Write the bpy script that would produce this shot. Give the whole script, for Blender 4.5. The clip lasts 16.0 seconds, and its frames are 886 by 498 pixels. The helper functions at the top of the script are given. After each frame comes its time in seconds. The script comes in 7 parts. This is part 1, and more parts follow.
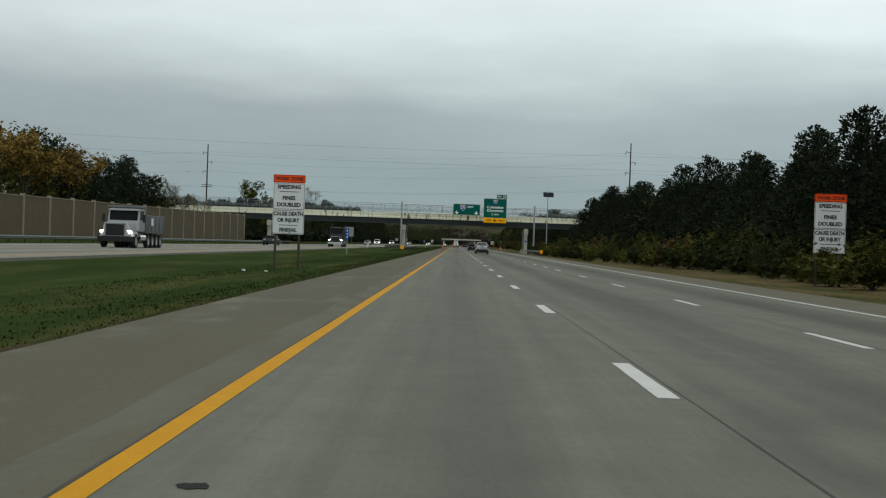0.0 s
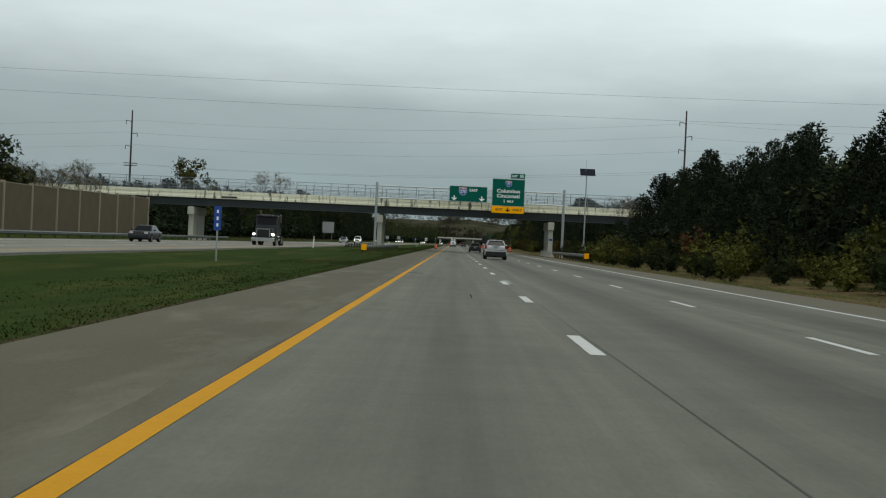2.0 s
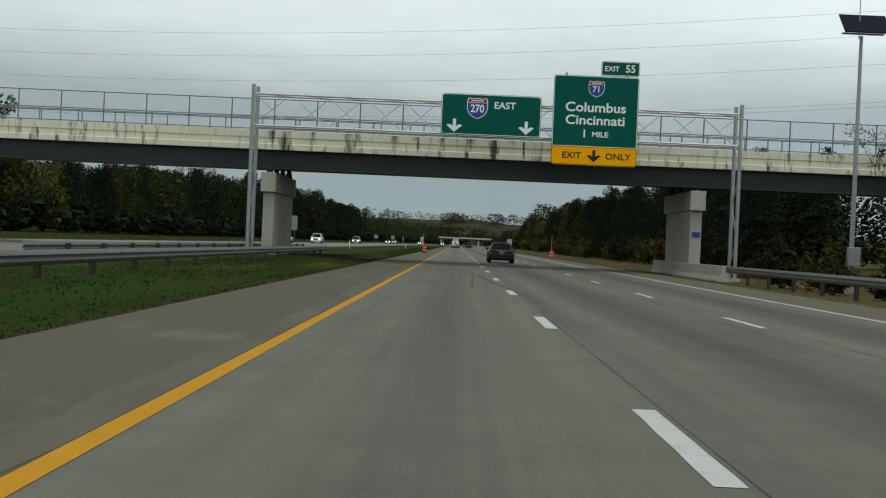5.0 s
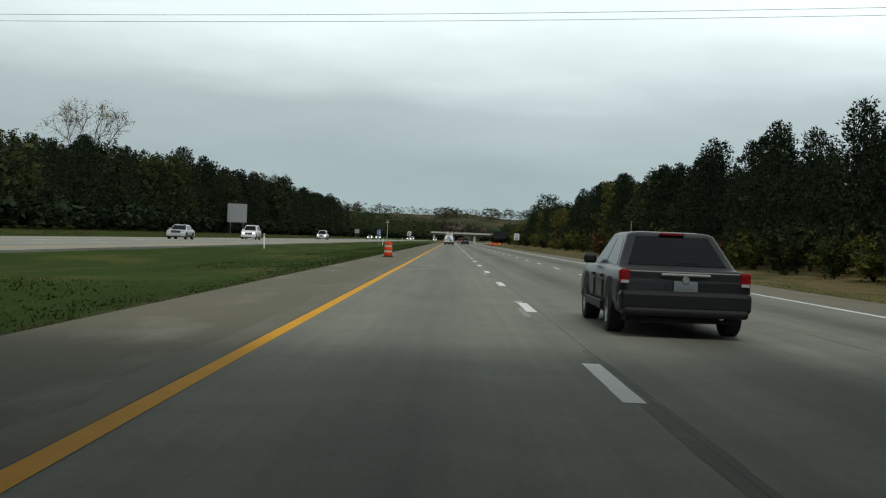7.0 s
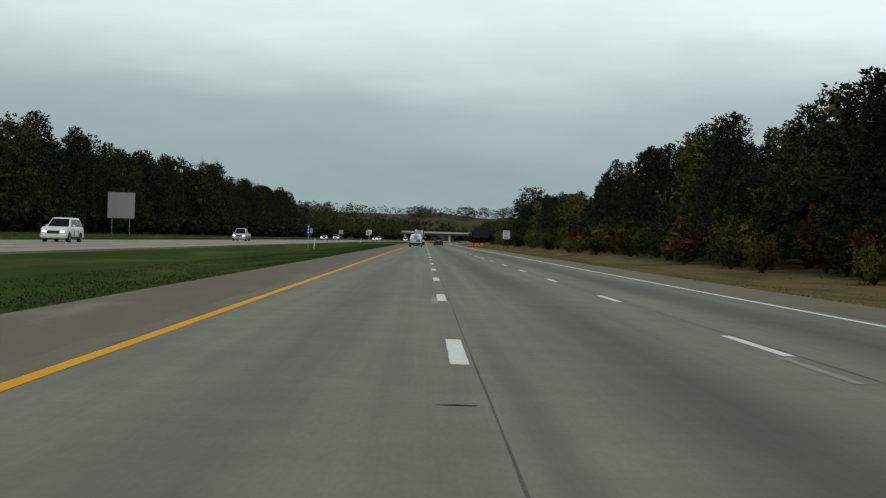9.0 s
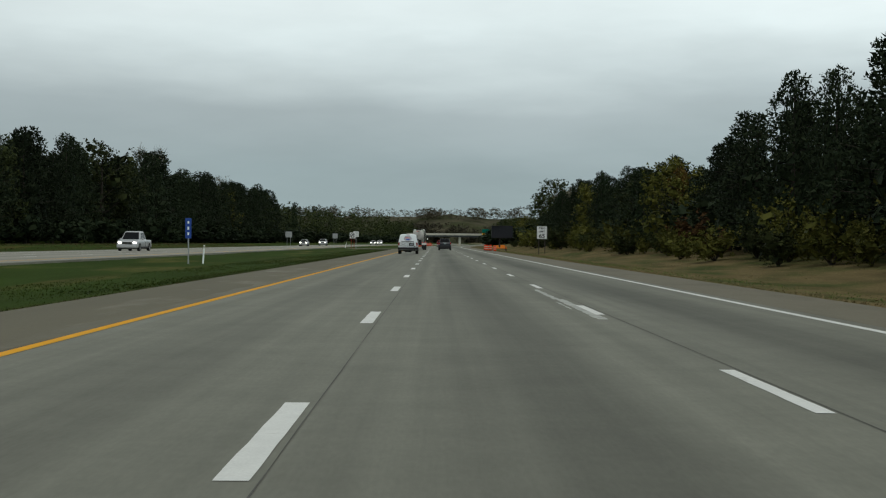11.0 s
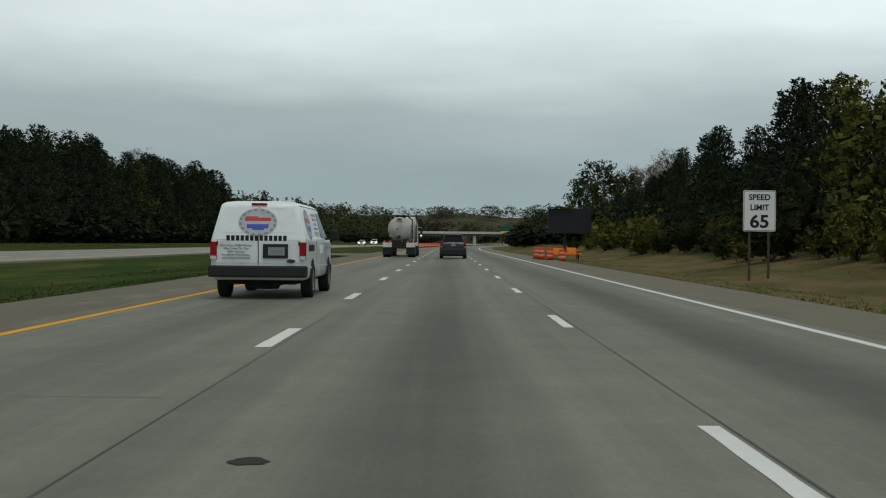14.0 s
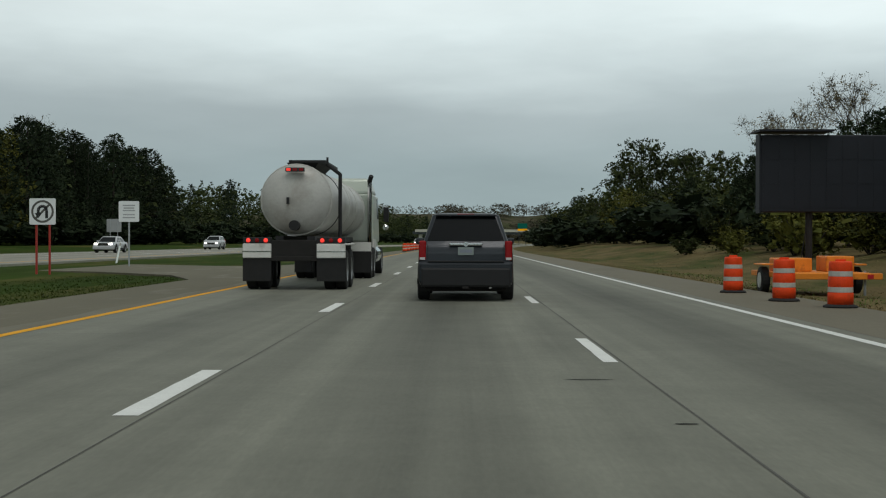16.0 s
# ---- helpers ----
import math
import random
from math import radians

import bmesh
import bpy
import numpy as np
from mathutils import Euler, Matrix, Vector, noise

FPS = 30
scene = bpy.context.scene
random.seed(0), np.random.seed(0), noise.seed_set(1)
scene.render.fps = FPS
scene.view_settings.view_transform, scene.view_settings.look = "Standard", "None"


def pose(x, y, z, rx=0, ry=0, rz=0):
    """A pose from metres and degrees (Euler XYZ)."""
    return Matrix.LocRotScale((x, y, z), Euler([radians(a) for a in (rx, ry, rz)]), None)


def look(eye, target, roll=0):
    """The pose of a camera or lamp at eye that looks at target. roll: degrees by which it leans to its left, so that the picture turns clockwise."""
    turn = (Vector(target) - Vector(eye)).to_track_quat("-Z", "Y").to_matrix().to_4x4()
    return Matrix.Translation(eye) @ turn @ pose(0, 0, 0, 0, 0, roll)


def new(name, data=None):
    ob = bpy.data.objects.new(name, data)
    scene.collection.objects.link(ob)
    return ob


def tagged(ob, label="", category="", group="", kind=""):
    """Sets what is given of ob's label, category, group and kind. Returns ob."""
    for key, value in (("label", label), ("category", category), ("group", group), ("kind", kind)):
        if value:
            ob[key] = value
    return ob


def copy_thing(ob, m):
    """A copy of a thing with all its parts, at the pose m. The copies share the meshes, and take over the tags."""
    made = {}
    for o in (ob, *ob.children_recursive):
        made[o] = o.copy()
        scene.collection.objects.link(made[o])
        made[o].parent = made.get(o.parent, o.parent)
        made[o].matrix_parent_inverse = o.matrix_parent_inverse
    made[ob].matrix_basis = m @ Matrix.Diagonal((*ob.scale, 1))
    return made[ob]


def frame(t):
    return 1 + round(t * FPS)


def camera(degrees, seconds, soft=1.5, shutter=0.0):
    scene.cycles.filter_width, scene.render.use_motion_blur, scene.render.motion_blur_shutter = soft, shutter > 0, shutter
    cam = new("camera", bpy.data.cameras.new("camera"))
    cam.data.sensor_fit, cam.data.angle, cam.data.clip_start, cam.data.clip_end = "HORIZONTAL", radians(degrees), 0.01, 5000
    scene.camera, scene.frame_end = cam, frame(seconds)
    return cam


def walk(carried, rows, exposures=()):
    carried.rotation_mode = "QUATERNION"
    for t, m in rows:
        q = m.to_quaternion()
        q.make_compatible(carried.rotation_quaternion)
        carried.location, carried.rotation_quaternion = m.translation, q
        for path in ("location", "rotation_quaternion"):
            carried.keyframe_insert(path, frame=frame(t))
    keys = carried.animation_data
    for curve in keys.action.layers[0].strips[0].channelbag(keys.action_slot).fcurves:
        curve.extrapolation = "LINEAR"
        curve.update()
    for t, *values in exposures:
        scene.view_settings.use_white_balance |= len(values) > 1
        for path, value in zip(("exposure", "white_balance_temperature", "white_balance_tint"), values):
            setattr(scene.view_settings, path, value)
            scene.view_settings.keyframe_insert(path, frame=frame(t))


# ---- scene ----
# camera: seconds, across, along, heading, tilt, lean
cam = camera(39.57, 16.0, soft=1.15)
EYE_HEIGHT = 1.217
PATH = [
    (0, 1.757, -12.05, -0.596, -0.224, 2.048),
    (0.5, 1.811, 5.55, -0.631, -0.192, 2.182),
    (1, 1.79, 23.11, -0.575, -0.252, 2.137),
    (1.5, 1.791, 40.89, -0.499, -0.306, 2.57),
    (2, 1.839, 58.71, -0.466, -0.275, 2.56),
    (2.5, 1.884, 76.41, -0.351, -0.306, 2.574),
    (3, 1.987, 94.01, -0.388, -0.284, 2.445),
    (5.5, 2.073, 181.77, -0.65, -0.255, 2.552),
    (6, 2.006, 199.36, -0.392, -0.352, 2.26),
    (6.5, 2.003, 217.01, -0.402, -0.511, 2.31),
    (7, 2.085, 234.75, -0.331, -0.448, 2.329),
    (7.5, 2.119, 252.38, 0.343, -0.385, 2.29),
    (8, 2.427, 269.93, 0.684, -0.282, 1.99),
    (8.5, 2.827, 287.43, 0.794, -0.175, 2.447),
    (9, 3.194, 304.62, 0.847, -0.407, 1.779),
    (11.5, 4.906, 388.47, 0.229, -0.287, 0.328),
    (12, 5.17, 405.31, -0.002, -0.329, 0.291),
    (12.5, 5.368, 422.14, -0.208, -0.332, 0.255),
    (13, 5.477, 439.04, -0.366, -0.258, 0.366),
    (13.5, 5.577, 456.08, -0.29, -0.28, 0.309),
    (14, 5.686, 472.94, -0.249, -0.31, 0.516),
    (14.5, 5.78, 489.58, -0.476, -0.266, 0.468),
    (15, 5.804, 506.12, -0.56, -0.265, 0.374),
    (15.5, 5.839, 522.79, -0.685, -0.289, 0.333),
    (16, 5.883, 539.51, -0.68, -0.333, 0.144),
]


def drive_pose(x, y, heading, tilt, lean):
    h, v = radians(heading), radians(tilt)
    way = Vector((math.sin(h) * math.cos(v), math.cos(h) * math.cos(v), math.sin(v)))
    eye = Vector((x, y, EYE_HEIGHT))
    return look(eye, eye + way * 100, lean)


EXPOSURES = [(0, 0.0), (5.5, 0.0), (6.5, 0.28), (7, 0.32), (7.4, 0.52), (8, 0.46), (8.5, 0.27), (9.2, 0.04), (11.3, 0.05), (13.5, 0.03), (16, 0.06)]
walk(cam, [(r[0], drive_pose(*r[1:])) for r in PATH], EXPOSURES)

# ---- light: an overcast sky, with a weak broad sun behind the cloud ----
SUN_ELEVATION, SUN_TURN = 67, 160
world = bpy.data.worlds.new("overcast_sky")
scene.world = world
world.use_nodes = True


def node(tree, kind, **inputs):
    n = tree.nodes.new(kind)
    for key, value in inputs.items():
        n.inputs[key.replace("_", " ")].default_value = value
    return n


def build_sky():
    tree = world.node_tree
    tree.nodes.clear()
    out = tree.nodes.new("ShaderNodeOutputWorld")
    back = tree.nodes.new("ShaderNodeBackground")
    sky = tree.nodes.new("ShaderNodeTexSky")
    sky.sky_type = "NISHITA"
    sky.sun_disc = False
    sky.sun_elevation, sky.sun_rotation = radians(SUN_ELEVATION), radians(SUN_TURN)
    sky.dust_density, sky.air_density = 4.0, 1.0
    dim = tree.nodes.new("ShaderNodeVectorMath")
    dim.operation = "SCALE"
    dim.inputs["Scale"].default_value = 0.05
    tree.links.new(sky.outputs[0], dim.inputs[0])
    co = tree.nodes.new("ShaderNodeTexCoord")
    split = tree.nodes.new("ShaderNodeSeparateXYZ")
    tree.links.new(co.outputs["Generated"], split.inputs[0])
    ramp = tree.nodes.new("ShaderNodeValToRGB")
    els = ramp.color_ramp.elements
    stops = [(0.0, (0.322, 0.410, 0.420)), (0.05, (0.307, 0.385, 0.400)), (0.11, (0.390, 0.460, 0.475)),
             (0.165, (0.73, 0.83, 0.835)), (0.23, (0.84, 0.93, 0.93)), (0.4, (0.38, 0.43, 0.425)), (0.6, (0.28, 0.32, 0.315)), (1.0, (0.28, 0.32, 0.315))]
    els[0].position, els[0].color = stops[0][0], (*stops[0][1], 1)
    els[1].position, els[1].color = stops[-1][0], (*stops[-1][1], 1)
    for at, col in stops[1:-1]:
        e = els.new(at)
        e.color = (*col, 1)
    # clouds: broad soft banks, flattened towards the horizon
    stretch = tree.nodes.new("ShaderNodeMapping")
    stretch.inputs["Scale"].default_value = (1.6, 1.6, 7.0)
    tree.links.new(co.outputs["Generated"], stretch.inputs["Vector"])
    n1 = node(tree, "ShaderNodeTexNoise", Scale=1.8, Detail=5.0, Roughness=0.5)
    tree.links.new(stretch.outputs[0], n1.inputs["Vector"])
    wob = tree.nodes.new("ShaderNodeMath")
    wob.operation = "MULTIPLY_ADD"
    wob.inputs[1].default_value, wob.inputs[2].default_value = 0.09, -0.045
    tree.links.new(n1.outputs["Fac"], wob.inputs[0])
    add = tree.nodes.new("ShaderNodeMath")
    add.operation = "ADD"
    tree.links.new(split.outputs["Z"], add.inputs[0])
    tree.links.new(wob.outputs[0], add.inputs[1])
    tree.links.new(add.outputs[0], ramp.inputs["Fac"])
    n2 = node(tree, "ShaderNodeTexNoise", Scale=2.6, Detail=6.0, Roughness=0.55)
    tree.links.new(stretch.outputs[0], n2.inputs["Vector"])
    gain = tree.nodes.new("ShaderNodeMapRange")
    gain.inputs["From Min"].default_value, gain.inputs["From Max"].default_value = 0.3, 0.7
    gain.inputs["To Min"].default_value, gain.inputs["To Max"].default_value = 0.93, 1.07
    tree.links.new(n2.outputs["Fac"], gain.inputs["Value"])
    side = tree.nodes.new("ShaderNodeMapRange")
    side.inputs["From Min"].default_value, side.inputs["From Max"].default_value = -0.4, 0.4
    side.inputs["To Min"].default_value, side.inputs["To Max"].default_value = 0.94, 1.13
    tree.links.new(split.outputs["X"], side.inputs["Value"])
    behind = tree.nodes.new("ShaderNodeMapRange")
    behind.inputs["From Min"].default_value, behind.inputs["From Max"].default_value = -0.9, 0.7
    behind.inputs["To Min"].default_value, behind.inputs["To Max"].default_value = 1.36, 1.0
    tree.links.new(split.outputs["Y"], behind.inputs["Value"])
    towards = tree.nodes.new("ShaderNodeMath")
    towards.operation = "MULTIPLY"
    tree.links.new(behind.outputs[0], towards.inputs[0])
    tree.links.new(side.outputs[0], towards.inputs[1])
    both = tree.nodes.new("ShaderNodeMath")
    both.operation = "MULTIPLY"
    tree.links.new(gain.outputs[0], both.inputs[0])
    tree.links.new(towards.outputs[0], both.inputs[1])
    mul = tree.nodes.new("ShaderNodeVectorMath")
    mul.operation = "SCALE"
    tree.links.new(ramp.outputs[0], mul.inputs[0])
    tree.links.new(both.outputs[0], mul.inputs["Scale"])
    mix = tree.nodes.new("ShaderNodeMix")
    mix.data_type = "RGBA"
    mix.inputs["Factor"].default_value = 0.94
    tree.links.new(dim.outputs[0], mix.inputs["A"])
    tree.links.new(mul.outputs[0], mix.inputs["B"])
    tree.links.new(mix.outputs["Result"], back.inputs["Color"])
    back.inputs["Strength"].default_value = 1.0
    tree.links.new(back.outputs[0], out.inputs[0])


build_sky()
sun = new("sun", bpy.data.lights.new("sun", "SUN"))
sun.data.energy, sun.data.angle, sun.data.color = 1.05, radians(26), (1.0, 0.97, 0.93)
sun.matrix_world = look((0, 0, 50), (0 - math.sin(radians(SUN_TURN)) * 40, 0 - math.cos(radians(SUN_TURN)) * 40, 50 - 40 * math.tan(radians(SUN_ELEVATION))))

# ---- materials ----
def material(name, base, rough=0.8, metal=0.0, spread=0.15, scale=4.0, fine=60.0, bump=0.0, bump_scale=None,
             stain=None, stain_scale=1.0, stain_at=(0.55, 0.75), per_piece=0.0, stretch=(1, 1, 1), coat=0.0, gloss=0.3):
    """A surface with two scales of variation, optional stains of a second colour, and fine relief."""
    m = bpy.data.materials.new(name)
    m.use_nodes = True
    t = m.node_tree
    b = t.nodes["Principled BSDF"]
    b.inputs["Roughness"].default_value = rough
    b.inputs["Metallic"].default_value = metal
    b.inputs["Coat Weight"].default_value = coat
    b.inputs["Specular IOR Level"].default_value = gloss
    co = t.nodes.new("ShaderNodeTexCoord")
    mp = t.nodes.new("ShaderNodeMapping")
    mp.inputs["Scale"].default_value = stretch
    t.links.new(co.outputs["Object"], mp.inputs["Vector"])
    own = t.nodes.new("ShaderNodeObjectInfo")
    far = t.nodes.new("ShaderNodeMath")
    far.operation = "MULTIPLY"
    far.inputs[1].default_value = 83.0
    t.links.new(own.outputs["Random"], far.inputs[0])
    t.links.new(far.outputs[0], mp.inputs["Location"])
    big = node(t, "ShaderNodeTexNoise", Scale=scale, Detail=4.0)
    small = node(t, "ShaderNodeTexNoise", Scale=fine, Detail=3.0)
    t.links.new(mp.outputs[0], big.inputs["Vector"])
    t.links.new(mp.outputs[0], small.inputs["Vector"])
    both = t.nodes.new("ShaderNodeMath")
    both.operation = "ADD"
    t.links.new(big.outputs["Fac"], both.inputs[0])
    t.links.new(small.outputs["Fac"], both.inputs[1])
    rng = t.nodes.new("ShaderNodeMapRange")
    rng.inputs["From Min"].default_value, rng.inputs["From Max"].default_value = 0.6, 1.4
    rng.inputs["To Min"].default_value, rng.inputs["To Max"].default_value = 1 - spread, 1 + spread
    t.links.new(both.outputs[0], rng.inputs["Value"])
    value = rng.outputs[0]
    if per_piece:
        info = t.nodes.new("ShaderNodeObjectInfo")
        geo = t.nodes.new("ShaderNodeNewGeometry")
        s = t.nodes.new("ShaderNodeMath")
        s.operation = "ADD"
        t.links.new(info.outputs["Random"], s.inputs[0])
        t.links.new(geo.outputs["Random Per Island"], s.inputs[1])
        r2 = t.nodes.new("ShaderNodeMapRange")
        r2.inputs["From Max"].default_value = 2.0
        r2.inputs["To Min"].default_value, r2.inputs["To Max"].default_value = 1 - per_piece, 1 + per_piece
        t.links.new(s.outputs[0], r2.inputs["Value"])
        mm = t.nodes.new("ShaderNodeMath")
        mm.operation = "MULTIPLY"
        t.links.new(value, mm.inputs[0])
        t.links.new(r2.outputs[0], mm.inputs[1])
        value = mm.outputs[0]
    colour = t.nodes.new("ShaderNodeRGB")
    colour.outputs[0].default_value = (*base, 1)
    source = colour.outputs[0]
    if stain:
        sn = node(t, "ShaderNodeTexNoise", Scale=stain_scale, Detail=6.0, Roughness=0.6)
        t.links.new(mp.outputs[0], sn.inputs["Vector"])
        sr = t.nodes.new("ShaderNodeMapRange")
        sr.inputs["From Min"].default_value, sr.inputs["From Max"].default_value = stain_at
        t.links.new(sn.outputs["Fac"], sr.inputs["Value"])
        mx = t.nodes.new("ShaderNodeMix")
        mx.data_type = "RGBA"
        mx.inputs["B"].default_value = (*stain, 1)
        t.links.new(sr.outputs[0], mx.inputs["Factor"])
        t.links.new(source, mx.inputs["A"])
        source = mx.outputs["Result"]
    sc = t.nodes.new("ShaderNodeVectorMath")
    sc.operation = "SCALE"
    t.links.new(source, sc.inputs[0])
    t.links.new(value, sc.inputs["Scale"])
    t.links.new(sc.outputs[0], b.inputs["Base Color"])
    if bump:
        bp = node(t, "ShaderNodeBump", Strength=bump, Distance=0.01)
        bn = node(t, "ShaderNodeTexNoise", Scale=bump_scale or fine, Detail=4.0)
        t.links.new(mp.outputs[0], bn.inputs["Vector"])
        t.links.new(bn.outputs["Fac"], bp.inputs["Height"])
        t.links.new(bp.outputs[0], b.inputs["Normal"])
    return m


def glowing(name, colour, strength):
    m = bpy.data.materials.new(name)
    m.use_nodes = True
    b = m.node_tree.nodes["Principled BSDF"]
    b.inputs["Base Color"].default_value = (*colour, 1)
    b.inputs["Emission Color"].default_value = (*colour, 1)
    b.inputs["Emission Strength"].default_value = strength
    return m


def leafy(name, base, second, rough=0.65):
    """Foliage: each leaf clump of its own tone, between two colours, and each tree a little different."""
    m = bpy.data.materials.new(name)
    m.use_nodes = True
    t = m.node_tree
    b = t.nodes["Principled BSDF"]
    b.inputs["Roughness"].default_value = rough
    b.inputs["Specular IOR Level"].default_value = 0.05
    geo = t.nodes.new("ShaderNodeNewGeometry")
    info = t.nodes.new("ShaderNodeObjectInfo")
    mx = t.nodes.new("ShaderNodeMix")
    mx.data_type = "RGBA"
    mx.inputs["A"].default_value, mx.inputs["B"].default_value = (*base, 1), (*second, 1)
    t.links.new(geo.outputs["Random Per Island"], mx.inputs["Factor"])
    rng = t.nodes.new("ShaderNodeMapRange")
    rng.inputs["To Min"].default_value, rng.inputs["To Max"].default_value = 0.65, 1.35
    t.links.new(info.outputs["Random"], rng.inputs["Value"])
    sc = t.nodes.new("ShaderNodeVectorMath")
    sc.operation = "SCALE"
    t.links.new(mx.outputs["Result"], sc.inputs[0])
    t.links.new(rng.outputs[0], sc.inputs["Scale"])
    t.links.new(sc.outputs[0], b.inputs["Base Color"])
    return m


def road_surface(name, base, bands, band_dark=0.35):
    """Worn concrete: grain, stains, and darker lengthwise bands of oil and rubber down the lanes."""
    m = material(name, base, rough=0.75, spread=0.11, scale=0.25, fine=30.0, gloss=0.2, bump=0.08, bump_scale=80.0,
                 stain=tuple(v * 0.62 for v in base), stain_scale=0.35, stain_at=(0.58, 0.85), stretch=(1, 0.22, 1))
    t = m.node_tree
    b = t.nodes["Principled BSDF"]
    source = b.inputs["Base Color"].links[0].from_socket
    co = t.nodes.new("ShaderNodeTexCoord")
    sp = t.nodes.new("ShaderNodeSeparateXYZ")
    t.links.new(co.outputs["Object"], sp.inputs[0])
    total = None
    for centre, width, depth in bands:
        d = t.nodes.new("ShaderNodeMath")
        d.operation = "SUBTRACT"
        d.inputs[1].default_value = centre
        t.links.new(sp.outputs["X"], d.inputs[0])
        a = t.nodes.new("ShaderNodeMath")
        a.operation = "ABSOLUTE"
        t.links.new(d.outputs[0], a.inputs[0])
        r = t.nodes.new("ShaderNodeMapRange")
        r.interpolation_type = "SMOOTHSTEP"
        r.inputs["From Min"].default_value, r.inputs["From Max"].default_value = 0.0, width
        r.inputs["To Min"].default_value, r.inputs["To Max"].default_value = depth, 0.0
        t.links.new(a.outputs[0], r.inputs["Value"])
        if total is None:
            total = r.outputs[0]
        else:
            s = t.nodes.new("ShaderNodeMath")
            s.operation = "ADD"
            t.links.new(total, s.inputs[0])
            t.links.new(r.outputs[0], s.inputs[1])
            total = s.outputs[0]
    mp = t.nodes.new("ShaderNodeMapping")
    mp.inputs["Scale"].default_value = (2.2, 0.035, 1)
    t.links.new(co.outputs["Object"], mp.inputs["Vector"])
    for vec, size, deep in ((mp.outputs[0], 1.0, 0.16), (co.outputs["Object"], 0.9, 0.10), (co.outputs["Object"], 7.0, 0.03)):
        st = node(t, "ShaderNodeTexNoise", Scale=size, Detail=5.0, Roughness=0.65)
        t.links.new(vec, st.inputs["Vector"])
        sr = t.nodes.new("ShaderNodeMapRange")
        sr.inputs["From Min"].default_value, sr.inputs["From Max"].default_value = 0.3, 0.7
        sr.inputs["To Min"].default_value, sr.inputs["To Max"].default_value = 1 - deep, 1 + deep
        t.links.new(st.outputs["Fac"], sr.inputs["Value"])
        ss = t.nodes.new("ShaderNodeVectorMath")
        ss.operation = "SCALE"
        t.links.new(source, ss.inputs[0])
        t.links.new(sr.outputs[0], ss.inputs["Scale"])
        source = ss.outputs[0]
    t.links.new(source, b.inputs["Base Color"])
    if total is not None:
        n = node(t, "ShaderNodeTexNoise", Scale=0.05, Detail=3.0)
        t.links.new(co.outputs["Object"], n.inputs["Vector"])
        rn = t.nodes.new("ShaderNodeMapRange")
        rn.inputs["From Min"].default_value, rn.inputs["From Max"].default_value = 0.35, 0.65
        rn.inputs["To Min"].default_value, rn.inputs["To Max"].default_value = 0.55, 1.1
        t.links.new(n.outputs["Fac"], rn.inputs["Value"])
        mu = t.nodes.new("ShaderNodeMath")
        mu.operation = "MULTIPLY"
        t.links.new(total, mu.inputs[0])
        t.links.new(rn.outputs[0], mu.inputs[1])
        iv = t.nodes.new("ShaderNodeMath")
        iv.operation = "SUBTRACT"
        iv.inputs[0].default_value = 1.0
        t.links.new(mu.outputs[0], iv.inputs[1])
        sc = t.nodes.new("ShaderNodeVectorMath")
        sc.operation = "SCALE"
        t.links.new(source, sc.inputs[0])
        t.links.new(iv.outputs[0], sc.inputs["Scale"])
        t.links.new(sc.outputs[0], b.inputs["Base Color"])
    return m


MAT_LANES = road_surface("worn_concrete_lanes", (0.165, 0.167, 0.135), [(1.85, 1.0, 0.20), (5.55, 1.15, 0.42), (9.2, 1.3, 0.46), (4.05, 0.35, 0.14)])
MAT_OPP_LANES = road_surface("pale_concrete_lanes", (0.245, 0.238, 0.20), [(-17.6, 1.0, 0.2), (-21.4, 1.0, 0.25), (-25.2, 1.0, 0.25)])
MAT_SHOULDER = material("shoulder_concrete", (0.116, 0.106, 0.072), rough=0.85, spread=0.14, scale=0.6, fine=30, bump=0.3,
                        stain=(0.20, 0.188, 0.145), stain_scale=0.8, stretch=(1, 0.3, 1))
MAT_OUTER = material("outer_shoulder_concrete", (0.150, 0.136, 0.098), rough=0.85, spread=0.16, scale=0.6, fine=30, bump=0.3,
                     stain=(0.10, 0.092, 0.066), stain_scale=0.6, stain_at=(0.5, 0.72), stretch=(1, 0.3, 1))
MAT_PALE_STRIP = material("pale_shoulder_concrete", (0.150, 0.143, 0.108), rough=0.85, spread=0.14, scale=0.8, fine=30, stain=(0.124, 0.113, 0.078), stain_scale=1.4, stain_at=(0.4, 0.65), stretch=(1, 0.3, 1))
MAT_GRASS = material("mown_autumn_grass", (0.028, 0.049, 0.0085), gloss=0.02, rough=0.95, spread=0.35, scale=0.5, fine=25, bump=0.8, bump_scale=30,
                     stain=(0.088, 0.082, 0.024), stain_scale=0.42, stain_at=(0.50, 0.72), stretch=(1, 0.14, 1))
MAT_DRY = material("dry_roadside_grass", (0.128, 0.100, 0.048), gloss=0.02, rough=0.95, spread=0.35, scale=0.8, fine=20, bump=0.8, bump_scale=25,
                   stain=(0.055, 0.066, 0.022), stain_scale=0.35, stain_at=(0.46, 0.64), stretch=(1, 0.3, 1))
MAT_SOIL = material("brown_soil_and_thatch", (0.062, 0.048, 0.026), gloss=0.02, rough=0.95, spread=0.4, scale=1.2, fine=25, bump=0.8, bump_scale=30,
                    stain=(0.032, 0.046, 0.011), stain_scale=0.9, stain_at=(0.42, 0.60), stretch=(1, 0.3, 1))
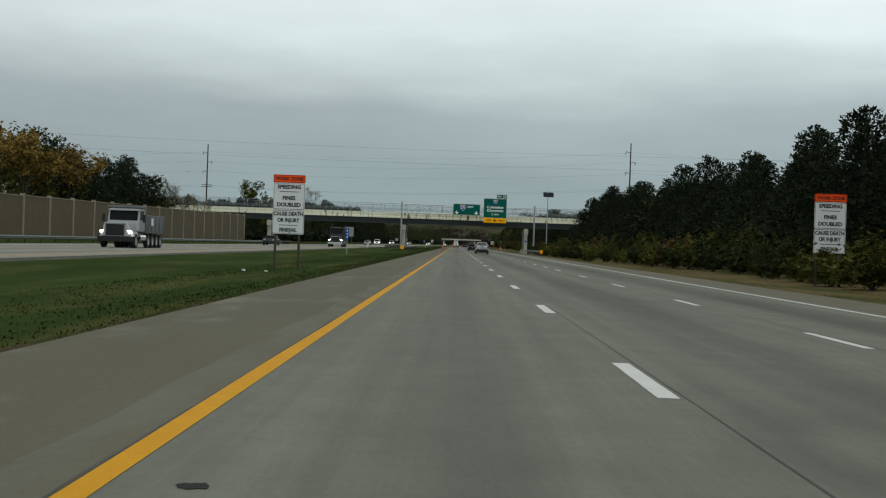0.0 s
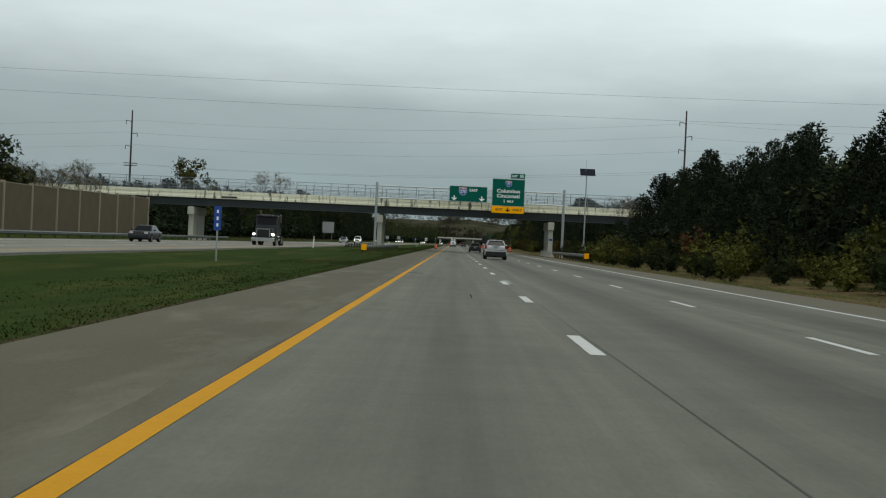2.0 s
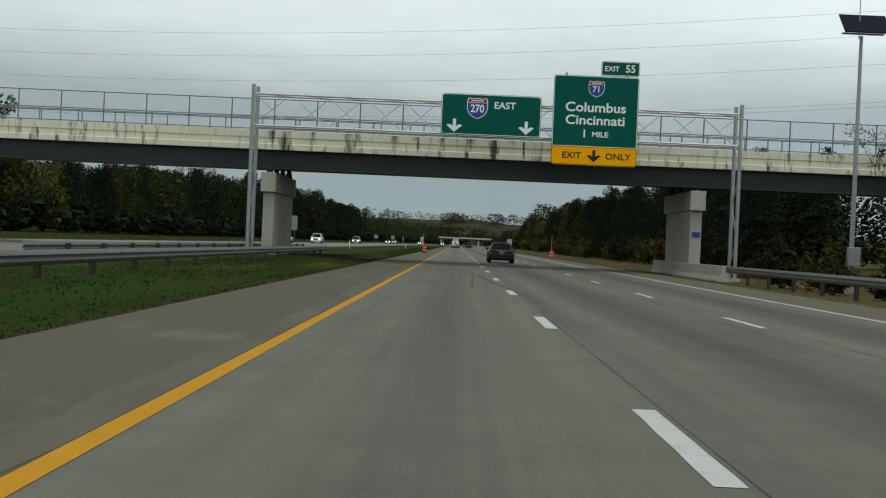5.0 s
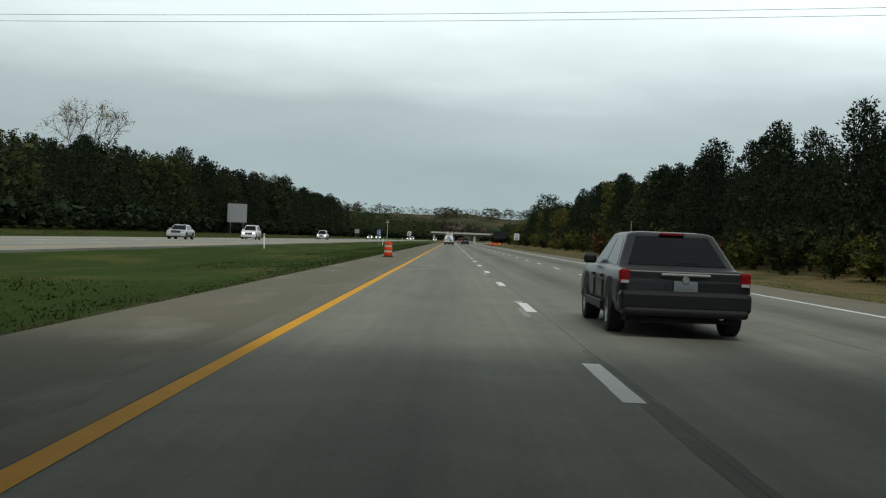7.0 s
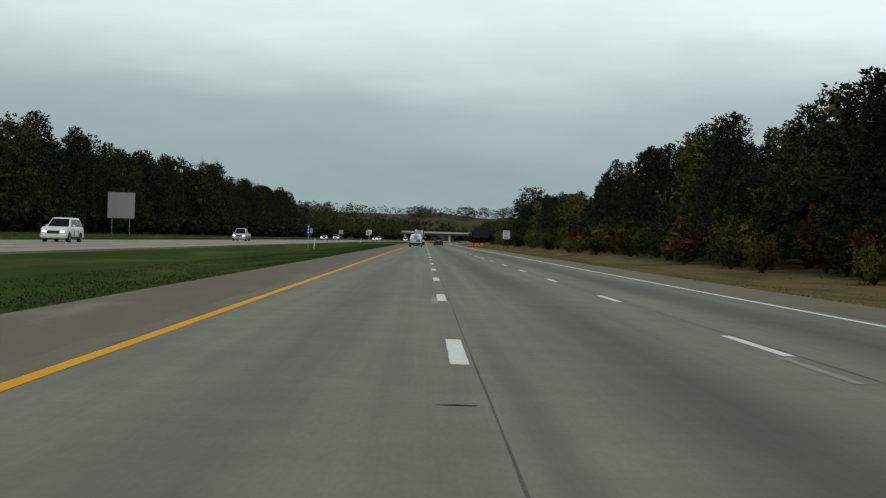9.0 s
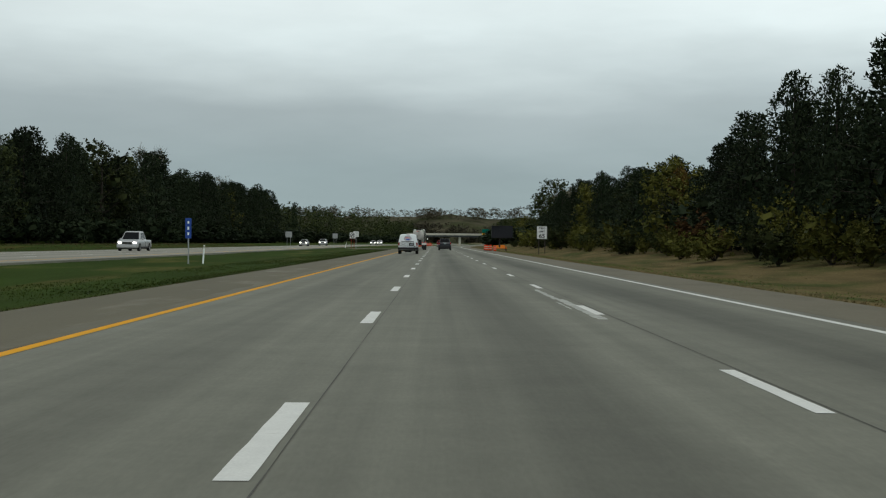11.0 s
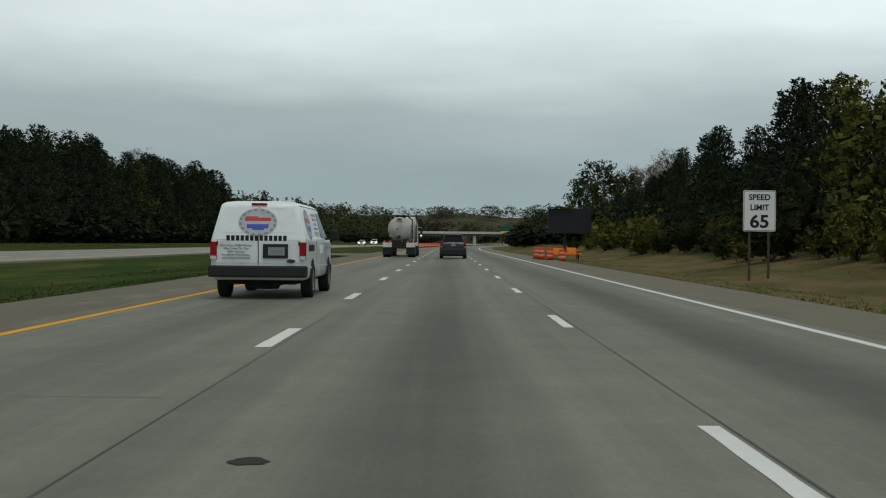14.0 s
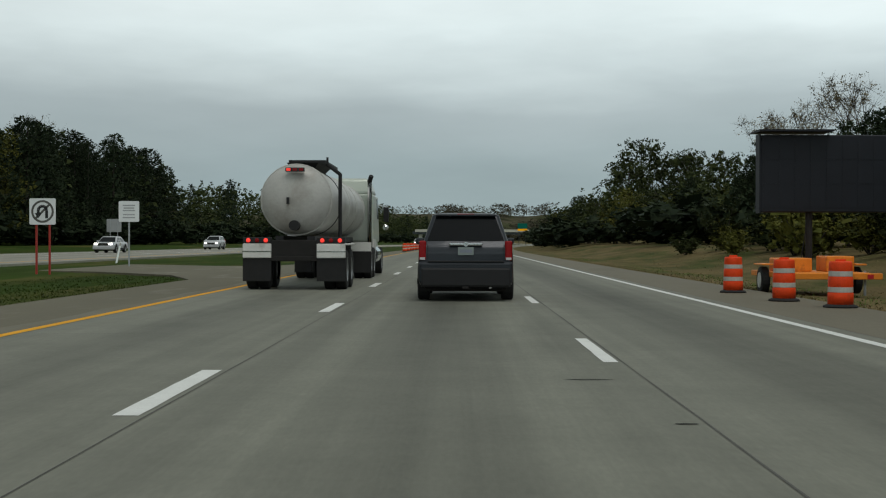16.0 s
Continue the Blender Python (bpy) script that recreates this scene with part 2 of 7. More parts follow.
MAT_YELLOW = material("yellow_road_paint", (0.66, 0.32, 0.010), rough=0.75, spread=0.10, scale=3, fine=50, stain=(0.42, 0.24, 0.05), stain_scale=2.5, stain_at=(0.66, 0.95), gloss=0.15)
MAT_WHITE = material("white_road_paint", (0.66, 0.67, 0.64), rough=0.7, spread=0.12, scale=3, fine=50, stain=(0.4, 0.4, 0.37), stain_scale=3, stain_at=(0.58, 0.8))
MAT_GHOST = material("worn_off_road_paint", (0.235, 0.235, 0.215), rough=0.75, spread=0.15, scale=5, fine=50, stain=(0.26, 0.255, 0.23), stain_scale=3, stain_at=(0.4, 0.6))
MAT_STREAK = material("faded_white_road_paint", (0.40, 0.41, 0.38), rough=0.75, spread=0.15, scale=2, fine=40, stain=(0.24, 0.24, 0.21), stain_scale=5, stain_at=(0.45, 0.7))
MAT_TAR = material("black_tar_patch", (0.032, 0.033, 0.03), gloss=0.1, rough=0.8, spread=0.2, scale=4, fine=40)
MAT_SKID = material("tyre_rubber_streak", (0.122, 0.123, 0.099), rough=0.8, spread=0.15, scale=1.2, fine=30, stain=(0.155, 0.157, 0.127), stain_scale=1.6, stain_at=(0.5, 0.75), gloss=0.15)
MAT_JOINT = material("road_joint_filler", (0.09, 0.088, 0.08), rough=0.9, spread=0.3, scale=0.6, fine=20)
MAT_CONCRETE = material("weathered_bridge_concrete", (0.74, 0.73, 0.57), rough=0.85, spread=0.12, scale=0.9, fine=18, bump=0.25,
                        stain=(0.085, 0.08, 0.06), stain_scale=1.25, stain_at=(0.54, 0.67), stretch=(1.6, 1, 0.30))
MAT_PIER = material("pier_concrete", (0.43, 0.425, 0.36), rough=0.85, spread=0.10, scale=0.5, fine=15, bump=0.2,
                    stain=(0.28, 0.26, 0.22), stain_scale=0.5, stain_at=(0.5, 0.8), stretch=(1, 1, 0.4))
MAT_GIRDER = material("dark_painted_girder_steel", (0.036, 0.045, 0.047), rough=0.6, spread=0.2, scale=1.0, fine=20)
# near-black base holds the shade below the deck; the asphalt approaches share it
MAT_DECK_UNDER = material("shade_dark_deck_and_asphalt", (0.06, 0.06, 0.056), rough=0.9, spread=0.2, scale=1.0, fine=20)
MAT_GALV = material("galvanised_steel", (0.36, 0.38, 0.39), rough=0.5, metal=0.6, spread=0.12, scale=6, fine=60)
MAT_RAIL = material("dull_guardrail_steel", (0.17, 0.185, 0.18), rough=0.55, metal=0.3, spread=0.2, scale=2, fine=30, stain=(0.09, 0.075, 0.06), stain_scale=2)
MAT_ALU = material("pale_aluminium_truss", (0.62, 0.64, 0.62), rough=0.45, metal=0.5, spread=0.1, scale=6, fine=60)
MAT_FENCE = material("grey_fence_pipe", (0.20, 0.23, 0.25), rough=0.55, metal=0.4, spread=0.1, scale=6, fine=60)
MAT_SIGN_GREEN = material("green_sign_sheeting", (0.0, 0.10, 0.072), gloss=0.1, rough=0.45, spread=0.06, scale=1.5, fine=30)
MAT_SIGN_YELLOW = material("yellow_sign_sheeting", (1.0, 0.44, 0.0), gloss=0.06, rough=0.45, spread=0.05, scale=2, fine=30)
MAT_SIGN_WHITE = material("white_sign_sheeting", (0.68, 0.70, 0.70), rough=0.45, spread=0.05, scale=2, fine=30)
MAT_LETTER = material("white_reflective_letter", (0.86, 0.90, 0.88), rough=0.4, spread=0.04, scale=5, fine=50)
MAT_BLACK = material("black_lettering", (0.012, 0.012, 0.012), rough=0.5, spread=0.1, scale=5, fine=50)
MAT_BLUE = material("blue_sign_sheeting", (0.02, 0.07, 0.33), rough=0.45, spread=0.06, scale=2, fine=30)
MAT_RED = material("red_sign_sheeting", (0.42, 0.015, 0.02), rough=0.45, spread=0.06, scale=2, fine=30)
MAT_ORANGE = material("fluorescent_orange_sheeting", (0.98, 0.085, 0.006), gloss=0.12, rough=0.45, spread=0.05, scale=2, fine=30)
MAT_SIGN_BACK = material("bare_aluminium_sign_back", (0.36, 0.37, 0.375), rough=0.5, metal=0.35, spread=0.08, scale=2, fine=30)
MAT_BARREL = material("orange_barrel_plastic", (0.72, 0.06, 0.012), gloss=0.15, rough=0.5, spread=0.15, scale=5, fine=40, stain=(0.45, 0.06, 0.02), stain_scale=4)
MAT_BAND = material("pale_reflective_band", (0.44, 0.42, 0.38), rough=0.45, spread=0.15, scale=8, fine=40)
MAT_RUBBER = material("black_rubber", (0.018, 0.018, 0.018), rough=0.85, spread=0.2, scale=8, fine=60)
MAT_WALLPANEL = material("tan_noise_wall_panel", (0.125, 0.100, 0.064), rough=0.9, spread=0.15, scale=0.6, fine=12, bump=0.5, bump_scale=8, stretch=(1, 1, 1))
MAT_WALLPOST = material("pale_noise_wall_post", (0.29, 0.245, 0.175), rough=0.9, spread=0.1, scale=1, fine=15)
MAT_BARK = material("grey_brown_bark", (0.045, 0.038, 0.03), rough=0.95, spread=0.3, scale=5, fine=30, bump=0.6)
MAT_POLE = material("weathered_utility_pole", (0.055, 0.048, 0.042), rough=0.9, spread=0.2, scale=2, fine=20)
MAT_WIRE = material("dark_cable", (0.03, 0.03, 0.032), rough=0.6, spread=0.1)

# ---- mesh helpers ----
def part(name, bm, mat, parent=None, label="", smooth=False, category="", group="", kind="", at=None):
    """Links a bmesh as one mesh object, under a thing or a part where one is given."""
    me = bpy.data.meshes.new(name)
    bm.to_mesh(me)
    bm.free()
    for mm in (mat if isinstance(mat, (list, tuple)) else [mat]):
        me.materials.append(mm)
    if smooth:
        me.shade_smooth()
    ob = new(name, me)
    if parent is not None:
        ob.parent = parent
    if at is not None:
        ob.matrix_basis = at
    return tagged(ob, label, category, group, kind)


def thing(name, label, category, at=None, group="", kind=""):
    ob = new(name)
    ob.empty_display_size = 0.3
    if at is not None:
        ob.matrix_basis = at
    return tagged(ob, label, category, group, kind)


def box(x0, x1, y0, y1, z0, z1, bm=None, bevel=0.0):
    own = bmesh.new()
    vs = [own.verts.new((x, y, z)) for x in (x0, x1) for y in (y0, y1) for z in (z0, z1)]
    for f in ((0, 1, 3, 2), (4, 6, 7, 5), (0, 4, 5, 1), (2, 3, 7, 6), (0, 2, 6, 4), (1, 5, 7, 3)):
        own.faces.new([vs[i] for i in f])
    if bevel:
        bmesh.ops.bevel(own, geom=own.edges[:], offset=bevel, segments=2, affect="EDGES", profile=0.5)
    return own if bm is None else join(bm, own)


def join(bm, other):
    me = bpy.data.meshes.new("scrap")
    other.to_mesh(me)
    other.free()
    bm.from_mesh(me)
    bpy.data.meshes.remove(me)
    return bm


def tube(a, b, r, bm=None, sides=8, r2=None):
    a, b = Vector(a), Vector(b)
    own = bmesh.new() if bm is None else bm
    d = (b - a).normalized()
    u = d.orthogonal().normalized()
    w = d.cross(u)
    r2 = r if r2 is None else r2
    lo = [own.verts.new(a + (u * math.cos(k * math.tau / sides) + w * math.sin(k * math.tau / sides)) * r) for k in range(sides)]
    hi = [own.verts.new(b + (u * math.cos(k * math.tau / sides) + w * math.sin(k * math.tau / sides)) * r2) for k in range(sides)]
    for k in range(sides):
        own.faces.new((lo[k], lo[(k + 1) % sides], hi[(k + 1) % sides], hi[k]))
    own.faces.new(lo[::-1])
    own.faces.new(hi)
    return own


def lathe(profile, sides=20, bm=None, capped=True):
    """A turned shape about z from (radius, height) pairs, bottom to top."""
    own = bmesh.new() if bm is None else bm
    rings = [[own.verts.new((r * math.cos(k * math.tau / sides), r * math.sin(k * math.tau / sides), z)) for k in range(sides)] for r, z in profile]
    for lo, hi in zip(rings, rings[1:]):
        for k in range(sides):
            own.faces.new((lo[k], lo[(k + 1) % sides], hi[(k + 1) % sides], hi[k]))
    if capped:
        own.faces.new(rings[0][::-1])
        own.faces.new(rings[-1])
    return own


def sheet(points, faces):
    own = bmesh.new()
    vs = [own.verts.new(p) for p in points]
    for f in faces:
        own.faces.new([vs[i] for i in f])
    return own


def extrude_profile(profile, a, b, closed=True):
    """A prism: an outline in (across, up) swept along y from a to b."""
    own = bmesh.new()
    n = len(profile)
    p = [own.verts.new((x, a, z)) for x, z in profile]
    q = [own.verts.new((x, b, z)) for x, z in profile]
    for k in range(n if closed else n - 1):
        own.faces.new((p[k], p[(k + 1) % n], q[(k + 1) % n], q[k]))
    if closed:
        own.faces.new(p[::-1])
        own.faces.new(q)
    bmesh.ops.recalc_face_normals(own, faces=own.faces)
    return own


def words(text, size, mat, parent, at, name="lettering", label="", depth=0.004, narrow=1.0, bold=0.0):
    """Raised lettering in the built-in font, as a mesh, centred at the pose."""
    cu = bpy.data.curves.new(name, "FONT")
    cu.body, cu.size, cu.align_x, cu.align_y = text, size, "CENTER", "CENTER"
    cu.extrude = depth
    cu.offset = bold or (size * 0.02 if size > 0.15 else 0.0)
    cu.resolution_u = 3
    tmp = bpy.data.objects.new("scrap", cu)
    me = bpy.data.meshes.new_from_object(tmp)
    bpy.data.objects.remove(tmp)
    bpy.data.curves.remove(cu)
    me.name = name
    me.materials.clear()
    me.materials.append(mat)
    ob = new(name, me)
    ob.parent = parent
    ob.matrix_basis = at @ Matrix.Diagonal((narrow, 1, 1, 1))
    return tagged(ob, label)


# ---- ground, roads and markings ----
ROAD_END = 1700.0
LEFT_EDGE, RIGHT_EDGE = -2.68, 13.5
LINE_1, LINE_2, LINE_R = 3.554, 7.439, 10.926
OPP_NEAR, OPP_FAR = -14.1, -30.2


def bend(y):
    """How far the road and all beside it have swung to the right at a distance along."""
    s = min(max(0.0, y - 650.0), 450.0)
    return 0.00019 * s * s


def ground_height(x, y):
    """The lie of the land across the road: a shallow median ditch, and banks that rise to the woods."""
    x -= bend(y)
    def ease(a, b, v):
        s = min(max((v - a) / (b - a), 0), 1)
        return s * s * (3 - 2 * s)
    z = -0.05
    if LEFT_EDGE > x > OPP_NEAR:
        filled = max(ease(560, 576, y) * (1 - ease(612, 628, y)), ease(140, 165, y) * (1 - ease(250, 275, y)))
        z += 0.24 * ease(160, 178, y) * (1 - ease(250, 270, y)) * ease(0.6, 3.2, LEFT_EDGE - x) * ease(0.4, 3.0, x - OPP_NEAR)
        z -= (0.16 - 0.12 * filled) * ease(0, 3.5, min(LEFT_EDGE - x, x - OPP_NEAR)) - 0.12 * ease(0, 6, OPP_NEAR + 6 - x)
    if OPP_FAR <= x <= OPP_NEAR:
        z += 0.12
    late = ease(330, 520, y)
    if x > RIGHT_EDGE:
        z += -0.10 * ease(14, 17, x) + (0.35 + 0.8 * late) * ease(16, 25, x) + 1.6 * ease(25, 60, x)
    if x < OPP_FAR:
        z += 0.12 + (0.35 + 0.2 * late) * ease(0, 12, OPP_FAR - x) + 1.5 * ease(0, 44, -46 - x)
    return z


def build_ground():
    xs = [-3000, -600, -160, -90, -70, -55, -50, -46, -43, -40, -38, -36, -34.4, -33, -31.5, -30.3, -20, -14.2, -13.5, -12, -10.5, -9, -7.5, -6, -4.5, -3.5, -3.02, -2.75,
          5, 13.45, 14.2, 15, 16, 17, 18, 19.5, 21, 23, 25, 28, 32, 38, 46, 60, 100, 200, 700, 3000]
    ys = [-400, -120] + [-60 + 12 * k for k in range(65)] + [740 + 30 * k for k in range(14)] + [1300, 1800, 2600, 4200]
    pts = []
    for y in ys:
        for x in xs:
            wob = 0.05 * noise.noise(Vector((x * 0.3, y * 0.08, 0))) if x < LEFT_EDGE - 0.5 or x > RIGHT_EDGE + 0.4 else 0
            pts.append((x + bend(y), y, ground_height(x + bend(y), y) + wob))
    w = len(xs)
    faces = [(j * w + i, j * w + i + 1, (j + 1) * w + i + 1, (j + 1) * w + i) for j in range(len(ys) - 1) for i in range(w - 1)]
    bm = sheet(pts, faces)
    bm.faces.ensure_lookup_table()
    for f in bm.faces:
        mid = f.calc_center_median()
        cx = mid.x - bend(mid.y)
        f.material_index = 2 if -3.02 < cx < -2.6 else (1 if cx > 13.4 else 0)
    part("ground", bm, [MAT_GRASS, MAT_DRY, MAT_SOIL], smooth=True, label="mown green median grass and dry brown roadside grass", category="grass", kind="structure")


def strip(x0, x1, y0, y1, z):
    return sheet([(x0, y0, z), (x1, y0, z), (x1, y1, z), (x0, y1, z)], [(0, 1, 2, 3)])


def slab(name, x0, x1, y0, y1, top, mat, label, category="road"):
    """A paved strip with thickness, straight at first and then round the far bend."""
    ys = [y0, 650.0] + [650.0 + 30 * k for k in range(1, 16)] + [y1]
    pts = [(x + bend(y), y, z) for y in ys for x, z in ((x0, top), (x1, top), (x1, top - 0.25), (x0, top - 0.25))]
    faces = [(4 * k + i, 4 * k + (i + 1) % 4, 4 * k + 4 + (i + 1) % 4, 4 * k + 4 + i) for k in range(len(ys) - 1) for i in range(4)]
    faces += [(3, 2, 1, 0), tuple(4 * (len(ys) - 1) + i for i in range(4))]
    bm = sheet(pts, faces)
    bmesh.ops.recalc_face_normals(bm, faces=bm.faces)
    part(name, bm, mat, label=label, category=category, kind="structure")


def ragged_band(x0, x1, y0, y1, z, step, rough, seed):
    """A flat strip whose long edges wander."""
    rnd = random.Random(seed)
    n = max(1, int((y1 - y0) / step))
    pts = []
    for k in range(n + 1):
        y = y0 + (y1 - y0) * k / n
        pts += [(x0 + bend(y) + rnd.uniform(-rough, rough), y, z), (x1 + bend(y) + rnd.uniform(-rough, rough), y, z)]
    return sheet(pts, [(2 * k, 2 * k + 1, 2 * k + 3, 2 * k + 2) for k in range(n)])


def build_roads():
    slab("road", -0.075, 11.3, -60, ROAD_END, 0, MAT_LANES, "three worn grey concrete motorway lanes")
    slab("shoulder", LEFT_EDGE, -0.075, -60, ROAD_END, -0.004, MAT_SHOULDER, "brownish concrete inner shoulder beside the median", "shoulder")
    slab("shoulder", 11.3, RIGHT_EDGE, -60, ROAD_END, -0.004, MAT_OUTER, "brownish concrete outer shoulder", "shoulder")
    slab("road", OPP_FAR, OPP_NEAR, -60, ROAD_END, 0.18, MAT_OPP_LANES, "pale concrete carriageway of the oncoming traffic")
    part("lane_marking", ragged_band(-0.055, 0.118, -60, ROAD_END, 0.004, 6.0, 0.008, 1), MAT_YELLOW, label="solid yellow inner edge line", category="road marking", kind="structure")
    part("lane_marking", ragged_band(LINE_R - 0.08, LINE_R + 0.08, -60, ROAD_END, 0.004, 6.0, 0.006, 2), MAT_WHITE, label="solid white outer edge line", category="road marking", kind="structure")
    part("lane_marking", ragged_band(-15.9, -15.7, -60, ROAD_END, 0.184, 9.0, 0.006, 3), MAT_YELLOW, label="solid yellow edge line of the oncoming lanes", category="road marking", kind="structure")
    part("lane_marking", ragged_band(-27.1, -26.95, -60, ROAD_END, 0.184, 9.0, 0.006, 4), MAT_WHITE, label="solid white edge line of the oncoming lanes", category="road marking", kind="structure")
    part("worn_strip", ragged_band(-0.46, -0.078, -60, 640, -0.001, 1.7, 0.11, 12), MAT_PALE_STRIP, label="paler worn strip of shoulder concrete beside the edge line", category="shoulder", kind="structure")
    # joints between the lanes, and the seams of the shoulders
    for x, w, seed in ((LINE_1 + 0.17, 0.006, 5), (LINE_2 + 0.12, 0.009, 6), (-0.066, 0.008, 7), (11.28, 0.006, 8)):
        part("road_joint", ragged_band(x - w, x + w, -60, 700, 0.0035, 1.6, 0.006, seed), MAT_JOINT, label="dark filled joint along the concrete", category="road joint", kind="structure")
    for k in range(60):
        y = -30 + k * 12.2
        part("road_joint", ragged_band(0.2, 3.5, y, y + 0.012, 0.0032, 0.012, 0.0, 40 + k), MAT_JOINT, label="dark saw-cut joint across the concrete", category="road joint", kind="structure") if k % 3 == 0 else None


def dash_places(shift, first, count, phase):
    return [phase + (first + k) * 12.192 + shift(first + k) for k in range(count)]


def build_dashes():
    # the painters' unevenness along the two lines
    uneven_1 = {0: (-1.8, -1.2, -0.8, -0.3, 0, 0.2, -0.2, 0.4, 0, 0.3, 0.4, 0.1), 16: (0.1, 0.2, 0.8, 0.8, 0.5, 0.4, 0.4, 1.3, 1.2, 1.3, -0.3), 34: (-0.1, 0.5, 0.3, 0.3, -1.1, -0.4, -0.7, -1.0, -0.1, -0.1, -0.4, -0.6, -0.1, -0.4)}
    uneven_2 = {0: (2.1, 1.8, 2.3, 2.0, 3.2, 0.2, -0.9, -0.9, -0.9, -0.4, -0.2), 16: (-0.1, -0.1, -0.6, -1.2, -0.2, -1.0, -0.1, -0.5, -0.3, -0.8, -0.9, -0.6), 33: (-0.1, -0.4, 0, 0.1, 0.7, 0.8, 0, 0.4, 0.5, 0.3, 0.4, 0.3, 0.7, 0.5)}

    def drift(table, k):
        for start, values in table.items():
            if start <= k < start + len(values):
                return values[k - start]
        return 0.0

    def drift_1(k):
        return drift(uneven_1, k)

    def drift_2(k):
        return drift(uneven_2, k)

    for x, phase, shift, wide in ((LINE_1 + 0.02, 0.0, drift_1, 0.094), (LINE_2, 2.655, drift_2, 0.075)):
        first = None
        for y in dash_places(shift, -3, 110, phase):
            if first is None or y > 640:
                ob = part("lane_dash", ragged_band(x - wide, x + wide, 0, 3.05, 0.0042, 0.35, 0.004, 9), MAT_WHITE, label="white painted lane dash", category="lane dash", group="lane dashes", kind="structure")
                ob.matrix_basis = pose(bend(y), y, 0)
                first = first or ob
            else:
                copy_thing(first, pose(bend(y), y, 0))
    # older dashes, half worn away, beside the new ones
    ghost = None
    for k in range(7):
        y = 255 + k * 12.192
        side = LINE_2 - 0.16 if k % 2 else LINE_1 - 0.14
        if ghost is None:
            ghost = part("worn_lane_dash", ragged_band(-0.06, 0.06, 0, 2.6, 0.0038, 0.3, 0.012, 10), MAT_GHOST, label="worn remains of an older lane dash", category="lane dash", group="worn lane dashes", kind="structure", at=pose(side, y, 0))
        else:
            copy_thing(ghost, pose(side, y, 0))
    for x, y in [(x, -20 + k * 12.19) for x in (-19.5, -23.3) for k in range(62)]:
        if x == -19.5 and y == -20:
            opp = part("lane_dash", strip(-0.07, 0.07, 0, 3.0, 0.1845), MAT_WHITE, label="white dash between the oncoming lanes", category="lane dash", group="oncoming lane dashes", kind="structure", at=pose(x, y, 0))
        else:
            copy_thing(opp, pose(x + bend(y), y, 0))


def blot(cx, cy, rx, ry, seed, name, mat, label):
    rnd = random.Random(seed)
    n = 18
    pts = [(cx + rx * math.cos(k * math.tau / n) * rnd.uniform(0.7, 1.1), cy + ry * math.sin(k * math.tau / n) * rnd.uniform(0.6, 1.1), 0.0045) for k in range(n)]
    part(name, sheet(pts, [tuple(range(n))]), mat, label=label, category="road patch", kind="structure")


build_ground()
build_roads()
build_dashes()

# ---- the overpass ----
BRIDGE_Y, BRIDGE_DEEP = 234.0, 11.5


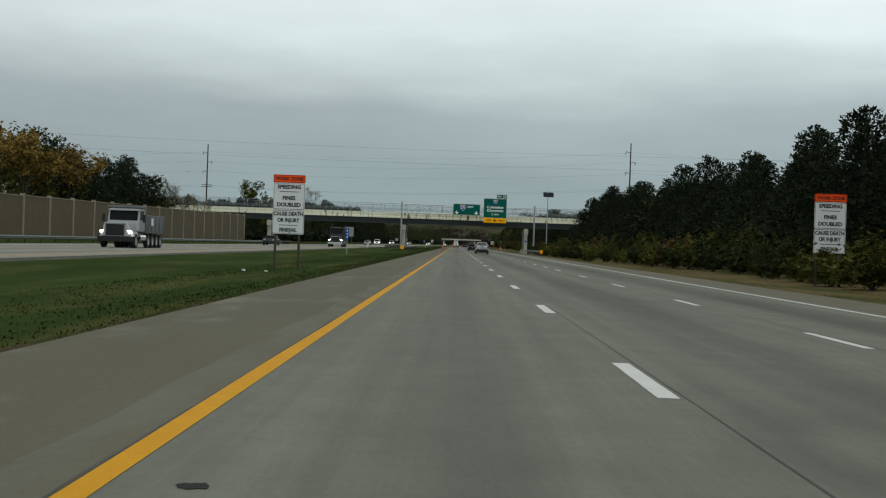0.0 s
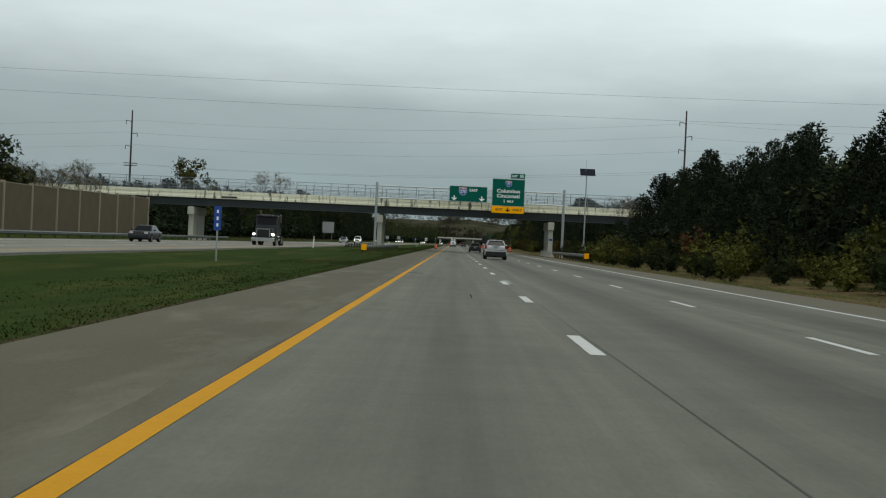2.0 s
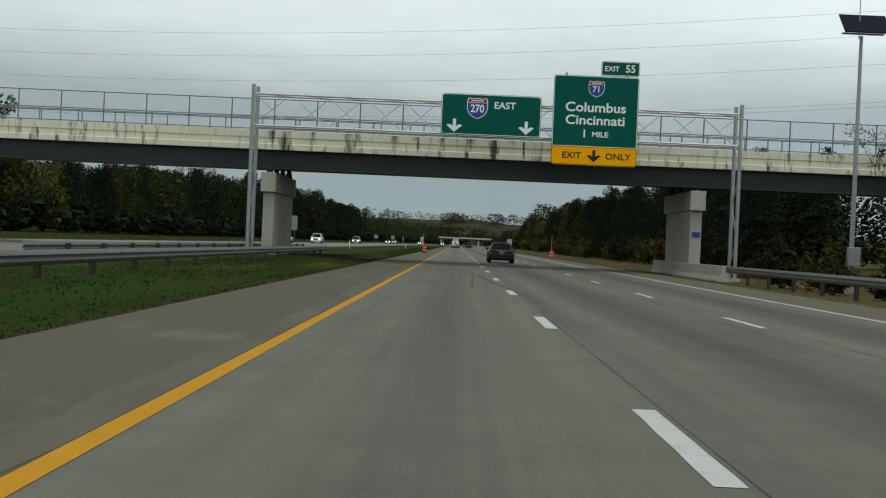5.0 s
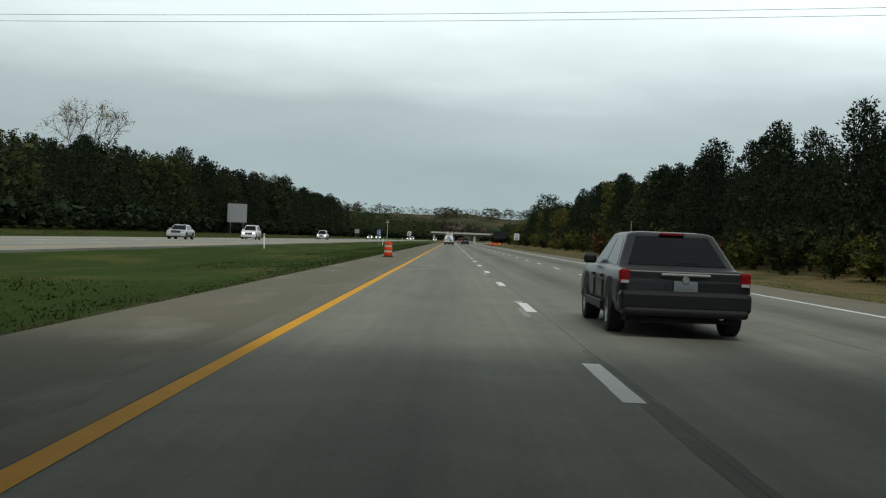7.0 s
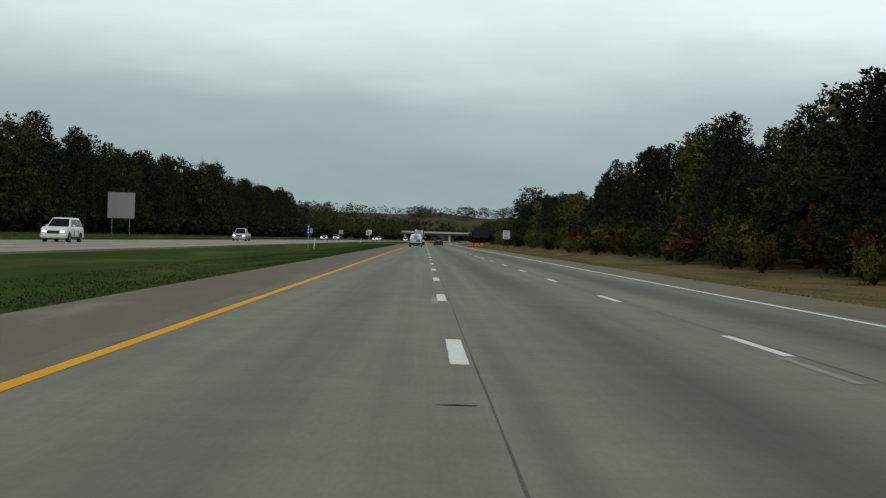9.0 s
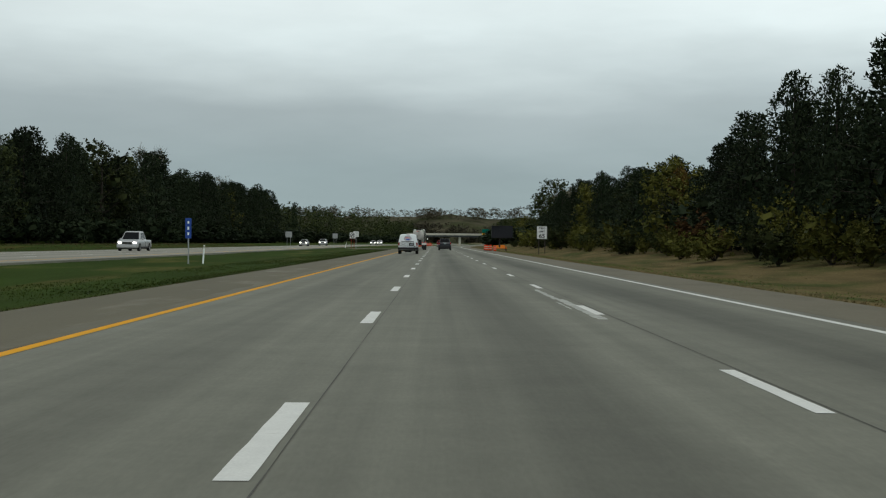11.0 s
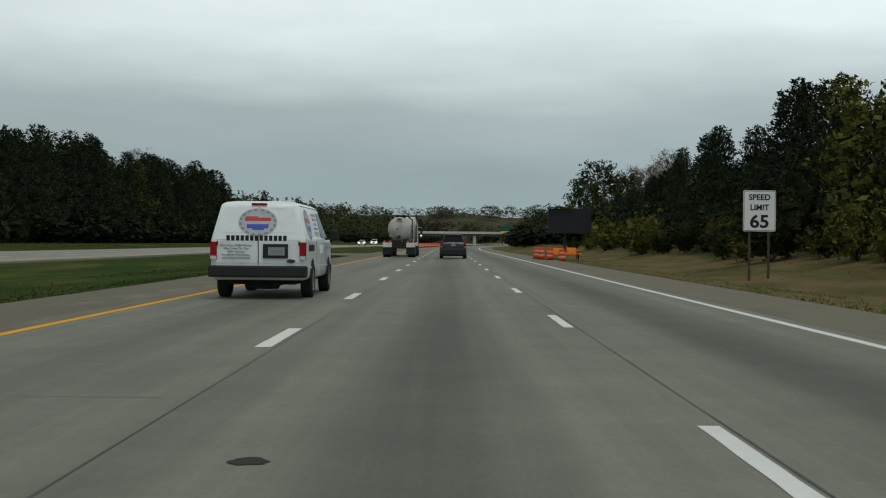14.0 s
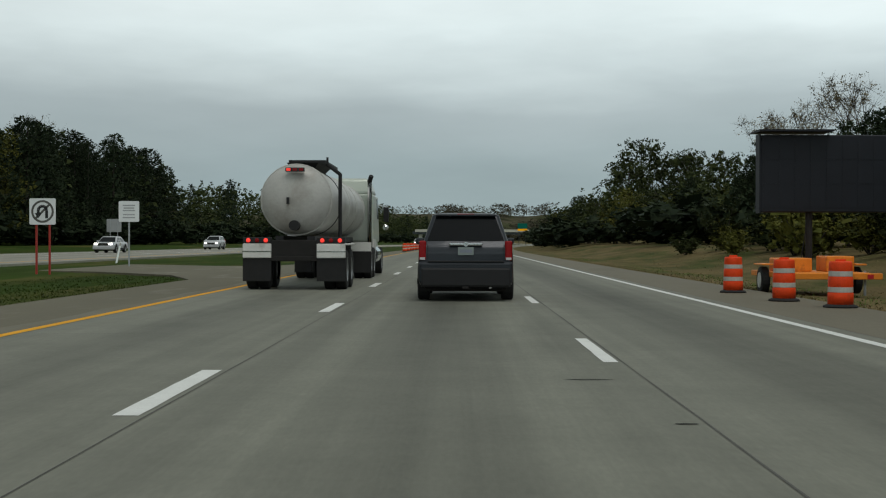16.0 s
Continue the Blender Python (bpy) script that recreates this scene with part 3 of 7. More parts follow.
def build_overpass():
    top = thing("overpass", "pale weathered concrete overpass on steel girders across the motorway", "bridge", kind="structure", at=pose(0, BRIDGE_Y, 0))
    x0, x1 = -58.0, 40.0
    # the underside's shade is put into this concrete's colour
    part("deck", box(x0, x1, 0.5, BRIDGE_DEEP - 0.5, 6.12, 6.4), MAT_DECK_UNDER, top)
    # parapets in poured lengths, with a drip edge and open joints between
    shape = [(0.0, 6.12), (0.0, 6.42), (0.09, 6.46), (0.09, 6.78), (0.05, 6.82), (0.05, 7.2), (0.42, 7.22), (0.42, 6.12)]
    n, length = 20, (x1 - x0) / 20
    front = None
    for side in (0, 1):
        for k in range(n):
            if front is None:
                bm = bmesh.new()
                p = [bm.verts.new((0.012, y, z)) for y, z in shape]
                q = [bm.verts.new((length - 0.012, y, z)) for y, z in shape]
                for i in range(len(shape)):
                    bm.faces.new((p[i], p[(i + 1) % len(shape)], q[(i + 1) % len(shape)], q[i]))
                bm.faces.new(p[::-1])
                bm.faces.new(q)
                bmesh.ops.recalc_face_normals(bm, faces=bm.faces)
                front = part("parapet", bm, MAT_CONCRETE, top, "pale stained concrete parapet", at=pose(x0, 0, 0))
            else:
                m = pose(x0 + k * length, 0, 0) if not side else pose(x0 + (k + 1) * length, BRIDGE_DEEP, 0, 0, 0, 180)
                copy_thing(front, m).parent = top
    def girder_shape(b):
        return [(-0.22, b), (0.22, b), (0.22, b + 0.04), (0.02, b + 0.07), (0.02, 6.06), (0.18, 6.08), (0.18, 6.12), (-0.18, 6.12), (-0.18, 6.08), (-0.02, 6.06), (-0.02, b + 0.07), (-0.22, b + 0.04)]
    for k in range(5):
        y = 0.55 + k * (BRIDGE_DEEP - 1.1) / 4
        girder = girder_shape(5.03 + 0.12 * k)
        bm = bmesh.new()
        p = [bm.verts.new((x0, y + a, z)) for a, z in girder]
        q = [bm.verts.new((x1, y + a, z)) for a, z in girder]
        for i in range(len(girder)):
            bm.faces.new((p[i], p[(i + 1) % len(girder)], q[(i + 1) % len(girder)], q[i]))
        bmesh.ops.recalc_face_normals(bm, faces=bm.faces)
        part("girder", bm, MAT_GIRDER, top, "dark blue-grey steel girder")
    for k in range(14):
        x = x0 + 4 + k * 7
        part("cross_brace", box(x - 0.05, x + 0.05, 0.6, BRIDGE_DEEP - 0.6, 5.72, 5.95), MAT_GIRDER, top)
    # piers: a hammer-head cap on two stout columns
    for x, half in ((-8.78, 0.42), (15.65, 0.44), (-35.8, 0.46)):
        pier = part("pier_cap", box(x - half, x + half, 0.15, 9.0, 3.72, 4.84, bevel=0.03), MAT_PIER, top, "smooth grey concrete pier cap")
        for y, d in ((0.55, 3.0), (4.1, 4.4)):
            bm = box(x - half + 0.1, x + half - 0.1, y, y + d, -0.6, 3.72, bevel=0.07)
            part("pier_column", bm, MAT_PIER, top, "grey concrete pier column")
        for k in range(5):
            y = 0.55 + k * (BRIDGE_DEEP - 1.1) / 4
            part("bearing", tube((x, min(y, 8.7), 4.84), (x, min(y, 8.7), 5.03 + 0.12 * k), 0.22, sides=8, r2=0.1), MAT_GIRDER, top)
    for x, s in ((-54.5, -1), (36.5, 1)):
        part("abutment", box(min(x, x + s * 4), max(x, x + s * 4), 0.05, BRIDGE_DEEP - 0.05, -0.5, 6.1), MAT_PIER, top, "concrete abutment wall")
    # the earth banks that carry the crossing road up to the bridge
    for xa, xb in ((-57.5, -190.0), (39.5, 180.0)):
        s = 1 if xb > xa else -1
        bank = sheet([(xa, -11, -0.6), (xa, -0.2, 6.05), (xa, BRIDGE_DEEP + 0.2, 6.05), (xa, BRIDGE_DEEP + 11, -0.6), (xb, -11, -0.6), (xb, -0.2, 6.05), (xb, BRIDGE_DEEP + 0.2, 6.05), (xb, BRIDGE_DEEP + 11, -0.6), (xa - s * 9, 0.0, -0.6), (xa - s * 9, BRIDGE_DEEP, -0.6)],
                     [(0, 1, 5, 4), (1, 2, 6, 5), (2, 3, 7, 6), (0, 8, 1), (8, 9, 2, 1), (9, 3, 2), (4, 5, 6, 7)])
        bmesh.ops.recalc_face_normals(bank, faces=bank.faces)
        part("embankment", bank, MAT_DRY, top, "grassy embankment of the crossing road")
        part("approach_road", box(min(xa, xb), max(xa, xb), 0.5, BRIDGE_DEEP - 0.5, 6.0, 6.35), MAT_DECK_UNDER, top, "grey asphalt of the crossing road")
    # expansion patch on the fascia
    part("fascia_patch", box(-31.5, -29.2, -0.05, 0.02, 6.25, 6.5), MAT_GIRDER, top)
    # fence of pipe posts and rails on both parapets
    for side, y in ((0, 0.24), (1, BRIDGE_DEEP - 0.24)):
        tall = short = None
        for k in range(int((x1 - x0) / 1.22)):
            x = x0 + 0.6 + k * 1.22
            if k % 2 == 0:
                if tall is None:
                    tall = part("fence_post", tube((0, 0, 7.18), (0, 0, 9.0), 0.04, sides=6), MAT_FENCE, top, at=pose(x, y, 0))
                else:
                    copy_thing(tall, pose(x, y, 0)).parent = top
            elif short is None:
                short = part("fence_post", tube((0, 0, 7.18), (0, 0, 7.85), 0.035, sides=6), MAT_FENCE, top, at=pose(x, y, 0))
            else:
                copy_thing(short, pose(x, y, 0)).parent = top
        for z in (7.3, 7.87, 8.02, 8.99):
            part("fence_rail", tube((x0, y, z), (x1, y, z), 0.028, sides=6), MAT_FENCE, top)
        mesh = bmesh.new()
        for a in range(int((x1 - x0) / 0.12)):
            for sgn in (1, -1):
                xa = x0 + a * 0.12
                xb = xa + sgn * 1.0
                u, v = (xa, y, 8.02), (xb, y, 8.98)
                vs = [mesh.verts.new(w) for w in (u, (u[0] + 0.004, y, u[2]), (v[0] + 0.004, y, v[2]), v)]
                mesh.faces.new(vs)
        part("fence_mesh", mesh, MAT_FENCE, top, "thin chain-link mesh", kind="stuff")
    # small blue plate on a pier column
    part("pier_plate", box(15.45, 15.9, 0.52, 0.545, 2.2, 2.5), MAT_BLUE, top, "small blue plate")


def build_gantry():
    top = thing("sign_gantry", "tall galvanised steel truss gantry carrying the motorway signs", "sign gantry", at=pose(0, 231, 0))
    for x in (-9.2, 17.05):
        s = -1 if x < 0 else 1
        for dx, dy in ((0, -0.55), (-s * 0.06, 0.55)):
            part("upright", tube((x + dx, dy, -0.15), (x + dx, dy, 9.35), 0.11, sides=10), MAT_GALV, top, "galvanised tube upright")
            part("base_plate", box(x + dx - 0.25, x + dx + 0.25, dy - 0.25, dy + 0.25, -0.15, 0.05), MAT_PIER, top)
        for k in range(4):
            z = 0.5 + k * 1.7
            a, b = (x, -0.55), (x - s * 0.06, 0.55)
            p, q = (a, b) if k % 2 else (b, a)
            part("lacing", tube((*p, z), (*q, z + 1.7), 0.035, sides=6), MAT_GALV, top)
    chords = [(-0.5, 7.15), (0.5, 7.15), (-0.5, 8.85), (0.5, 8.85)]
    for y, z in chords:
        part("chord", tube((-9.3, y, z), (17.15, y, z), 0.06, sides=8), MAT_ALU, top, "pale aluminium chord")
    n = 13
    for k in range(n):
        xa, xb = -9.2 + k * 26.25 / n, -9.2 + (k + 1) * 26.25 / n
        for y in (-0.5, 0.5):
            za, zb = (7.15, 8.85) if (k % 2) == (y > 0) else (8.85, 7.15)
            part("web_bar", tube((xa, y, za), (xb, y, zb), 0.024, sides=6), MAT_ALU, top)
        part("tie_bar", tube((xa, -0.5, 8.85), (xb, 0.5, 8.85), 0.022, sides=6), MAT_ALU, top)
    return top


def shield(parent, x, y, z, w, number):
    """An interstate shield: blue field, red band, white rim and number."""
    outline = [(-0.5, 0.30), (-0.47, 0.44), (-0.40, 0.50), (-0.2, 0.46), (0, 0.50), (0.2, 0.46), (0.40, 0.50), (0.47, 0.44), (0.5, 0.30), (0.5, 0.0), (0.42, -0.25), (0.25, -0.40), (0, -0.52), (-0.25, -0.40), (-0.42, -0.25), (-0.5, 0.0)]
    def flat(s, keep, d):
        pts = [(px * w * s, 0, pz * w * s) for px, pz in outline if keep(pz)]
        bm = sheet(pts, [tuple(range(len(pts)))])
        got = bmesh.ops.extrude_face_region(bm, geom=bm.faces[:])
        bmesh.ops.translate(bm, verts=[v for v in got["geom"] if isinstance(v, bmesh.types.BMVert)], vec=(0, -d, 0))
        bmesh.ops.recalc_face_normals(bm, faces=bm.faces)
        return bm
    at = pose(x, y, z)
    part("shield_rim", flat(1.0, lambda v: True, 0.006), MAT_LETTER, parent, "white shield rim", at=at)
    part("shield_field", flat(0.93, lambda v: v < 0.4, 0.010), MAT_BLUE, parent, "blue shield field", at=at)
    part("shield_band", flat(0.93, lambda v: v > 0.28, 0.013), MAT_RED, parent, "red shield band", at=at)
    part("shield_band_line", box(-w * 0.46, w * 0.46, -0.012, 0, w * 0.255, w * 0.285), MAT_LETTER, parent, at=at)
    part("shield_route", box(-w * 0.3, w * 0.3, -0.015, -0.012, w * 0.34, w * 0.385), MAT_LETTER, parent, at=at)
    words(number, w * 0.52, MAT_LETTER, parent, at @ pose(0, -0.014, -0.03 * w, 90), "shield_number", narrow=0.85 if len(number) > 2 else 1.0)


def down_arrow(parent, x, y, z, w, mat):
    pts = [(-0.5, 0.02), (0, -0.42), (0.5, 0.02), (0.3, 0.08), (0.1, -0.03), (0.1, 0.42), (-0.1, 0.42), (-0.1, -0.03), (-0.3, 0.08)]
    bm = sheet([(a * w, 0, b * w) for a, b in pts], [(0, 1, 7, 8), (1, 4, 5, 6), (1, 6, 7), (1, 2, 3, 4)])
    got = bmesh.ops.extrude_face_region(bm, geom=bm.faces[:])
    bmesh.ops.translate(bm, verts=[v for v in got["geom"] if isinstance(v, bmesh.types.BMVert)], vec=(0, -0.006, 0))
    bmesh.ops.recalc_face_normals(bm, faces=bm.faces)
    part("arrow", bm, mat, parent, at=pose(x, y, z))


def panel(name, w, h, mat, parent, at, rim=None, corner=0.15, label="", thick=0.05, rim_wide=0.035):
    """A sign plate in the x-z plane, facing -y, with rounded corners and a raised border line."""
    def plate(w, h, r, y0, y1):
        pts = []
        for cx, cz, a0 in ((w / 2 - r, h / 2 - r, 0), (-w / 2 + r, h / 2 - r, 90), (-w / 2 + r, -h / 2 + r, 180), (w / 2 - r, -h / 2 + r, 270)):
            pts += [(cx + r * math.cos(radians(a0 + 22.5 * k)), cz + r * math.sin(radians(a0 + 22.5 * k))) for k in range(5)]
        bm = bmesh.new()
        a = [bm.verts.new((x, y0, z)) for x, z in pts]
        b = [bm.verts.new((x, y1, z)) for x, z in pts]
        n = len(pts)
        for k in range(n):
            bm.faces.new((a[k], a[(k + 1) % n], b[(k + 1) % n], b[k]))
        bm.faces.new(a)
        bm.faces.new(b[::-1])
        bmesh.ops.recalc_face_normals(bm, faces=bm.faces)
        return bm
    ob = part(name, plate(w, h, corner, 0, thick), mat, parent, label, at=at)
    if rim is not None:
        part("border", plate(w - 0.04, h - 0.04, max(corner - 0.02, 0.01), -0.004, 0.0), rim, ob, "thin border line")
        part("field", plate(w - 0.04 - 2 * rim_wide, h - 0.04 - 2 * rim_wide, max(corner - 0.02 - rim_wide, 0.008), -0.008, -0.0045), mat, ob)
    return ob


def build_gantry_signs():
    a = thing("motorway_sign", "wide green direction sign with a route shield and two white arrows", "road sign", at=pose(3.62, 230.28, 8.2), group="gantry signs")
    panel("sign_panel", 5.36, 2.2, MAT_SIGN_GREEN, a, pose(0, 0, 0), MAT_LETTER, 0.2)
    shield(a, -0.75, -0.012, 0.34, 1.12, "270")
    words("EAST", 0.5, MAT_LETTER, a, pose(0.72, -0.012, 0.52, 90), "lettering", narrow=1.05)
    for x in (-1.95, 1.9):
        down_arrow(a, x, -0.012, -0.62, 0.85, MAT_LETTER)
    for x in (-1.8, 1.8):
        part("bracket", box(x - 0.06, x + 0.06, 0.05, 0.2, -1.2, 0.8), MAT_GALV, a)
    b = thing("motorway_sign", "tall green exit sign with white lettering and a yellow lane panel", "road sign", at=pose(9.2, 230.28, 8.2) @ Matrix.Scale(0.955, 4), group="gantry signs")
    panel("sign_panel", 4.78, 4.0, MAT_SIGN_GREEN, b, pose(0, 0, 0.45), MAT_LETTER, 0.15)
    panel("lane_panel", 4.82, 1.05, MAT_SIGN_YELLOW, b, pose(0, -0.02, -2.05), MAT_BLACK, 0.2, rim_wide=0.03)
    panel("exit_tab", 2.15, 0.82, MAT_SIGN_GREEN, b, pose(1.3, 0, 2.9), MAT_LETTER, 0.12)
    words("EXIT", 0.4, MAT_LETTER, b, pose(0.82, -0.012, 2.88, 90), "lettering")
    words("55", 0.58, MAT_LETTER, b, pose(1.86, -0.012, 2.9, 90), "lettering")
    shield(b, 0.0, -0.012, 1.72, 0.9, "71")
    words("Columbus", 0.74, MAT_LETTER, b, pose(0, -0.012, 0.66, 90), "lettering", narrow=1.12)
    words("Cincinnati", 0.74, MAT_LETTER, b, pose(0, -0.012, -0.06, 90), "lettering", narrow=1.12)
    words("1", 0.62, MAT_LETTER, b, pose(-0.58, -0.012, -0.82, 90), "lettering")
    words("MILE", 0.42, MAT_LETTER, b, pose(0.3, -0.012, -0.84, 90), "lettering", narrow=1.1)
    words("EXIT", 0.5, MAT_BLACK, b, pose(-1.25, -0.03, -2.05, 90), "lettering", narrow=1.05)
    words("ONLY", 0.5, MAT_BLACK, b, pose(1.35, -0.03, -2.05, 90), "lettering", narrow=1.05)
    down_arrow(b, 0.0, -0.03, -2.05, 0.8, MAT_BLACK)
    for x in (-1.7, 1.7):
        part("bracket", box(x - 0.06, x + 0.06, 0.05, 0.2, -1.2, 2.6), MAT_GALV, b)


build_overpass()
build_gantry()
build_gantry_signs()

# ---- trees ----
def shard(v, f, centre, along, across, rnd):
    """One large leaf clump, for crowns far off: a bent pair of triangles."""
    i = len(v)
    up = Vector((rnd.uniform(-0.3, 0.3), rnd.uniform(-0.3, 0.3), rnd.uniform(-0.3, 0.3))) * across.length
    v += [centre - along - across * 0.4, centre - along * 0.2 + across, centre + along + up, centre - along * 0.1 - across]
    f += [(i, i + 1, i + 2), (i, i + 2, i + 3)]


def mesh_of(name, v, f, mat):
    me = bpy.data.meshes.new(name)
    me.from_pydata([tuple(p) for p in v], [], f)
    me.materials.append(mat)
    return me


def limb(v, f, a, b, ra, rb, sides=5):
    a, b = Vector(a), Vector(b)
    d = (b - a).normalized()
    u = d.orthogonal().normalized()
    w = d.cross(u)
    i = len(v)
    for c, r in ((a, ra), (b, rb)):
        v += [c + (u * math.cos(k * math.tau / sides) + w * math.sin(k * math.tau / sides)) * r for k in range(sides)]
    f += [(i + k, i + (k + 1) % sides, i + sides + (k + 1) % sides, i + sides + k) for k in range(sides)]


def rand_dir(rnd):
    z = rnd.uniform(-1, 1)
    a = rnd.uniform(0, math.tau)
    s = math.sqrt(1 - z * z)
    return Vector((s * math.cos(a), s * math.sin(a), z))


def tuft(v, f, c, out, r, count, size, rnd, slim=0.34):
    """A clump of needles or leaves about one twig's end: slim blades that point outwards and up."""
    for _ in range(count):
        p = c + rand_dir(rnd) * r * math.sqrt(rnd.random())
        d = (out * 0.7 + rand_dir(rnd) * 0.9 + Vector((0, 0, 0.35))).normalized() * size * rnd.uniform(0.6, 1.4)
        w = d.cross(rand_dir(rnd)).normalized() * d.length * slim * rnd.uniform(0.7, 1.3)
        i = len(v)
        v += [p - w, p + w, p + d]
        f.append((i, i + 1, i + 2))


def inner_leaves(v, f, rings, rnd):
    """The close inner foliage of a crown: overlapping leafy flakes along rings of (height, radius)."""
    grid = []
    for z, r in rings:
        n = 14
        grid.append([Vector((math.cos(k * math.tau / n) * r * rnd.uniform(0.8, 1.12), math.sin(k * math.tau / n) * r * rnd.uniform(0.8, 1.12), z + rnd.uniform(-0.2, 0.2))) for k in range(n)])
    for a, b in zip(grid, grid[1:]):
        n = len(a)
        for k in range(n):
            p, q, r, s = a[k], a[(k + 1) % n], b[(k + 1) % n], b[k]
            for tri in ((p, q, r), (p, r, s)):
                m = (tri[0] + tri[1] + tri[2]) / 3
                push = rand_dir(rnd) * 0.08
                i = len(v)
                v += [m + (t - m) * rnd.uniform(0.55, 1.0) + push for t in tri]
                f.append((i, i + 1, i + 2))


def pine_shape(seed, tall, wide, boughs=150, blades=26, size=0.195, tight=1.0):
    """A ragged pine: close dark inner foliage, and tufted bough ends standing out of it in uneven whorls."""
    rnd = random.Random(seed)
    tv, tf, cv, cf = [], [], [], []
    lean = Vector((rnd.uniform(-0.02, 0.02), rnd.uniform(-0.02, 0.02), 1))
    for k in range(5):
        limb(tv, tf, lean * (tall * k / 5), lean * (tall * (k + 1) / 5), 0.15 * tall / 10 * (1 - k / 5) + 0.015, 0.15 * tall / 10 * (1 - (k + 1) / 5) + 0.012)
    lump = [rnd.uniform(0.78, 1.12) for _ in range(9)]

    def reach(u):
        swell = lump[min(8, int(u * 9))]
        return wide * swell * (1 - u) ** 0.62 * (0.72 + 0.28 * min(1, u * 5))

    rings = []
    z = 0.05 * tall
    while z < 0.93 * tall:
        rings.append((z, reach(z / tall) * rnd.uniform(0.50, 0.66)))
        z += tall * 0.046
    rings.append((0.96 * tall, 0.06))
    inner_leaves(cv, cf, rings, rnd)
    for k in range(boughs):
        u = 0.05 + 0.93 * ((k + rnd.random()) / boughs) ** 0.85
        ang = k * 2.399 + rnd.uniform(-0.5, 0.5)
        out = Vector((math.cos(ang), math.sin(ang), 0))
        far = reach(u) * rnd.choice((0.62, 0.8, 0.9, 1.0, 1.12, 1.25)) * rnd.uniform(0.92, 1.08) * tight + 0.08
        tip = lean * (u * tall) + out * far + Vector((0, 0, far * rnd.uniform(0.05, 0.35)))
        if far > 0.7 and k % 3 == 0:
            limb(tv, tf, lean * (u * tall), tip, 0.03, 0.01, 3)
        r = (0.22 + 0.24 * min(1, far / 1.6)) * tall / 10
        tuft(cv, cf, tip, (out + Vector((0, 0, 0.4))).normalized(), r, blades if far > 0.6 else max(6, blades // 2), size, rnd)
    for k in range(3):
        tuft(cv, cf, lean * (tall * (0.95 + 0.02 * k)), Vector((0, 0, 1)), 0.10, 7, size, rnd, 0.24)
    return tv, tf, cv, cf


def broad_shape(seed, tall, wide, leaves=1100, trunk=0.3, size=0.15, bare=0.0):
    """A broadleaf tree: forking limbs, with uneven masses of leaf clumps about their ends."""
    rnd = random.Random(seed)
    tv, tf, cv, cf = [], [], [], []
    ends = []

    def grow(a, d, length, r, level):
        b = a + d * length
        limb(tv, tf, a, b, r, r * 0.68, 5 if level < 2 else 3)
        if level >= 4 or (level >= 3 and rnd.random() < 0.3):
            ends.append(b)
            return
        for _ in range(rnd.randint(2, 3)):
            nd = (d + rand_dir(rnd) * (0.62 if level else 0.5) + Vector((0, 0, 0.12))).normalized()
            grow(b, nd, length * rnd.uniform(0.62, 0.86), r * 0.6, level + 1)
        if level >= 2:
            ends.append(b)

    grow(Vector((0, 0, 0)), Vector((rnd.uniform(-0.08, 0.08), rnd.uniform(-0.08, 0.08), 1)).normalized(), tall * trunk, tall * (0.011 if bare else 0.018), 0)
    top = max(e.z for e in ends)
    far = max(math.hypot(e.x, e.y) for e in ends)
    fz, fx = tall * 0.95 / top, wide / far
    tv = [Vector((p.x * fx, p.y * fx, p.z * fz)) for p in tv]
    ends = [Vector((e.x * fx, e.y * fx, e.z * fz)) for e in ends]
    if bare:
        for e in ends:
            for _ in range(8):
                limb(tv, tf, e, e + (rand_dir(rnd) + Vector((0, 0, 0.6))).normalized() * rnd.uniform(0.5, 1.1), 0.013, 0.004, 3)
    for _ in range(leaves // 6):
        e = rnd.choice(ends)
        c = e + rand_dir(rnd) * min(abs(rnd.gauss(0, 0.13)), 0.22) * wide * 1.5
        if c.z > tall * 0.06:
            tuft(cv, cf, c, rand_dir(rnd), 0.30, 6, size, rnd, 0.5)
    return tv, tf, cv, cf


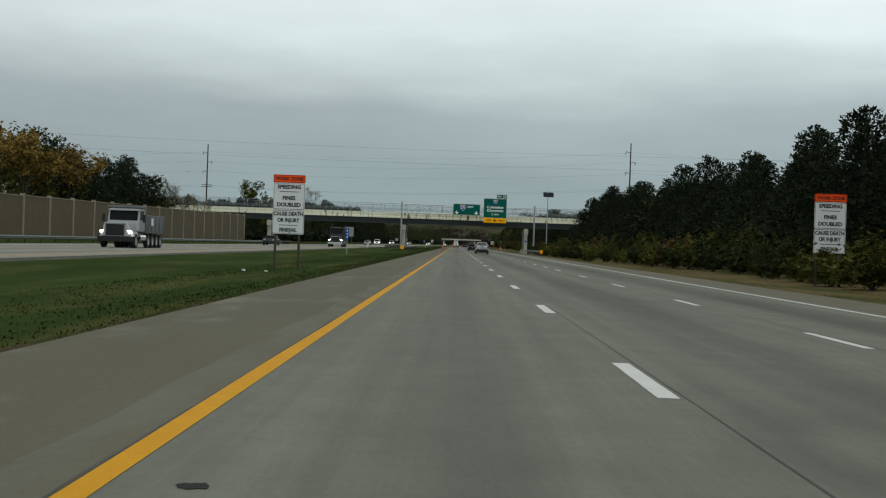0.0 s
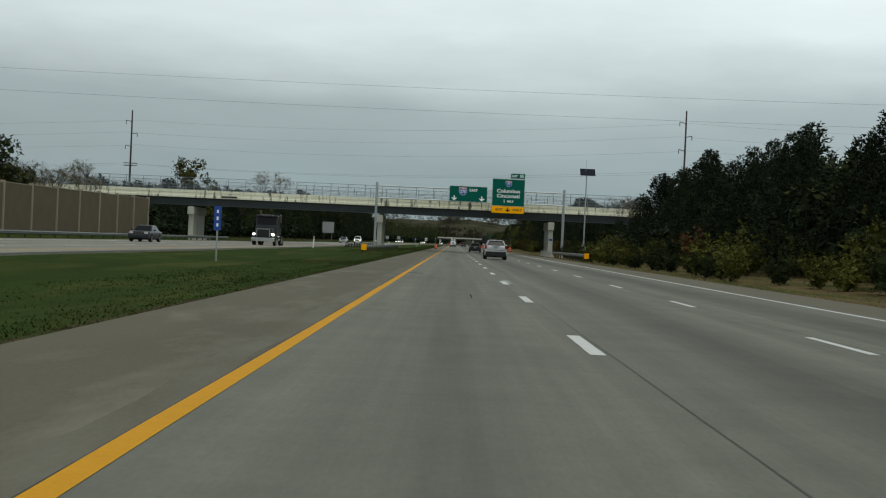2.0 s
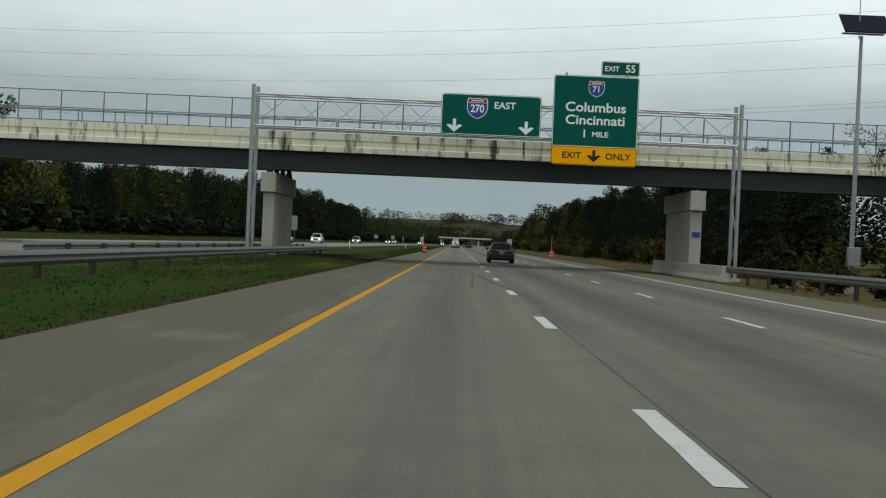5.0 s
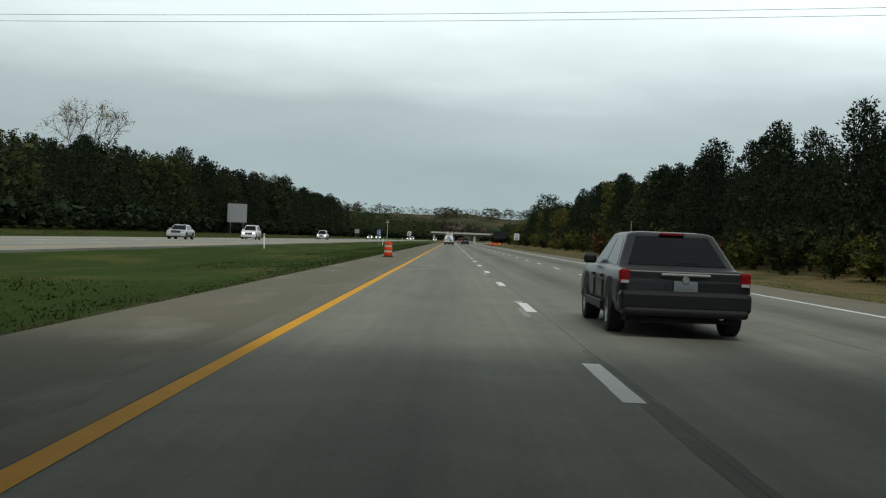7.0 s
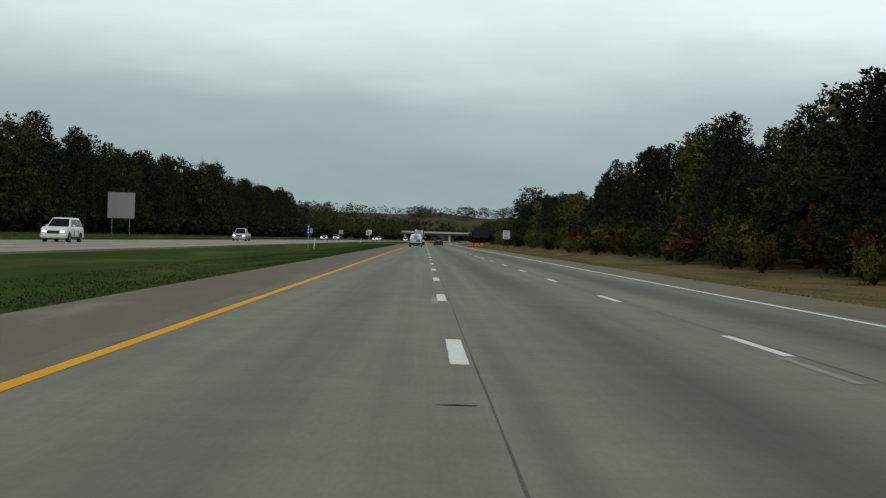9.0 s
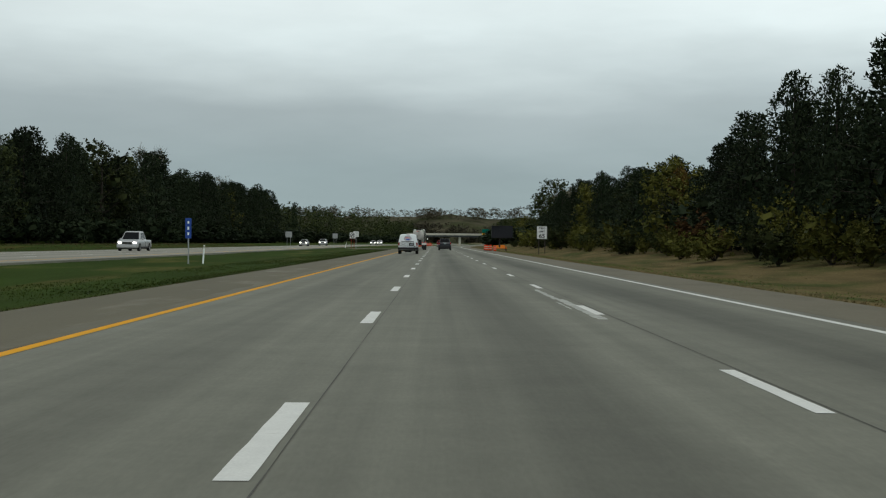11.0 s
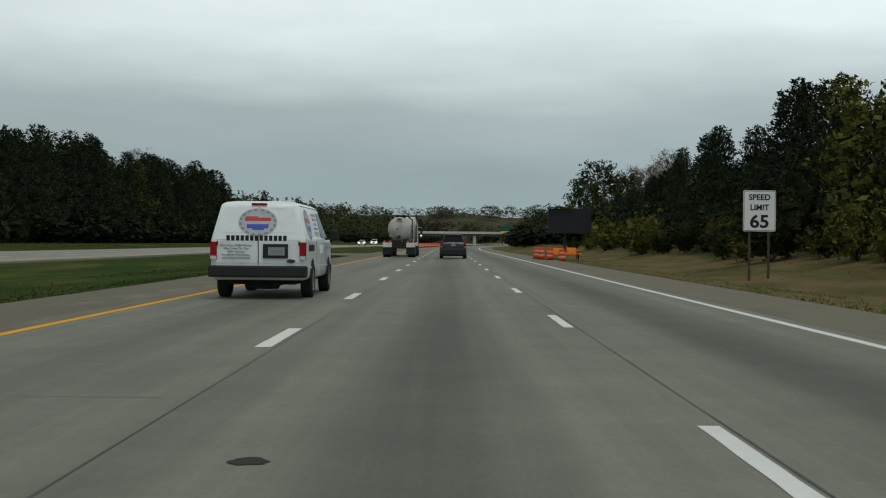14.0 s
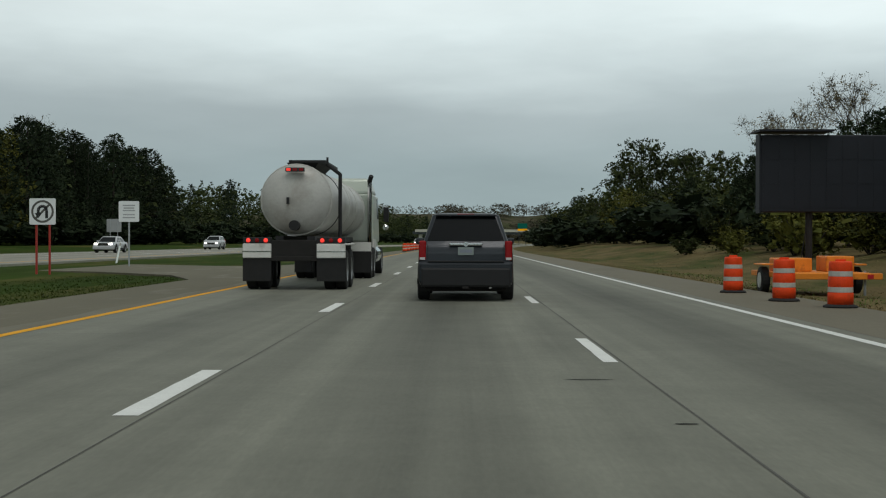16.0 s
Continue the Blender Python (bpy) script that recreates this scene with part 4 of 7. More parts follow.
def mass_shape(seed, tall, wide, leaves, size=0.16, blobs=26, low=0.16, bough=0.125, inner=22):
    """A full broadleaf crown: limbs that carry rounded masses of foliage, uneven at the outline."""
    rnd = random.Random(seed)
    tv, tf, cv, cf = [], [], [], []
    limb(tv, tf, (0, 0, 0), (0, 0, tall * 0.4), tall * 0.02, tall * 0.014)
    limb(tv, tf, (0, 0, tall * 0.4), (0, 0, tall * 0.8), tall * 0.014, tall * 0.005)
    heads = []
    for k in range(blobs):
        u = low + (0.93 - low) * (k + rnd.random()) / blobs
        env = wide * math.sqrt(max(0.05, 1 - ((u - 0.46) / 0.52) ** 2))
        a = k * 2.4 + rnd.uniform(-0.5, 0.5)
        rr = env * (0.30 + 0.62 * math.sqrt(rnd.random()))
        c = Vector((math.cos(a) * rr, math.sin(a) * rr, u * tall))
        r = tall * bough * rnd.uniform(0.6, 1.15)
        heads.append((c, r))
        limb(tv, tf, (0, 0, max(tall * 0.1, c.z - rr * 0.8)), c, tall * 0.006, tall * 0.002, 3)
        for _ in range(inner):
            d = rand_dir(rnd)
            t = d.orthogonal().normalized()
            shard(cv, cf, c + d * r * rnd.uniform(0.3, 0.62), t * r * 0.24, d.cross(t) * r * 0.2, rnd)
    for _ in range(leaves // 5):
        c, r = rnd.choice(heads)
        d = rand_dir(rnd)
        if d.z < -0.3 and rnd.random() < 0.6:
            d.z = -d.z
        tuft(cv, cf, c + d * r * (0.92 + rnd.gauss(0.02, 0.16)), d, size * 1.3, 5, size, rnd, 0.5)
    return tv, tf, cv, cf


def bush_shape(seed, tall, wide, leaves=1000, size=0.13):
    """A shrub: stems that fan out from one root, close inner leaves and loose outer sprays."""
    rnd = random.Random(seed)
    tv, tf, cv, cf = [], [], [], []
    heads = []
    for _ in range(9):
        a = rnd.uniform(0, math.tau)
        d = Vector((math.cos(a) * rnd.uniform(0.1, 0.9), math.sin(a) * rnd.uniform(0.1, 0.9), 1)).normalized()
        tip = Vector((d.x * wide, d.y * wide, d.z * tall * rnd.uniform(0.55, 1.0)))
        limb(tv, tf, (0, 0, 0), tip, 0.03, 0.01, 3)
        heads += [tip, tip * 0.7, tip * 0.4]
    for h in heads:
        for _ in range(3):
            shard(cv, cf, h * 0.85 + rand_dir(rnd) * 0.15, rand_dir(rnd) * wide * 0.15, rand_dir(rnd) * wide * 0.14, rnd)
    for _ in range(leaves // 5):
        c = rnd.choice(heads) + rand_dir(rnd) * min(abs(rnd.gauss(0, 0.22)), 0.4) * wide
        c.z = abs(c.z) * 0.95 + 0.04
        tuft(cv, cf, c, rand_dir(rnd), size * 1.2, 5, size, rnd, 0.5)
    return tv, tf, cv, cf


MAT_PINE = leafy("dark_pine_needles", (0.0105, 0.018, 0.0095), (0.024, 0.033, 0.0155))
MAT_GREEN = leafy("dull_green_leaves", (0.019, 0.027, 0.010), (0.042, 0.050, 0.017))
MAT_OLIVE = leafy("yellowing_olive_leaves", (0.050, 0.058, 0.013), (0.105, 0.100, 0.022))
MAT_RUST = leafy("russet_autumn_leaves", (0.06, 0.034, 0.016), (0.11, 0.06, 0.024))
MAT_GOLD = leafy("golden_autumn_leaves", (0.13, 0.085, 0.02), (0.20, 0.13, 0.035))
MAT_TWIG = leafy("pale_last_leaves", (0.16, 0.14, 0.09), (0.22, 0.19, 0.12))

KINDS = {}


def kind_of(key, name, label, category, shape, mat, base):
    """Meshes for one kind of tree, as (trunk, crown, the height they were drawn at)."""
    tv, tf, cv, cf = shape
    KINDS[key] = (name, label, category, mesh_of("trunk", tv, tf, MAT_BARK), mesh_of("crown", cv, cf, mat), base, (np.array([tuple(p) for p in cv]), np.array(cf), mat))


def crowd_of(key, shape, mat, base):
    """A plainer crown, used only deep in the woods."""
    tv, tf, cv, cf = shape
    KINDS[key] = ("", "", "", None, None, base, (np.array([tuple(p) for p in cv]), np.array(cf), mat))


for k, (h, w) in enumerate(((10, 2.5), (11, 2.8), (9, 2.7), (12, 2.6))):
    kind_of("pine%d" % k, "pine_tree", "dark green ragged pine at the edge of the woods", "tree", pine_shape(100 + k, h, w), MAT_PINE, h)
for k in range(2):
    kind_of("green%d" % k, "broadleaf_tree", "dull green broadleaf tree at the edge of the woods", "tree", mass_shape(200 + k, 10, 3.4, 3400, size=0.18, blobs=24), MAT_GREEN, 10)
for k in range(2):
    kind_of("tall%d" % k, "broadleaf_tree", "tall dull green broadleaf tree above the woods", "tree", mass_shape(240 + k, 20, 6.6, 4000, size=0.34, blobs=44, bough=0.10), MAT_GREEN, 20)
kind_of("olive0", "broadleaf_tree", "yellowing olive broadleaf tree at the edge of the woods", "tree", mass_shape(210, 9, 3.0, 3000, size=0.17, blobs=22), MAT_OLIVE, 9)
kind_of("rust0", "broadleaf_tree", "russet autumn tree at the edge of the woods", "tree", mass_shape(220, 9, 3.0, 3000, size=0.17, blobs=20), MAT_RUST, 9)
kind_of("gold0", "broadleaf_tree", "golden autumn tree at the edge of the woods", "tree", broad_shape(221, 9, 3.0, 2600, size=0.19), MAT_GOLD, 9)
for k in range(2):
    kind_of("bare%d" % k, "bare_tree", "nearly leafless autumn tree with fine twigs", "tree", broad_shape(230 + k, 11, 3.9, 1700, size=0.10, bare=1.0), MAT_TWIG, 11)
kind_of("shrub0", "shrub", "dull green shrub on the verge", "shrub", bush_shape(300, 2.4, 1.5, 1900, size=0.085), MAT_GREEN, 2.4)
kind_of("shrub1", "shrub", "yellow-green autumn shrub on the verge", "shrub", bush_shape(301, 2.2, 1.5, 1900, size=0.085), MAT_OLIVE, 2.2)
# autumn leaves far off, with the distance haze mixed into their two colours
MAT_HAZY = leafy("haze_paled_autumn_leaves", (0.050, 0.046, 0.030), (0.095, 0.084, 0.058))
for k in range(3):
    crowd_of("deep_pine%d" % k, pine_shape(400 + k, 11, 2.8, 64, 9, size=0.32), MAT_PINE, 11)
    crowd_of("deep_leaf%d" % k, mass_shape(410 + k, 10, 3.6, 420, size=0.30, blobs=16, low=0.1, inner=12), MAT_GREEN, 10)
crowd_of("deep_far", mass_shape(420, 10, 4.2, 200, size=0.5, blobs=12, low=0.05, bough=0.16, inner=8), MAT_HAZY, 10)
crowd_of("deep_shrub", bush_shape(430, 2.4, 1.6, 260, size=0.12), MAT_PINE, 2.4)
crowd_of("deep_haze_shrub", bush_shape(431, 2.4, 1.6, 120, size=0.24), MAT_HAZY, 2.4)
kind_of("shrub2", "shrub", "russet autumn shrub on the verge", "shrub", bush_shape(302, 2.0, 1.3, 1200, size=0.115), MAT_RUST, 2.0)


def plant(key, x, y, tall, rnd, wide=1.0, group="roadside trees", label=None):
    name, lab, cat, trunk, crown, base, _ = KINDS[key]
    s = tall / base
    x += bend(y)
    top = thing(name, label or lab, cat, at=pose(x, y, ground_height(x, y) - 0.05, 0, 0, rnd.uniform(0, 360)) @ Matrix.Diagonal((s * wide, s * wide, s, 1)), group=group)
    for nm, me in (("trunk", trunk), ("crown", crown)):
        ob = new(nm, me)
        ob.parent = top
    return top


def woods(name, places, label, rnd, lift=0.0):
    """Deep woods behind the first row: many crowns in one object for each leaf colour."""
    pools = {}
    for key, x, y, tall, wide in places:
        cv, cf, mat = KINDS[key][6]
        pools.setdefault(mat.name, []).append((key, x, y, tall, wide))
    for mname, items in pools.items():
        vs, fs, at = [], [], 0
        for key, x, y, tall, wide in items:
            cv, cf, mat = KINDS[key][6]
            base = KINDS[key][5]
            a = cv
            x += bend(y)
            s = tall / base
            t = rnd.uniform(0, math.tau)
            c, sn = math.cos(t), math.sin(t)
            b = np.empty_like(a)
            b[:, 0] = (a[:, 0] * c - a[:, 1] * sn) * s * wide + x
            b[:, 1] = (a[:, 0] * sn + a[:, 1] * c) * s * wide + y
            b[:, 2] = a[:, 2] * s + ground_height(x, y) - 0.05 + lift
            vs.append(b)
            fs.append(cf + at)
            at += len(a)
        me = bpy.data.meshes.new(name)
        va, fa = np.concatenate(vs), np.concatenate(fs)
        me.vertices.add(len(va))
        me.vertices.foreach_set("co", va.ravel())
        me.loops.add(fa.size)
        me.loops.foreach_set("vertex_index", fa.ravel().astype(np.int32))
        me.polygons.add(len(fa))
        me.polygons.foreach_set("loop_start", np.arange(0, fa.size, 3, dtype=np.int32))
        me.update()
        me.materials.append(bpy.data.materials[mname])
        tagged(new(name, me), label, "woods", kind="stuff")


def right_height(y):
    """How tall the first row stands along the right side."""
    stops = RIGHT_ROW
    for (a, ha), (b, hb) in zip(stops, stops[1:]):
        if a <= y <= b:
            return ha + (hb - ha) * (y - a) / (b - a)
    return stops[0][1] if y < stops[0][0] else stops[-1][1]


def left_height(y):
    stops = LEFT_ROW
    for (a, ha), (b, hb) in zip(stops, stops[1:]):
        if a <= y <= b:
            return ha + (hb - ha) * (y - a) / (b - a)
    return stops[0][1] if y < stops[0][0] else stops[-1][1]


RIGHT_ROW = [(-20, 9.2), (60, 9.8), (78, 9.3), (100, 9.4), (118, 9.1), (140, 9.2), (160, 10.1), (180, 10.6), (197, 11.0), (203, 6.8), (226, 5.8), (250, 9.4), (300, 10.5), (312, 9.9), (335, 9.8), (355, 9.8), (372, 9.4), (395, 10.2), (410, 10.8), (440, 9.8), (455, 8.6), (470, 7.8), (500, 8.2), (515, 9.2), (526, 9.2), (545, 9.0), (555, 7.9), (570, 8.0), (600, 7.5), (618, 6.4), (640, 7.0)]
LEFT_ROW = [(120, 12.5), (150, 14.6), (185, 13.4), (204, 10.5), (215, 8.6), (230, 9), (330, 10), (406, 12.6), (430, 13.6), (450, 14.3), (470, 15.6), (495, 14.8), (520, 14.8), (550, 15.4), (590, 16.2), (640, 16.3), (700, 16.2), (730, 16.4), (770, 15.4), (810, 17.6)]


def build_right_woods():
    rnd = random.Random(11)
    back = []
    y = -10.0
    while y < 640:
        near_bridge = 226 < y < 250
        if not near_bridge:
            x = rnd.uniform(23.0, 26.0)
            h = right_height(y) * rnd.uniform(0.86, 1.04)
            r = rnd.random()
            key = "pine%d" % rnd.randrange(4) if r < 0.92 or y < 230 else ("green%d" % rnd.randrange(2) if r < 0.96 else "olive0")
            plant(key, x + max(0, y - 560) * 0.06, y, h, rnd, wide=rnd.uniform(0.95, 1.3))
        for deep in range(3):
            x = rnd.uniform(26.5, 29.5) if deep < 2 else rnd.uniform(30, 40)
            yy = y + rnd.uniform(-3, 3)
            if 228 < yy < 250:
                continue
            r = rnd.random()
            back.append(("deep_pine%d" % rnd.randrange(3) if r < 0.97 else "deep_leaf%d" % rnd.randrange(3), x, yy, right_height(yy) * (rnd.uniform(0.72, 0.95) if deep < 2 else rnd.uniform(0.9, 1.03)), rnd.uniform(1.2, 1.5)))
        y += rnd.uniform(4.0, 5.6)
    woods("woods", back, "dense dark pine woods behind the first trees", rnd)
    back2 = []
    y = 0.0
    while y < 620:
        if not 224 < y < 252:
            r = rnd.random()
            plant("shrub0" if r < 0.45 else ("shrub1" if r < 0.93 else "shrub2"), rnd.uniform(20.2, 22.8), y, rnd.uniform(1.3, 3.4), rnd, wide=rnd.uniform(1.0, 1.5), group="verge shrubs")
        if 30 < y < 222:
            near = 18.6 - 2.2 * min(1, max(0, (y - 95) / 25))
            plant("shrub0" if rnd.random() < 0.6 else "shrub1", near + rnd.uniform(0, 1.8), y + 1.5, rnd.uniform(1.2, 2.6), rnd, wide=rnd.uniform(1.1, 1.6), group="verge shrubs")
        back2.append(("deep_shrub", rnd.uniform(24, 28), y, rnd.uniform(3, 5), 1.5))
        y += rnd.uniform(2.4, 5.0)
    woods("undergrowth", [b for b in back2 if not 226 < b[2] < 250], "dark undergrowth beneath the pines", rnd)


def build_left_woods():
    rnd = random.Random(12)
    back = []
    y = 255.0
    while y < 760:
        x = rnd.uniform(-52, -48)
        r = rnd.random()
        key = "pine%d" % rnd.randrange(4) if r < 0.84 else ("green%d" % rnd.randrange(2) if r < 0.96 else ("olive0" if r < 0.98 else "rust0"))
        plant(key, x, y, left_height(y) * rnd.uniform(0.82, 1.08), rnd, wide=rnd.uniform(1.0, 1.35))
        for _ in range(3):
            yy = y + rnd.uniform(-3, 3)
            r = rnd.random()
            back.append(("deep_pine%d" % rnd.randrange(3) if r < 0.9 else "deep_leaf%d" % rnd.randrange(3), rnd.uniform(-72, -54), yy, left_height(yy) * rnd.uniform(0.88, 1.02), rnd.uniform(1.1, 1.4)))
        for _ in range(2):
            back.append(("deep_shrub", rnd.uniform(-51, -47.5), y + rnd.uniform(-3, 3), rnd.uniform(3, 6), 1.6))
        y += rnd.uniform(5.0, 7.0)
    woods("woods", back, "dense dark woods beyond the oncoming lanes", rnd)


def build_far_woods():
    rnd = random.Random(13)
    far, ridge = [], []
    for side in (-1, 1):
        y = 640.0
        while y < 1500:
            for _ in range(3):
                x = rnd.uniform(29 if y < 700 else 21, 56) if side > 0 else rnd.uniform(-75, -50)
                far.append((rnd.choice(("deep_leaf2", "deep_pine1", "deep_leaf0", "deep_leaf2", "deep_leaf1")), x, y + rnd.uniform(-4, 4), (rnd.uniform(6.5, 8.5) if y < 850 else rnd.uniform(8, 11)) if side > 0 else rnd.uniform(12, 16), 1.3))
            for _ in range(4):
                far.append(("deep_shrub", rnd.uniform(25 if y < 700 else 19, 30) if side > 0 else rnd.uniform(-50, -46), y + rnd.uniform(-8, 8), rnd.uniform(3, 5.5), 2.2))
            y += 13 if y < 900 else 32
    for k in range(170):
        x = rnd.uniform(-330, 330)
        far.append(("deep_far", x, rnd.uniform(2330, 2420), 26 + 9 * noise.noise(Vector((x * 0.012, 4, 1))) + rnd.uniform(-4, 5), rnd.uniform(1.3, 1.9)))
    for k in range(90):
        far.append(("deep_haze_shrub", rnd.uniform(-330, 330), rnd.uniform(2290, 2330), rnd.uniform(14, 24), 1.6))
    y = 642.0
    while y < 790:
        plant(rnd.choice(("green0", "green1", "olive0", "pine1", "pine3")), rnd.uniform(28, 33) - 6 * min(1, max(0, (y - 690) / 40)), y, rnd.uniform(5.5, 8), rnd, rnd.uniform(1.1, 1.4))
        y += rnd.uniform(5, 8)
    bm = bmesh.new()
    rows = [(2320, 0.0), (2420, 0.62), (2520, 1.0), (2640, 0.95)]
    cols = [[bm.verts.new((x * 16 - 800, yy, -0.5 + up * (47 + 16 * noise.noise(Vector((x * 0.16, yy * 0.01, 3))) + 4 * noise.noise(Vector((x * 0.9, yy * 0.02, 9)))))) for x in range(101)] for yy, up in rows]
    for a, b in zip(cols, cols[1:]):
        for k in range(100):
            bm.faces.new((a[k], a[k + 1], b[k + 1], b[k]))
    # slope base sits midway between the haze-paled tones of the far leaves
    part("wooded_ridge", bm, material("wooded_slope", (0.075, 0.068, 0.045), rough=0.95, spread=0.4, scale=0.05, fine=0.3, stain=(0.04, 0.045, 0.022), stain_scale=0.03, stain_at=(0.4, 0.6), gloss=0.02), label="low wooded ridge closing the far end of the road", category="hill", kind="structure")
    for k in range(170):
        x = rnd.uniform(-420, 420)
        yy = rnd.uniform(2440, 2560)
        ridge.append(("deep_far", x, yy, rnd.uniform(12, 20), rnd.uniform(1.4, 2.2)))
    woods("far_woods", ridge, "hazy autumn woods on the far ridge", rnd, lift=40)
    woods("far_woods", far, "far autumn woods closing the view", rnd)


def build_lone_trees():
    rnd = random.Random(14)
    # behind the noise wall: golden and russet trees, then pines
    y = 96.0
    while y < 226:
        h = left_height(y)
        for x in (rnd.uniform(-52, -47), rnd.uniform(-60, -53)):
            r = rnd.random()
            if y < 150:
                key = "gold0" if r < 0.35 else ("olive0" if r < 0.7 else "rust0")
            elif y < 200:
                key = "pine%d" % rnd.randrange(4) if r < 0.9 else "green0"
            else:
                key = "bare0" if r < 0.5 else "olive0"
            plant(key, x, y + rnd.uniform(-2, 2), h * rnd.uniform(0.7, 1.0), rnd, 1.2, "trees behind the noise wall")
        y += rnd.uniform(4.5, 6.5)
    for key, x, y, h, w in (("olive0", -50, 300, 15.5, 0.9), ("bare0", -66, 290, 13, 1.0), ("bare0", -52.5, 414, 19.5, 1.0), ("bare1", -51, 610, 19, 1.0), ("bare0", -52, 720, 19, 1.0),
                            ("tall0", 47.5, 820, 23, 1.0), ("tall1", 55, 812, 19, 1.0), ("tall0", 42, 800, 17, 1.0), ("tall1", 51, 780, 17, 1.0), ("tall0", 60, 790, 17, 1.0),
                            ("bare0", 32, 640, 11.5, 1.0), ("bare1", 35, 655, 12, 1.0), ("bare0", 36, 628, 12, 1.0), ("bare1", 26, 232, 9, 1.0), ("gold0", 24, 468, 6.5, 0.7)):
        plant(key, x - bend(y), y, h, rnd, w, "tall trees")


build_lone_trees()
build_right_woods()
build_left_woods()
build_far_woods()

# ---- roadside things ----
def gz(x, y):
    return ground_height(x, y)


def build_noise_wall():
    top = thing("noise_wall", "long tan noise wall with pale posts beyond the oncoming lanes", "noise wall", kind="structure", at=pose(-38.3, 0, 0))
    step, y0, n = 7.4, -2.6, 30

    def top_at(y):
        return 3.55 + 0.0085 * max(0, y)
    for k in range(n):
        a, b = y0 + k * step, y0 + (k + 1) * step
        h = top_at(a)
        part("panel", box(-0.09, 0.09, a + 0.14, b - 0.14, 0.1, h - 0.08), MAT_WALLPANEL, top)
        part("coping", box(-0.13, 0.13, a + 0.14, b - 0.14, h - 0.08, h), MAT_WALLPOST, top)
    for k in range(n + 1):
        y = y0 + k * step
        part("post", box(-0.2, 0.2, y - 0.14, y + 0.14, 0.0, top_at(y) + 0.12), MAT_WALLPOST, top)


def rail_shape(a, b, drop=0.0):
    """A w-beam from a to b, as a folded band with thickness, its back to the side away from the road."""
    a, b = Vector(a), Vector(b)
    d = (b - a).normalized()
    side = Vector((d.y, -d.x, 0))
    prof = [(0.0, 0.40), (0.05, 0.45), (0.08, 0.50), (0.03, 0.545), (0.03, 0.575), (0.08, 0.62), (0.05, 0.67), (0.0, 0.72)]
    bm = bmesh.new()
    rows = []
    for p in (a, b):
        rows.append([bm.verts.new(p + side * o + Vector((0, 0, z))) for o, z in prof] + [bm.verts.new(p + side * (o - 0.012) + Vector((0, 0, z))) for o, z in prof[::-1]])
    n = len(rows[0])
    for k in range(n):
        bm.faces.new((rows[0][k], rows[0][(k + 1) % n], rows[1][(k + 1) % n], rows[1][k]))
    bm.faces.new(rows[0][::-1])
    bm.faces.new(rows[1])
    bmesh.ops.recalc_face_normals(bm, faces=bm.faces)
    return bm


def guardrail(points, facing, label, first_marker=False):
    top = thing("guardrail", label, "guardrail")
    for (xa, ya), (xb, yb) in zip(points, points[1:]):
        n = max(1, round(math.hypot(xb - xa, yb - ya) / 3.8))
        for k in range(n):
            p = (xa + (xb - xa) * k / n, ya + (yb - ya) * k / n)
            q = (xa + (xb - xa) * (k + 1) / n, ya + (yb - ya) * (k + 1) / n)
            base = 0.02
            a, b = ((*p, base), (*q, base)) if facing > 0 else ((*q, base), (*p, base))
            part("beam", rail_shape(a, b), MAT_RAIL, top, "galvanised w-beam")
            bx = p[0] - facing * 0.12
            part("post", box(bx - 0.06, bx + 0.06, p[1] - 0.08, p[1] + 0.08, gz(*p) - 0.1, 0.70), MAT_POLE, top)
    if first_marker:
        x, y = points[0]
        part("end_marker", box(x - 0.24, x + 0.24, y - 0.22, y - 0.16, 0.28, 0.82, bevel=0.01), MAT_SIGN_YELLOW, top, "yellow reflective end marker")
    return top


def jersey_barrier(x, y0, y1, label, cant=0.0):
    shape = [(-0.30, 0.0), (-0.30, 0.08), (-0.18, 0.30), (-0.10, 0.80), (0.10, 0.80), (0.18, 0.30), (0.30, 0.08), (0.30, 0.0)]
    bm = extrude_profile([(a, b - 0.06) for a, b in shape], 0, y1 - y0)
    bmesh.ops.bevel(bm, geom=bm.edges[:], offset=0.012, segments=1, affect="EDGES")
    return part("concrete_barrier", bm, MAT_PIER, label=label, category="barrier", group="bridge barriers", at=pose(x, y0, 0, 0, 0, cant))


